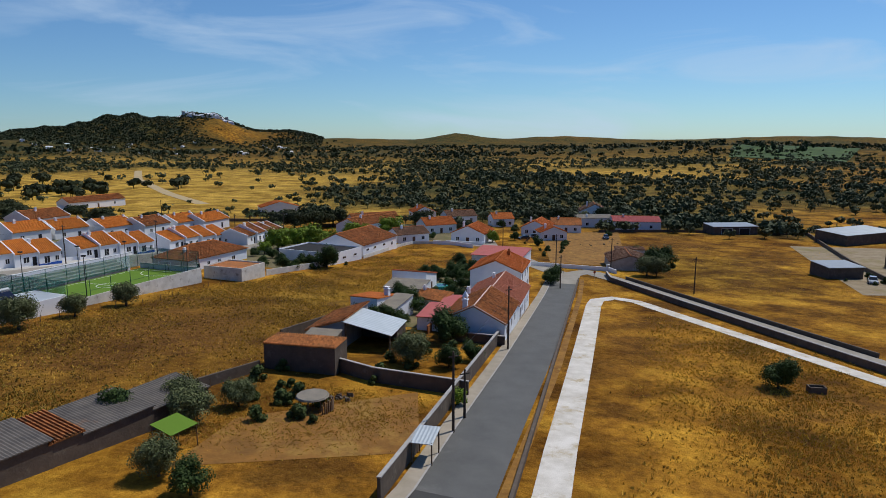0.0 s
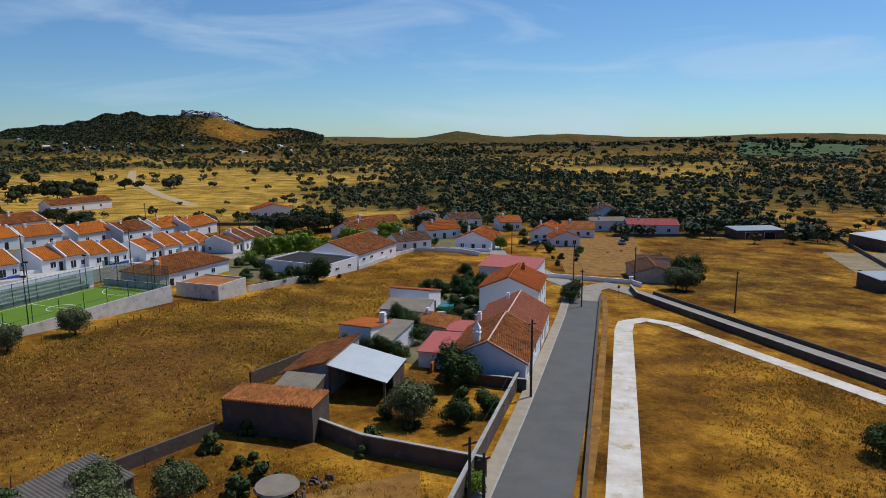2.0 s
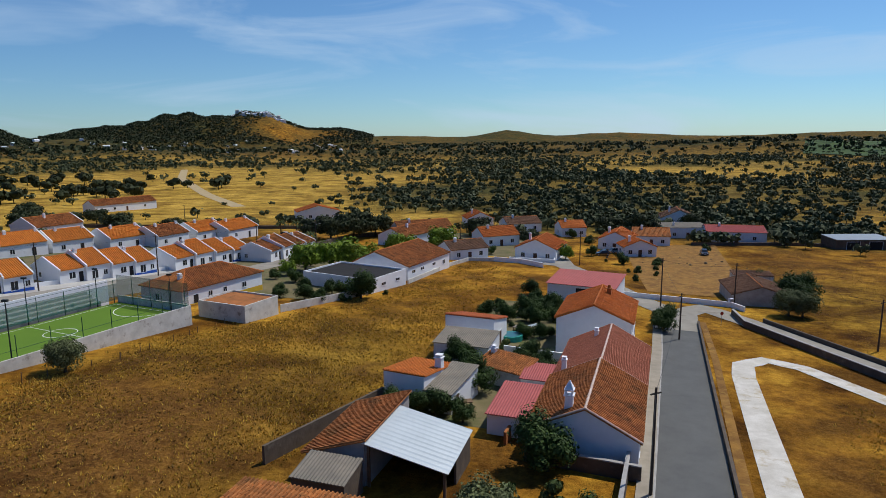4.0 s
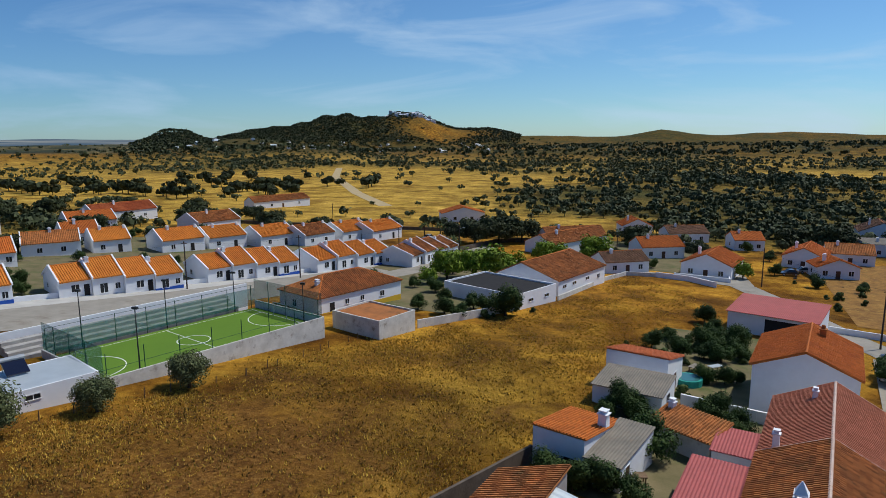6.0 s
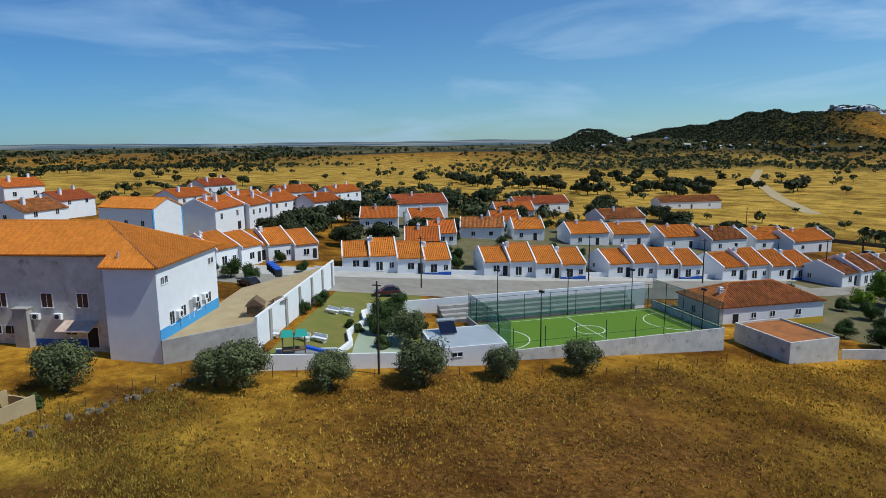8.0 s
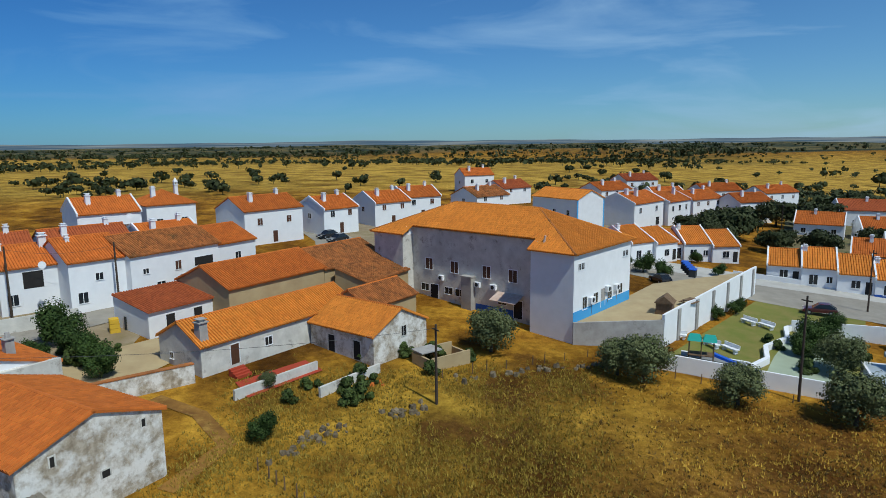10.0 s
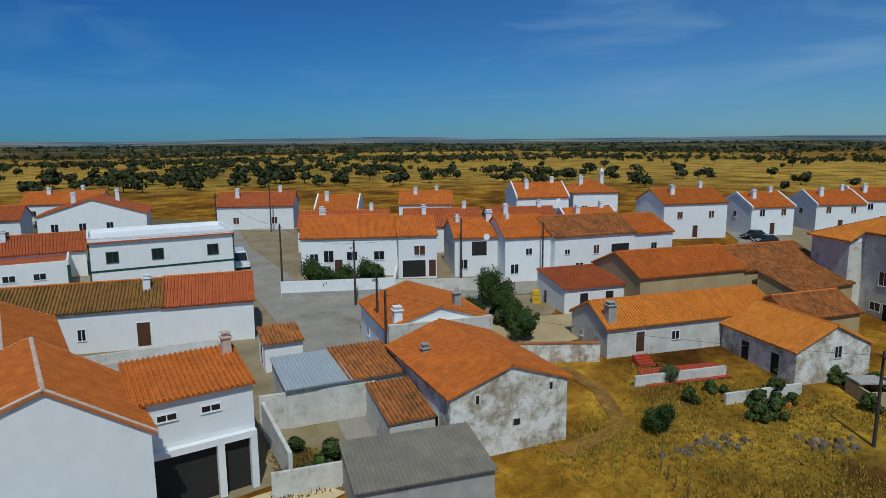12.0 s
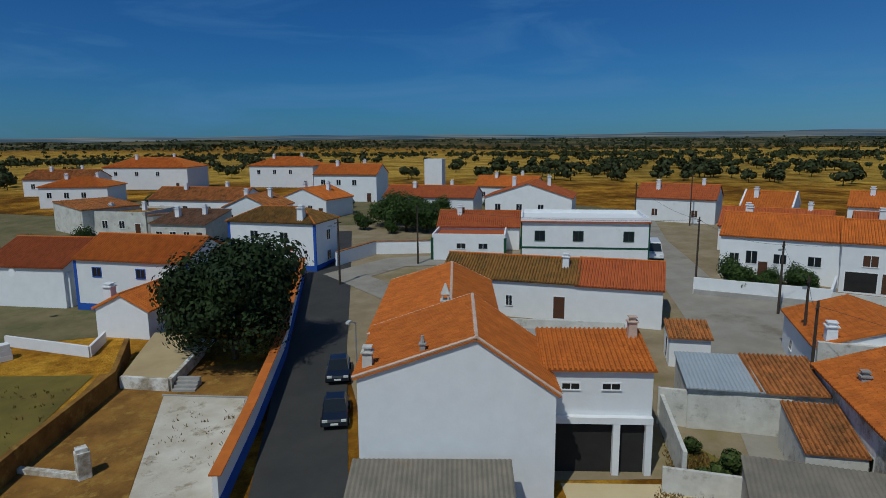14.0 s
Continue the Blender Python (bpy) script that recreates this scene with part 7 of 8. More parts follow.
st = thing("garden_steps", pose(-2.4, -4.0, gz(-2.4, -4.0), 0, 0, 160), "short flight of grey stone steps", "steps")
for k in range(4):
    part("step", Mesh().box(-0.9, k * 0.35, -0.2, 0.9, k * 0.35 + 0.36, 0.2 * (k + 1)), "concrete", st)
fs = thing("farmhouse_steps", pose(-62.2, 29.4, gz(-62.2, 29.4), 0, 0, 143), "short red-painted steps at the farmhouse door", "steps")
for k in range(4):
    part("step", Mesh().box(0, -1.3 + k * 0.3, -0.2, 1.6, -1.0 + k * 0.3, 0.16 * (k + 1)), "redpaint", fs)
po = thing("brick_pen", pose(-65.0, 47.5, gz(-66, 49), 0, 0, 125), "low roofless block pen beside the meadow", "pen")
part("wall", Mesh().box(0, 0, -0.5, 5.0, 0.2, 1.3), "sand", po)
part("wall", Mesh().box(0, 0.2, -0.5, 0.2, 3.0, 1.3), "sand", po)
part("wall", Mesh().box(4.8, 0.2, -0.5, 5.0, 3.0, 1.0), "sand", po)
part("wall", Mesh().box(0.2, 2.8, -0.5, 4.8, 3.0, 1.5), "sand", po)
part("roof_slab", Mesh().box(0, 1.2, 1.5, 2.4, 3.1, 1.62), "concrete", po)
tr = thing("stone_trough", pose(41.0, 67.0, gz(41, 67), 0, 0, -10), "grey stone water trough in the dry field", "trough")
part("basin", Mesh().box(-0.9, -0.5, 0, 0.9, -0.35, 0.75).box(-0.9, 0.35, 0, 0.9, 0.5, 0.75).box(-0.9, -0.35, 0, -0.75, 0.35, 0.75).box(0.75, -0.35, 0, 0.9, 0.35, 0.75).box(-0.75, -0.35, 0, 0.75, 0.35, 0.2), "darkwall", tr)
# round garden pool and clutter behind the houses
pool = thing("garden_pool", pose(-0.6, 124.5, gz(-0.6, 124.5)), "round teal garden pool", "pool")
part("pool_wall", Mesh().tube((0, 0, -0.2), (0, 0, 0.85), 1.6, 1.6, 20), "teal", pool)
part("water", Mesh().tube((0, 0, 0.85), (0, 0, 0.87), 1.35, 1.35, 20), "poolwater", pool)
for x, y, hd, mat, lab in ((-2.5, 131, 20, "white", "white garden table among clutter"), (0.5, 130, 60, "sheet", "grey garden table among clutter"), (2.0, 127, 10, "wood", "wooden garden table among clutter"), (-4.5, 133.5, 30, "metal", "metal garden bench among clutter"),
                           (-6.2, 97.0, 15, "wood", "wooden garden table among bushes"), (-1.2, 97.5, -15, "white", "white garden table among bushes"), (3.0, 131, 40, "metal", "pale metal garden table")):
    ob = thing("garden_table", pose(x, y, gz(x, y), 0, 0, hd), lab, "table", "garden tables")
    part("tabletop", Mesh().box(-0.9, -0.45, 0.68, 0.9, 0.45, 0.75), mat, ob)
    for sx in (-0.75, 0.75):
        part("leg", Mesh().box(sx - 0.05, -0.35, 0, sx + 0.05, -0.25, 0.68).box(sx - 0.05, 0.25, 0, sx + 0.05, 0.35, 0.68), "wood", ob)
for x, y, mat, lab in ((-72.4, 14.6, "yellow", "yellow crate stack in the courtyard"), (-73.6, 15.6, "iron", "dark crate stack in the courtyard"), (13, -16.5, "white", "white sheeted pile in the yard")):
    ob = thing("crate_stack", pose(x, y, gz(x, y), 0, 0, 30), lab, "crates")
    for k in range(3):
        part("crate", Mesh().box(-0.6 + 0.05 * k, -0.5, k * 0.5, 0.6, 0.5 - 0.04 * k, k * 0.5 + 0.46, 0.05), mat, ob)
cn = thing("shade_canopy", pose(-21.3, 47.9, gz(-21.3, 47.9), 0, 0, 62), "bright green tarpaulin canopy over the yard", "canopy")
part("tarpaulin", Mesh().hexa([(-1.3, -1.2, 1.8), (1.3, -1.2, 1.8), (1.3, 1.2, 2.2), (-1.3, 1.2, 2.2)], [(-1.3, -1.2, 1.83), (1.3, -1.2, 1.83), (1.3, 1.2, 2.23), (-1.3, 1.2, 2.23)]), "turf", cn)
for x in (-1.2, 1.2):
    for y in (-1.1, 1.1):
        part("post", Mesh().tube((x, y, -0.2), (x, y, 1.85 + 0.15 * y), 0.04), "wood", cn)

# signs and small fittings
sg = thing("road_sign", pose(33.2, 138.0, gz(33.2, 138), 0, 0, 15), "round road sign on a thin steel post", "sign")
part("post", Mesh().tube((0, 0, -0.3), (0, 0, 2.4), 0.03), "steel", sg)
part("disc", Mesh().tube((0, -0.03, 2.1), (0, -0.05, 2.1), 0.3, 0.3, 16), "redpaint", sg)
mt = thing("meter_box", pose(40.0, 153.0, gz(40, 153), 0, 0, 20), "white meter cabinet beside the pole", "cabinet")
part("cabinet_body", Mesh().box(-0.4, -0.25, -0.2, 0.4, 0.25, 1.6, 0.03), "white", mt)
part("cabinet_door", Mesh().box(-0.33, -0.275, 0.3, 0.33, -0.25, 1.45), "steel", mt)
c_, s_ = math.cos(radians(145)), math.sin(radians(145))
for u, z in ((9.0, 3.2),):
    x, y = -6.7 + c_ * u + s_ * 0.06, -42.4 + s_ * u - c_ * 0.06
    bd = thing("sale_board", pose(x, y, gz(-13, -42) + z - 0.9, 0, 0, 145), "white board with two rows of red bars on the wall", "sign")
    part("board", Mesh().box(-0.6, -0.03, 0, 0.6, 0, 0.9), "white", bd)
    part("bars", Mesh().box(-0.5, -0.04, 0.55, 0.5, -0.03, 0.8).box(-0.5, -0.04, 0.12, 0.5, -0.03, 0.42), "redpaint", bd)
for x, y, z, hd in ((-33.5, -10.4, 2.4, 143), (-75.9, 5.6, 6.0, 138), (14, -26.0, 5.6, 148), (-106, 1.5, 7.0, 132)):
    ds = thing("satellite_dish", pose(x, y, gz(x, y) + z, 0, 0, hd), "small pale satellite dish fixed to a wall", "dish", "satellite dishes")
    part("dish", Mesh().hexa([(0.42 * math.cos(a), -0.35 + 0.06 * math.sin(a), 0.42 * math.sin(a)) for a in [k * 0.628 for k in range(10)]], [(0.15 * math.cos(a), -0.22, 0.15 * math.sin(a)) for a in [k * 0.628 for k in range(10)]]), "white", ds)
    part("bracket", Mesh().tube((0, -0.22, 0), (0, 0.12, 0), 0.03), "steel", ds)
# corrugated lean-to roof below the tall gable
house("low lean-to with grey corrugated roof under the gable", (-10.9, 18.8), 160, 8.4, 3.6, 2.6, 0.7, "m", "sheet", "concrete", name="lean_to", category="shed", over=0.2)


# ---- trees ----
rng = np.random.default_rng(7)


def leaf_mesh(name, n, radii, centre, size, lobes=7, seed=1, low=-0.8):
    """A crown of small leaf clumps on several overlapping lobes, with gaps between them."""
    r = np.random.default_rng(seed)
    ang, el, out = r.uniform(0, 2 * np.pi, lobes), r.uniform(-0.75, 1.0, lobes), r.uniform(0.25, 0.8, lobes)
    lc = np.stack([np.cos(ang) * out, np.sin(ang) * out, el * 0.62 * (1.1 - 0.4 * out)], 1)
    lr = r.uniform(0.24, 0.5, lobes)
    k = r.integers(0, lobes, n)
    d = r.normal(size=(n, 3))
    d /= np.linalg.norm(d, axis=1)[:, None]
    p = lc[k] + d * (lr[k] * r.uniform(0.55, 1.15, n))[:, None]
    p[:, 2] = np.maximum(p[:, 2], low + r.uniform(0, 0.15, n))
    p = p * np.array(radii) + np.array(centre)
    a = r.normal(size=(n, 3))
    a /= np.linalg.norm(a, axis=1)[:, None]
    b = np.cross(a, d + 0.35 * r.normal(size=(n, 3)))
    b /= np.linalg.norm(b, axis=1)[:, None] + 1e-9
    a = np.cross(b, d)
    a /= np.linalg.norm(a, axis=1)[:, None] + 1e-9
    s = (size * r.uniform(0.6, 1.4, n))[:, None]
    a, b = a * s, b * s * 0.7
    v = np.stack([p - a, p + b * 0.9 + d * s * 0.25, p + a, p - b * 0.9 - d * s * 0.1], 1).reshape(-1, 3)
    me = bpy.data.meshes.new(name)
    me.from_pydata(v.tolist(), [], np.arange(4 * n).reshape(-1, 4).tolist())
    return me


def trunk_mesh(h, r, spread, seed):
    g = random.Random(seed)
    me = Mesh()
    me.tube((0, 0, -0.3), (0.05, 0.03, h), r, r * 0.7, 8)
    for k in range(5):
        a = k * 1.26 + g.uniform(-0.3, 0.3)
        me.tube((0.05, 0.03, h * g.uniform(0.75, 1.0)), (spread * math.cos(a), spread * math.sin(a), h + spread * g.uniform(0.5, 1.0)), r * 0.5, r * 0.15, 6)
    return me


KINDS = {}


def tree_kind(key, name, label, mat, n, radii, height, size, trunk, lobes, seed):
    ob = thing(name, pose(0, 0, 0), label, "tree" if trunk else "shrub", key)
    cz = trunk + radii[2] * 0.75
    part("crown", leaf_mesh("crown", n, radii, (0, 0, cz), size, lobes, seed), mat, ob)
    if trunk:
        part("trunk", trunk_mesh(trunk + 0.3, 0.07 + radii[0] * 0.05, radii[0] * 0.5, seed), "bark", ob)
    KINDS[key] = [ob, False]


tree_kind("olive trees", "olive_tree", "grey-green olive tree with a short trunk in dry grass", "olive", 9000, (2.1, 2.1, 2.1), 4, 0.095, 0.35, 34, 3)
tree_kind("broad oaks", "holm_oak", "dark green spreading holm oak", "oak", 3200, (3.6, 3.6, 2.2), 5, 0.27, 1.2, 28, 5)
tree_kind("garden trees", "fruit_tree", "dark green bushy fruit tree", "citrus", 6500, (1.7, 1.7, 1.7), 3, 0.095, 0.3, 30, 8)
tree_kind("bright trees", "leafy_tree", "bright green leafy street tree", "bright", 3000, (2.6, 2.6, 2.2), 5, 0.21, 0.8, 28, 9)
tree_kind("shrubs", "shrub", "untidy green garden shrub", "shrub", 900, (1.1, 1.1, 0.9), 1.5, 0.14, 0.0, 6, 12)
tree_kind("great tree", "great_tree", "large dense dark tree shading the yard", "greatleaf", 42000, (5.7, 5.7, 5.3), 9, 0.19, 1.6, 46, 15)


def plant(key, x, y, s=1.0, sz=None, turn=None):
    src = KINDS[key]
    m = pose(x, y, gz(x, y), 0, 0, rng.uniform(0, 360) if turn is None else turn) @ Matrix.Diagonal((s, s, sz or s, 1))
    if not src[1]:
        src[0].matrix_world = m
        src[1] = True
        return src[0]
    first = src[0]
    keep = first.scale.copy()
    ob = copy_thing(first, m @ Matrix.Diagonal((1 / keep.x, 1 / keep.y, 1 / keep.z, 1)))
    return ob


plant("great tree", -6.4, -9.3)
for x, y, s in ((-65.0, 68.0, 1.25), (-60.6, 75.2, 1.05), (-57.3, 83.8, 1.3), (-54.6, 92.4, 0.95), (-51.4, 101.2, 1.05), (-71.5, 54.0, 1.25), (-66.5, 66.0, 1.0), (-22.0, 52.6, 0.95), (-19.3, 57.5, 0.75), (-20.5, 43.0, 0.8),
                (-3.8, 73.3, 1.1), (-24, 56.0, 0.9), (-69.0, 89.9, 1.2), (-60, 33.5, 0.4), (47.6, 147.0, 1.3), (49.6, 146.4, 1.25)):
    plant("olive trees", x, y, s)
for x, y, s in ((-27.4, 149.0, 1.7), (1.1, 84.0, 1.45), (37.4, 68.2, 1.25), (-50.9, 35.2, 0.75), (-68.2, 11.6, 1.35), (-65.0, 14.8, 1.0), (-63, 17.3, 1.0), (-60.5, 19.0, 0.9), (-60.0, -8.0, 1.4), (-62.9, -6.6, 0.95), (-65.0, -4.4, 1.3),
                (3.8, 75.6, 0.9), (0.7, 72.4, 0.9), (-28.6, 52.4, 1.1), (-17.2, 40.4, 0.8), (-8.7, 94.6, 1.0), (-12.4, 94.6, 0.9), (-5.1, 101.7, 1.3), (-7.2, 113.0, 1.1), (0.9, 113.0, 1.1), (2.9, 110.0, 0.9), (6.3, 143.0, 1.2),
                (-4.5, 139.0, 0.9), (-1.0, 136, 1.1), (2.5, 141, 1.2), (4.5, 148.5, 1.0), (23.6, 136.4, 1.3), (22.8, 133.0, 1.2), (54.0, 158.5, 1.7), (56.5, 161.0, 1.6), (51.8, 160.5, 1.3), (53.0, 170.0, 1.4), (4.0, 158, 1.0), (-34, 144, 0.9), (-37, 146, 1.0), (-31, 150.5, 1.0), (-42, 147, 0.9),
                (-77, 92, 1.1), (-74, 89, 0.9), (-81, 96, 1.0), (-84, 99, 0.7), (-90.0, 89, 0.8), (-87, 85, 0.7), (-113, 84, 1.1), (-116, 81.5, 1.0), (-110, 86.5, 0.9), (-63, 12, 0.8), (-33.5, -64.0, 1.9), (-35.5, -57.6, 2.0), (-38.5, -55.1, 1.8), (-43.1, -62.3, 1.7), (-39.1, -60.8, 1.6), (-29, -62, 1.0), (-43, -52, 1.2), (14, -55, 1.6), (40, -60, 2.4), (45, -70, 2.4), (50, -62, 2.2), (-10, -62, 1.3), (-6, -66, 1.2)):
    plant("garden trees", x, y, s * rng.uniform(0.92, 1.08))
for x, y, s in ((-45.7, 176, 1.5), (-41, 180, 1.5), (-37.5, 183.5, 1.6), (-34, 188, 1.2), (-17.1, 212, 1.7), (-30, 208, 1.3), (-26, 211, 1.1), (1.5, 59.5, 0.4), (16, 205, 0.9), (-48, 170, 0.8)):
    plant("bright trees", x, y, s)
for x, y, s in ((-54, 232, 1.6), (-48, 238, 1.7), (-42, 244, 1.5), (-60, 236, 1.3), (-172, 150, 1.5), (-178, 142, 1.5), (-150, 150, 1.1), (-146, 160, 1.0), (-140, 168, 1.0), (-138, 130, 1.1), (-146, 112, 1.5), (-152, 118, 1.5), (-140, 108, 1.2), (-138, 120, 1.1), (-160, 195, 1.4),
                (-155, 232, 1.3), (-120, 228, 1.2), (-128, 240, 1.3), (-110, 240, 1.1), (-165, 250, 1.4), (-150, 262, 1.3), (-180, 265, 1.3), (-190, 280, 1.3), (-205, 255, 1.5), (-215, 230, 1.5), (-210, 205, 1.6), (-204, 185, 1.5), (-224, 195, 1.5), (8, 232, 1.0), (-2, 240, 1.2), (48, 262, 1.5), (70, 275, 1.5), (38, 268, 1.2), (-8, 252, 1.3), (24, 262, 1.0)):
    plant("broad oaks", x, y, s * rng.uniform(0.9, 1.1))
for k in range(120):
    spots = ((-13, 58, 6, 4), (-4, 72, 7, 5), (-2, 108, 5, 12), (2, 140, 6, 8), (-30, 150, 6, 5), (-76, 91, 6, 5), (54, 160, 3, 8), (-69, 48, 5, 6), (-63, 16, 6, 4), (100, 150, 4, 18), (-58, 40, 4, 4), (-33, 19, 3, 3), (-18, 62, 3, 6), (33, 190, 8, 14))
    cx, cy, sx, sy = spots[k % len(spots)]
    plant("shrubs", cx + rng.normal() * sx * 0.6, cy + rng.normal() * sy * 0.6, rng.uniform(0.45, 1.15))


gr = np.random.default_rng(77)
for (x0, y0, x1, y1), n_, key in (((-12, 93, 3, 116), 16, "garden trees"), ((-4, 124, 8, 150), 16, "garden trees"), ((-12, 93, 3, 116), 8, "bright trees"), ((-175, 120, -105, 215), 34, "garden trees"), ((-60, 150, -32, 200), 14, "garden trees"), ((-30, 205, 12, 262), 16, "garden trees"),
                                  ((20, 195, 62, 262), 12, "garden trees"), ((-170, 40, -110, 100), 10, "garden trees"), ((-70, -120, 40, -50), 18, "garden trees"), ((-190, 100, -130, 200), 8, "broad oaks"), ((-4, 124, 8, 150), 14, "shrubs"), ((-12, 93, 3, 116), 14, "shrubs")):
    placed = 0
    while placed < n_:
        x, y = gr.uniform(x0, x1), gr.uniform(y0, y1)
        # keep clear of walls and roofs
        placed += 1
        if built_over(x, y):
            continue
        plant(key, x, y, gr.uniform(0.55, 1.05) * (0.45 if key == "bright trees" else 1.0))


def palm(x, y, h):
    ob = thing("palm_tree", pose(x, y, gz(x, y)), "tall palm with drooping green fronds", "palm", "palms")
    part("trunk", Mesh().tube((0, 0, -0.3), (0, 0, h), 0.25, 0.18), "bark", ob)
    me = Mesh()
    for k in range(34):
        a, up = rng.uniform(0, 6.28), rng.uniform(-0.2, 1.0)
        d = Vector((math.cos(a), math.sin(a), 0))
        s = Vector((-d.y, d.x, 0)) * 0.22
        p0 = Vector((0, 0, h))
        p1 = p0 + d * 1.2 + Vector((0, 0, up * 1.1))
        p2 = p0 + d * 2.3 + Vector((0, 0, up * 1.1 - 0.9))
        me.quad(p0 - s * 0.3, p0 + s * 0.3, p1 + s, p1 - s)
        me.quad(p1 - s, p1 + s, p2 + s * 0.2, p2 - s * 0.2)
    part("fronds", me, "shrub", ob)


for x, y, h in ((-72, 238, 4.5), (-68, 242, 4.0), (-64, 236, 4.5), (-55, 213, 4.0)):
    palm(x, y, h)


# ---- woods, groves and lone oaks of the land beyond ----
def far_trees(name, label, pts, scale, mat, seed, leaves=40, trunks=True, flat=0.72):
    r = np.random.default_rng(seed)
    n = len(pts)
    pts = np.asarray(pts)
    zs = ground_z(pts[:, 0], pts[:, 1])
    rad = np.asarray(scale)
    k = np.repeat(np.arange(n), leaves)
    N = n * leaves
    d = r.normal(size=(N, 3))
    d /= np.linalg.norm(d, axis=1)[:, None]
    lobes = 5
    la = r.uniform(0, 6.28, (n, lobes))
    lj = r.integers(0, lobes, N)
    off = np.stack([np.cos(la[k, lj]) * 0.45, np.sin(la[k, lj]) * 0.45, r.uniform(-0.1, 0.35, (n, lobes))[k, lj]], 1)
    p = off + d * r.uniform(0.34, 0.58, N)[:, None]
    p[:, 2] = np.maximum(p[:, 2] * flat, -0.30)
    c = np.stack([pts[:, 0], pts[:, 1], zs + rad * 0.75], 1)
    P = c[k] + p * rad[k][:, None]
    a = r.normal(size=(N, 3))
    a = np.cross(a, d)
    a /= np.linalg.norm(a, axis=1)[:, None] + 1e-9
    b = np.cross(d, a)
    s = (rad[k] * r.uniform(0.24, 0.42, N) * (1.0 if leaves < 40 else 0.80))[:, None]
    v = np.stack([P - a * s, P - b * s * 0.8, P + a * s, P + b * s * 0.8 + d * s * 0.3], 1).reshape(-1, 3)
    f = np.arange(4 * N).reshape(-1, 4)
    if trunks:
        t = rad[:, None] * 0.06
        base = np.stack([pts[:, 0], pts[:, 1], zs - 0.3], 1)
        top = np.stack([pts[:, 0], pts[:, 1], zs + rad * 0.7], 1)
        tv = []
        for e in ((1, 0, 0), (-0.5, 0.87, 0), (-0.5, -0.87, 0)):
            tv += [base + np.array(e) * t, top + np.array(e) * t * 0.7]
        tv = np.stack(tv, 1).reshape(-1, 3)
        o = len(v)
        i = o + np.arange(n)[:, None] * 6
        tf = np.concatenate([i + np.array([[0, 2, 3, 1]]), i + np.array([[2, 4, 5, 3]]), i + np.array([[4, 0, 1, 5]])])
        v, f = np.concatenate([v, tv]), np.concatenate([f, tf])
    me = bpy.data.meshes.new(name)
    me.vertices.add(len(v))
    me.vertices.foreach_set("co", v.astype(np.float32).ravel())
    me.loops.add(f.size)
    me.loops.foreach_set("vertex_index", f.astype(np.int32).ravel())
    me.polygons.add(len(f))
    me.polygons.foreach_set("loop_start", (np.arange(len(f)) * 4).astype(np.int32))
    me.update(calc_edges=True)
    me.materials.append(M[mat])
    tagged(new(name, me), label, "trees", "", "stuff")


def scatter(n, r0, r1, a0, a1, seed, gain=1.0):
    r = np.random.default_rng(seed)
    rr = np.exp(r.uniform(np.log(r0), np.log(r1), n))
    az = np.radians(r.uniform(a0, a1, n))
    x, y = HUB[0] - rr * np.sin(az), HUB[1] + rr * np.cos(az)
    keep = r.uniform(0, 1, n) < tree_density(x, y) * gain
    return np.stack([x, y], 1)[keep], rr[keep]


near, nr = scatter(5600, 190, 520, -75, 62, 21)
near = np.array([p for p in near if not built_over(p[0], p[1], 2.5)])
far_trees("grove_trees", "olive groves and oaks covering the land behind the village", near, rng.uniform(1.7, 3.5, len(near)), "grove", 31, 46)
mid, mr_ = scatter(13000, 480, 1300, -75, 62, 22)
far_trees("grove_trees", "dark groves spreading over the far land", mid, rng.uniform(2.2, 4.4, len(mid)), "grove", 32, 20)
fars, fr_ = scatter(6500, 1200, 3400, -80, 70, 23)
far_trees("far_woods", "far dark woods on the plain", fars, rng.uniform(5, 11, len(fars)), "oak", 33, 14, False, 0.55)
bk, br_ = scatter(5200, 215, 480, 62, 235, 24, 0.42)
far_trees("pasture_oaks", "scattered holm oaks on golden pasture", bk, rng.uniform(1.9, 3.6, len(bk)), "oak", 34, 60)
bk3, br3 = scatter(12000, 460, 1500, 62, 235, 26, 0.75)
far_trees("pasture_oaks", "holm oaks dotted over the far pasture", bk3, rng.uniform(2.2, 4.4, len(bk3)), "oak", 38, 22)
bk2, br2 = scatter(6500, 1200, 3600, 62, 240, 25, 1.0)
far_trees("far_woods", "far dark oak belts near the horizon", bk2, rng.uniform(5, 11, len(bk2)), "oak", 35, 12, False, 0.5)
# lone oaks in the pasture, in loose groups
gx = []
for cx, cy, n_, s_ in ((-330, 330, 5, 12), (-300, 345, 6, 14), (-262, 345, 6, 12), (-330, 390, 7, 20), (-285, 395, 8, 22), (-250, 410, 7, 16), (-222, 372, 3, 8), (-205, 385, 1, 1), (-380, 340, 4, 14), (-410, 400, 6, 20), (-300, 450, 8, 30), (-240, 460, 6, 24), (-190, 470, 4, 20), (-350, 480, 10, 40)):
    gx += [(cx + rng.normal() * s_, cy + rng.normal() * s_) for _ in range(n_)]
far_trees("pasture_oaks", "lone spreading holm oaks in the golden pasture", gx, rng.uniform(4.0, 6.0, len(gx)), "oak", 36, 90)
hx = np.random.default_rng(5)
ha, hr = hx.uniform(10.5, 43, 16000), hx.uniform(2300, 3350, 16000)
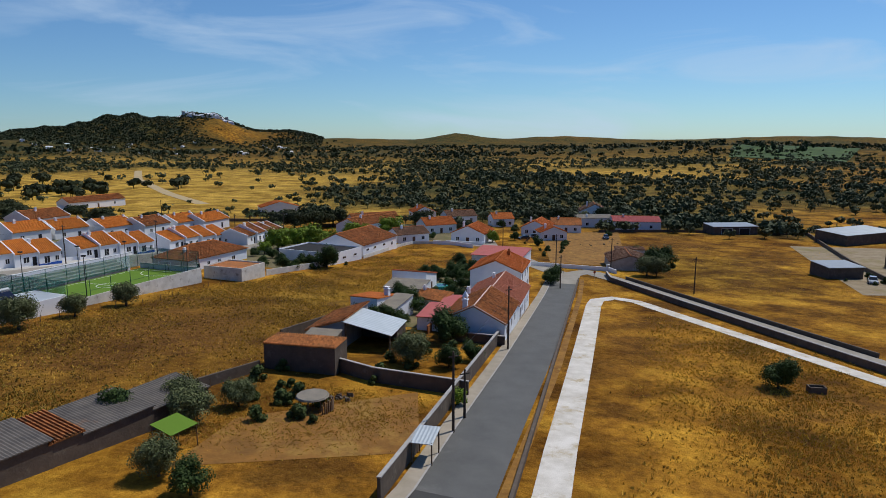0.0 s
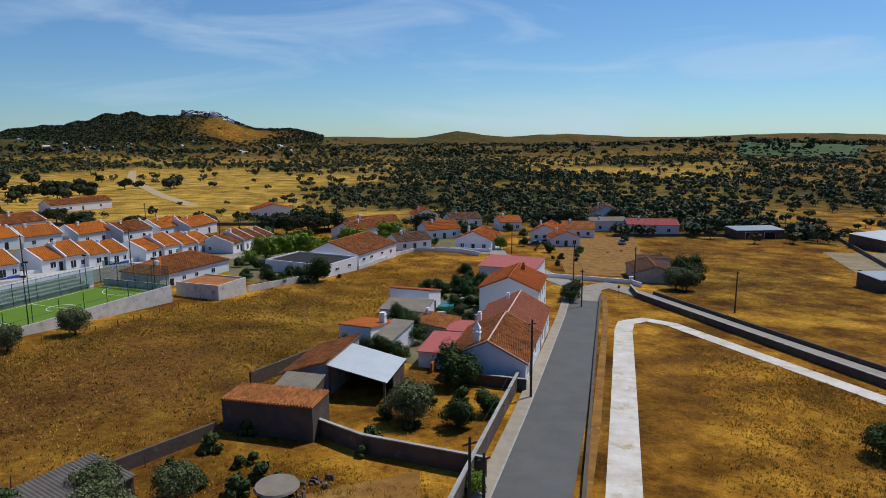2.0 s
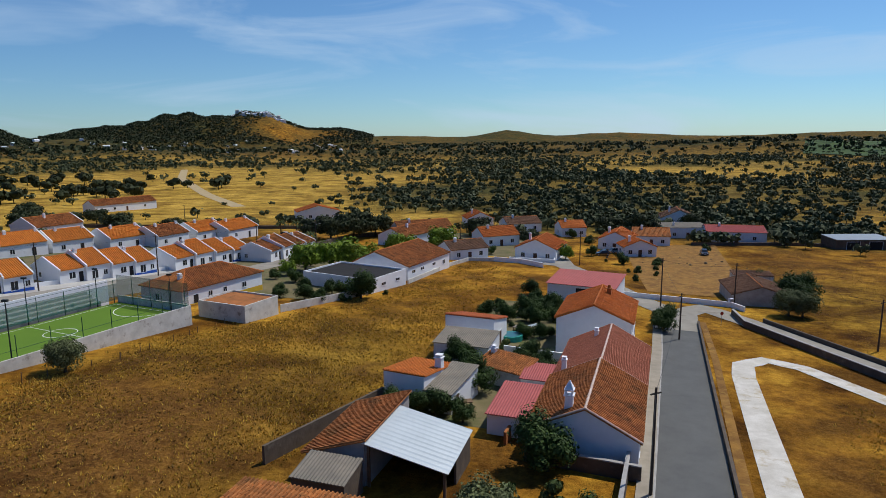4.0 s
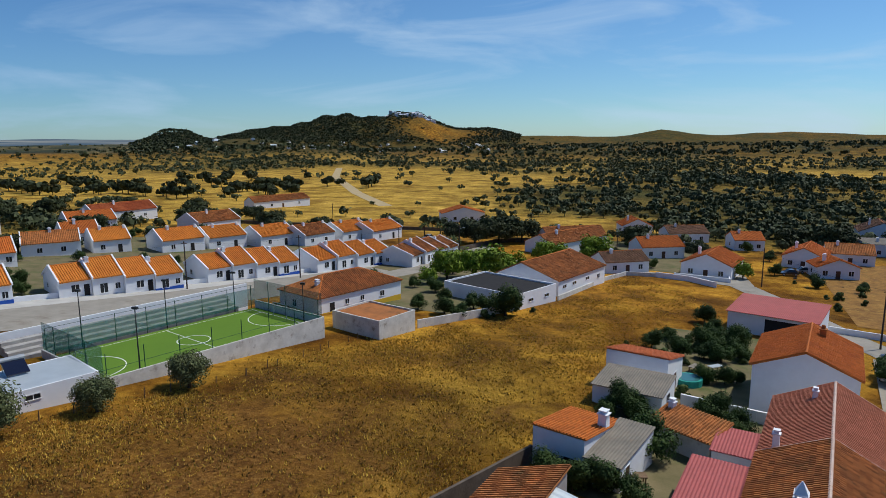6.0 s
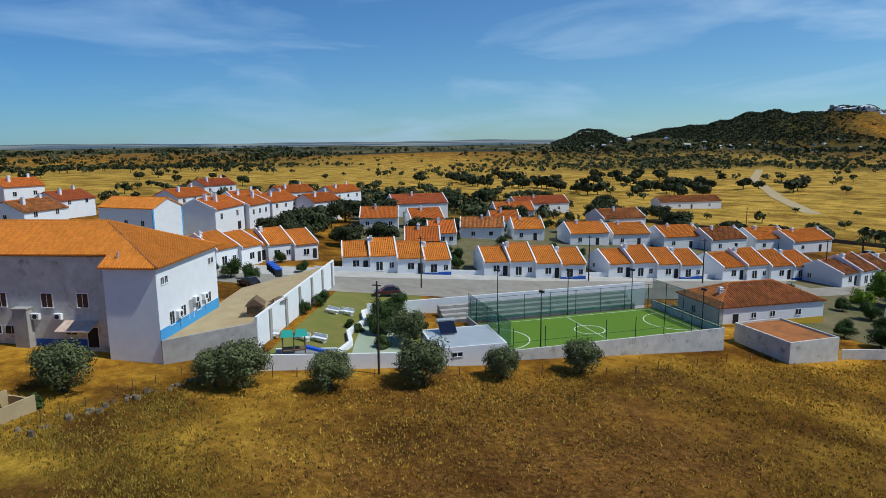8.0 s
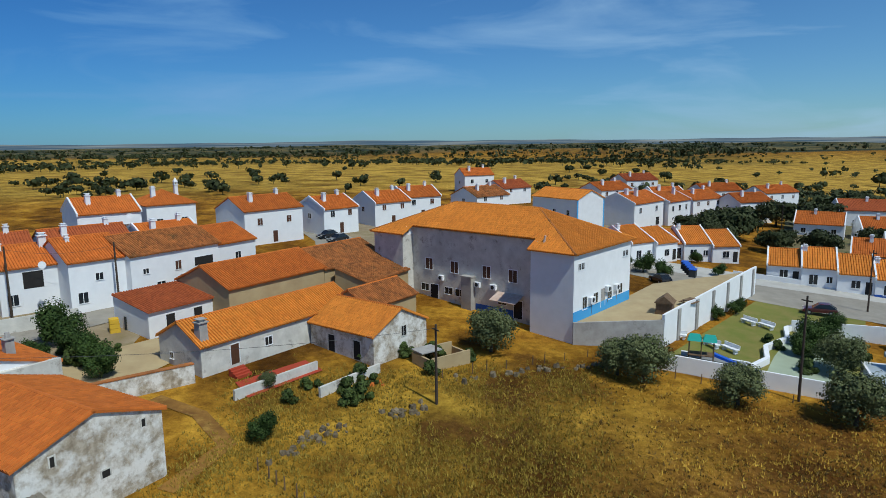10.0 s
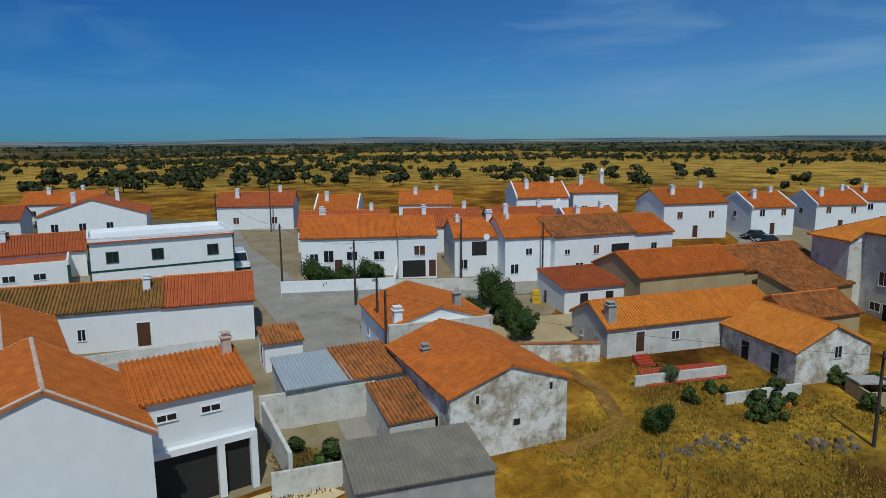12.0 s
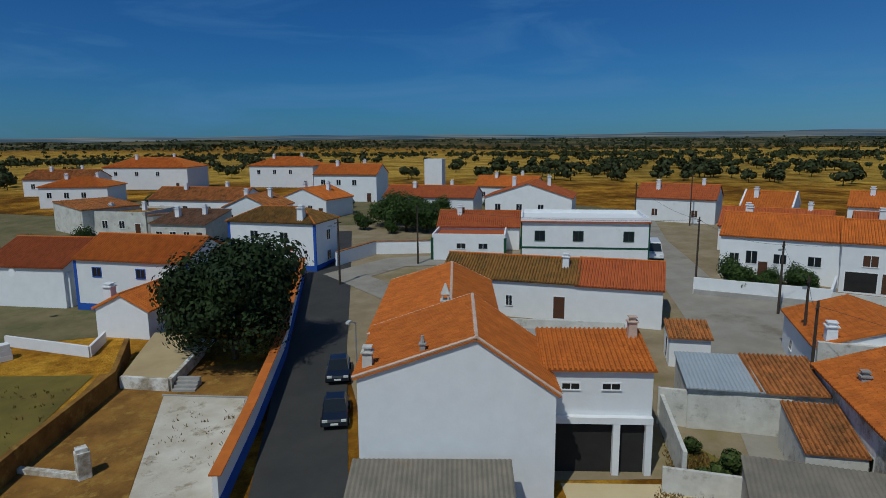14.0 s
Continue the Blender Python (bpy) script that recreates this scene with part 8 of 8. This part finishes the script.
hk = (1.2 * np.exp(-(((ha - 18.2) / 2.5) ** 2) - (((hr - 2610) / 170) ** 2)) + 0.8 * np.exp(-(((ha - 16.5) / 4.2) ** 2) - (((hr - 2800) / 190) ** 2))) < hx.uniform(0, 0.75, 16000)
hk &= hx.uniform(0, 1, 16000) < np.clip((ground_z(HUB[0] - hr * np.sin(np.radians(ha)), HUB[1] + hr * np.cos(np.radians(ha))) - 2) / 25, 0.15, 1)
ha, hr = ha[hk], hr[hk]
far_trees("hill_woods", "dark scrub wood on the hill", np.stack([HUB[0] - hr * np.sin(np.radians(ha)), HUB[1] + hr * np.cos(np.radians(ha))], 1), hx.uniform(5.5, 10.5, len(ha)), "oak", 37, 10, False, 0.5)

# walled hilltop town: a keep, wall and small white houses
for k in range(44):
    a = radians(18.0 + 4.4 * k / 44 + hx.uniform(-0.05, 0.05))
    d = 2915 + hx.uniform(-55, 35)
    x, y = HUB[0] - d * math.sin(a), HUB[1] + d * math.cos(a)
    w, h = hx.uniform(4, 9), hx.uniform(4, 11)
    if k in (4, 38):
        w, h = 7, 22
    single("hilltop_house", Mesh().box(-w, -w * 0.6, -12, w, w * 0.6, h).hexa([(-w, -w * 0.6, h), (w, -w * 0.6, h), (w, w * 0.6, h), (-w, w * 0.6, h)], [(-w, -0.3, h + 2.5), (w, -0.3, h + 2.5), (w, 0.3, h + 2.5), (-w, 0.3, h + 2.5)]),
           "white" if k not in (4, 38) else "stone", "tiny pale house of the walled hilltop town" if k not in (4, 38) else "old stone keep of the hilltop town", "house", pose(x, y, gz(x, y), 0, 0, math.degrees(a)), "hilltop town")
for k in range(60):
    a, d = radians(hx.uniform(12, 40)), hx.uniform(1500, 2500)
    x, y = HUB[0] - d * math.sin(a), HUB[1] + d * math.cos(a)
    single("far_house", Mesh().box(-7, -4, -3, 7, 4, 4).hexa([(-7.4, -4.4, 4), (7.4, -4.4, 4), (7.4, 4.4, 4), (-7.4, 4.4, 4)], [(-7.4, -0.1, 6), (7.4, -0.1, 6), (7.4, 0.1, 6), (-7.4, 0.1, 6)]), "white", "tiny white house far out on the plain", "house", pose(x, y, gz(x, y), 0, 0, hx.uniform(0, 180)), "far houses")


# ---- dry grass ----
def tufts(name, label, boxes, n, size, seed, mat="straw"):
    r = np.random.default_rng(seed)
    pts = []
    for (a, b, c, d), share in boxes:
        m = int(n * share)
        u, v = r.uniform(0, 1, (m, 1)), r.uniform(0, 1, (m, 1))
        a, b, c, d = [np.array(q, float) for q in (a, b, c, d)]
        pts.append((a * (1 - u) + b * u) * (1 - v) + (d * (1 - u) + c * u) * v)
    p = np.concatenate(pts)
    p = p + r.normal(size=p.shape) * (1.5 if size < 0.215 else 0.2)
    keep = waves(p[:, 0], p[:, 1], 3.5, 0.4) + waves(p[:, 0], p[:, 1], 11, 1.4) > r.uniform(-1.3, 1.0, len(p))
    bald = np.exp(-(((p[:, 0] + 36) / 13) ** 2 + ((p[:, 1] - 84) / 26) ** 2))
    keep &= r.uniform(0, 1, len(p)) > bald * 0.8
    for (x0, y0), (x1, y1) in zip(TRACK, TRACK[1:]):
        dx, dy = x1 - x0, y1 - y0
        u = np.clip(((p[:, 0] - x0) * dx + (p[:, 1] - y0) * dy) / (dx * dx + dy * dy), 0, 1)
        keep &= np.hypot(p[:, 0] - x0 - u * dx, p[:, 1] - y0 - u * dy) > 1.2 + 0.5 * r.uniform(0, 1, len(p))
    p = p[keep]
    n = len(p)
    z = ground_z(p[:, 0], p[:, 1])
    blades = 4
    k = np.repeat(np.arange(n), blades)
    a = r.uniform(0, 6.28, n * blades)
    s = size * r.uniform(0.5, 1.5, n)[k]
    c = np.stack([p[k, 0], p[k, 1], z[k] - 0.03], 1) + np.stack([r.normal(size=len(k)), r.normal(size=len(k)), np.zeros(len(k))], 1) * (0.4 * s)[:, None]
    w = np.stack([np.cos(a), np.sin(a), np.zeros(len(k))], 1) * (s * 0.24)[:, None]
    lean = np.stack([r.normal(size=len(k)) * 0.35, r.normal(size=len(k)) * 0.35, np.ones(len(k))], 1) * (s * r.uniform(0.7, 1.3, len(k)))[:, None]
    v = np.stack([c - w, c + w, c + lean], 1).reshape(-1, 3)
    me = bpy.data.meshes.new(name)
    f = np.arange(len(v)).reshape(-1, 3)
    me.vertices.add(len(v))
    me.vertices.foreach_set("co", v.astype(np.float32).ravel())
    me.loops.add(f.size)
    me.loops.foreach_set("vertex_index", f.astype(np.int32).ravel())
    me.polygons.add(len(f))
    me.polygons.foreach_set("loop_start", (np.arange(len(f)) * 3).astype(np.int32))
    me.update(calc_edges=True)
    me.materials.append(M[mat])
    tagged(new(name, me), label, "grass", "", "stuff")


FIELDS = [(((-30, 60), (-22, 72), (-8, 200), (-24, 150)), 0.2), (((-23, 74), (-15.5, 97), (4, 182), (-9, 197)), 0.1), (((-50, 112), (-30, 60), (-24, 150), (-32, 138)), 0.2), (((-66, 68), (-30, 60), (-44, 112), (-52, 98)), 0.2),
          (((14.5, 42), (58, 46), (50, 80), (35, 104)), 0.22), (((-23, 46), (-6, 50), (0, 60), (-19, 66)), 0.12), (((45, 120), (100, 130), (130, 232), (60, 235)), 0.1)]
tufts("dry_grass", "dry golden grass standing in the fields", FIELDS, 70000, 0.14, 41)
MEADOW = [(((-62, 32), (-42, 31), (-30, 58), (-69, 64)), 1.0)]
tufts("meadow_grass", "tall olive-gold grass of the meadow", MEADOW, 18000, 0.19, 43, "meadowgrass")
tufts("grass_clumps", "pale clumps of tall dry grass in the fields", FIELDS[:5] + [(((12, 40), (34, 30), (56, 52), (40, 72)), 0.25)], 34000, 0.20, 51)
tufts("grass_clumps", "brown clumps of dead grass in the fields", FIELDS[:4] + [(((14.5, 42), (58, 46), (50, 80), (35, 104)), 0.05)], 18000, 0.18, 52, "weed")
tufts("grass_clumps", "olive-gold clumps of meadow grass", MEADOW, 13000, 0.20, 53, "meadowgrass")
tufts("brown_weeds", "low brown dead weeds in the fields", [(((-66, 46), (-40, 40), (-32, 66), (-66, 68)), 0.4), (((-60, 72), (-32, 62), (-26, 110), (-46, 112)), 0.6)], 9000, 0.17, 44, "weed")
tufts("yard_weeds", "dry weeds growing through slabs and yards", [(((-6.2, 0), (-1.6, -2), (-0.6, 9), (-5, 10)), 0.03), (((-27.8, 20.2), (-30.8, 18.6), (-33.4, 14), (-35.0, 23)), 0.6), (((5.5, -8), (9.2, 5), (26, 1), (20, -14)), 0.3)], 2400, 0.22, 45, "weed")
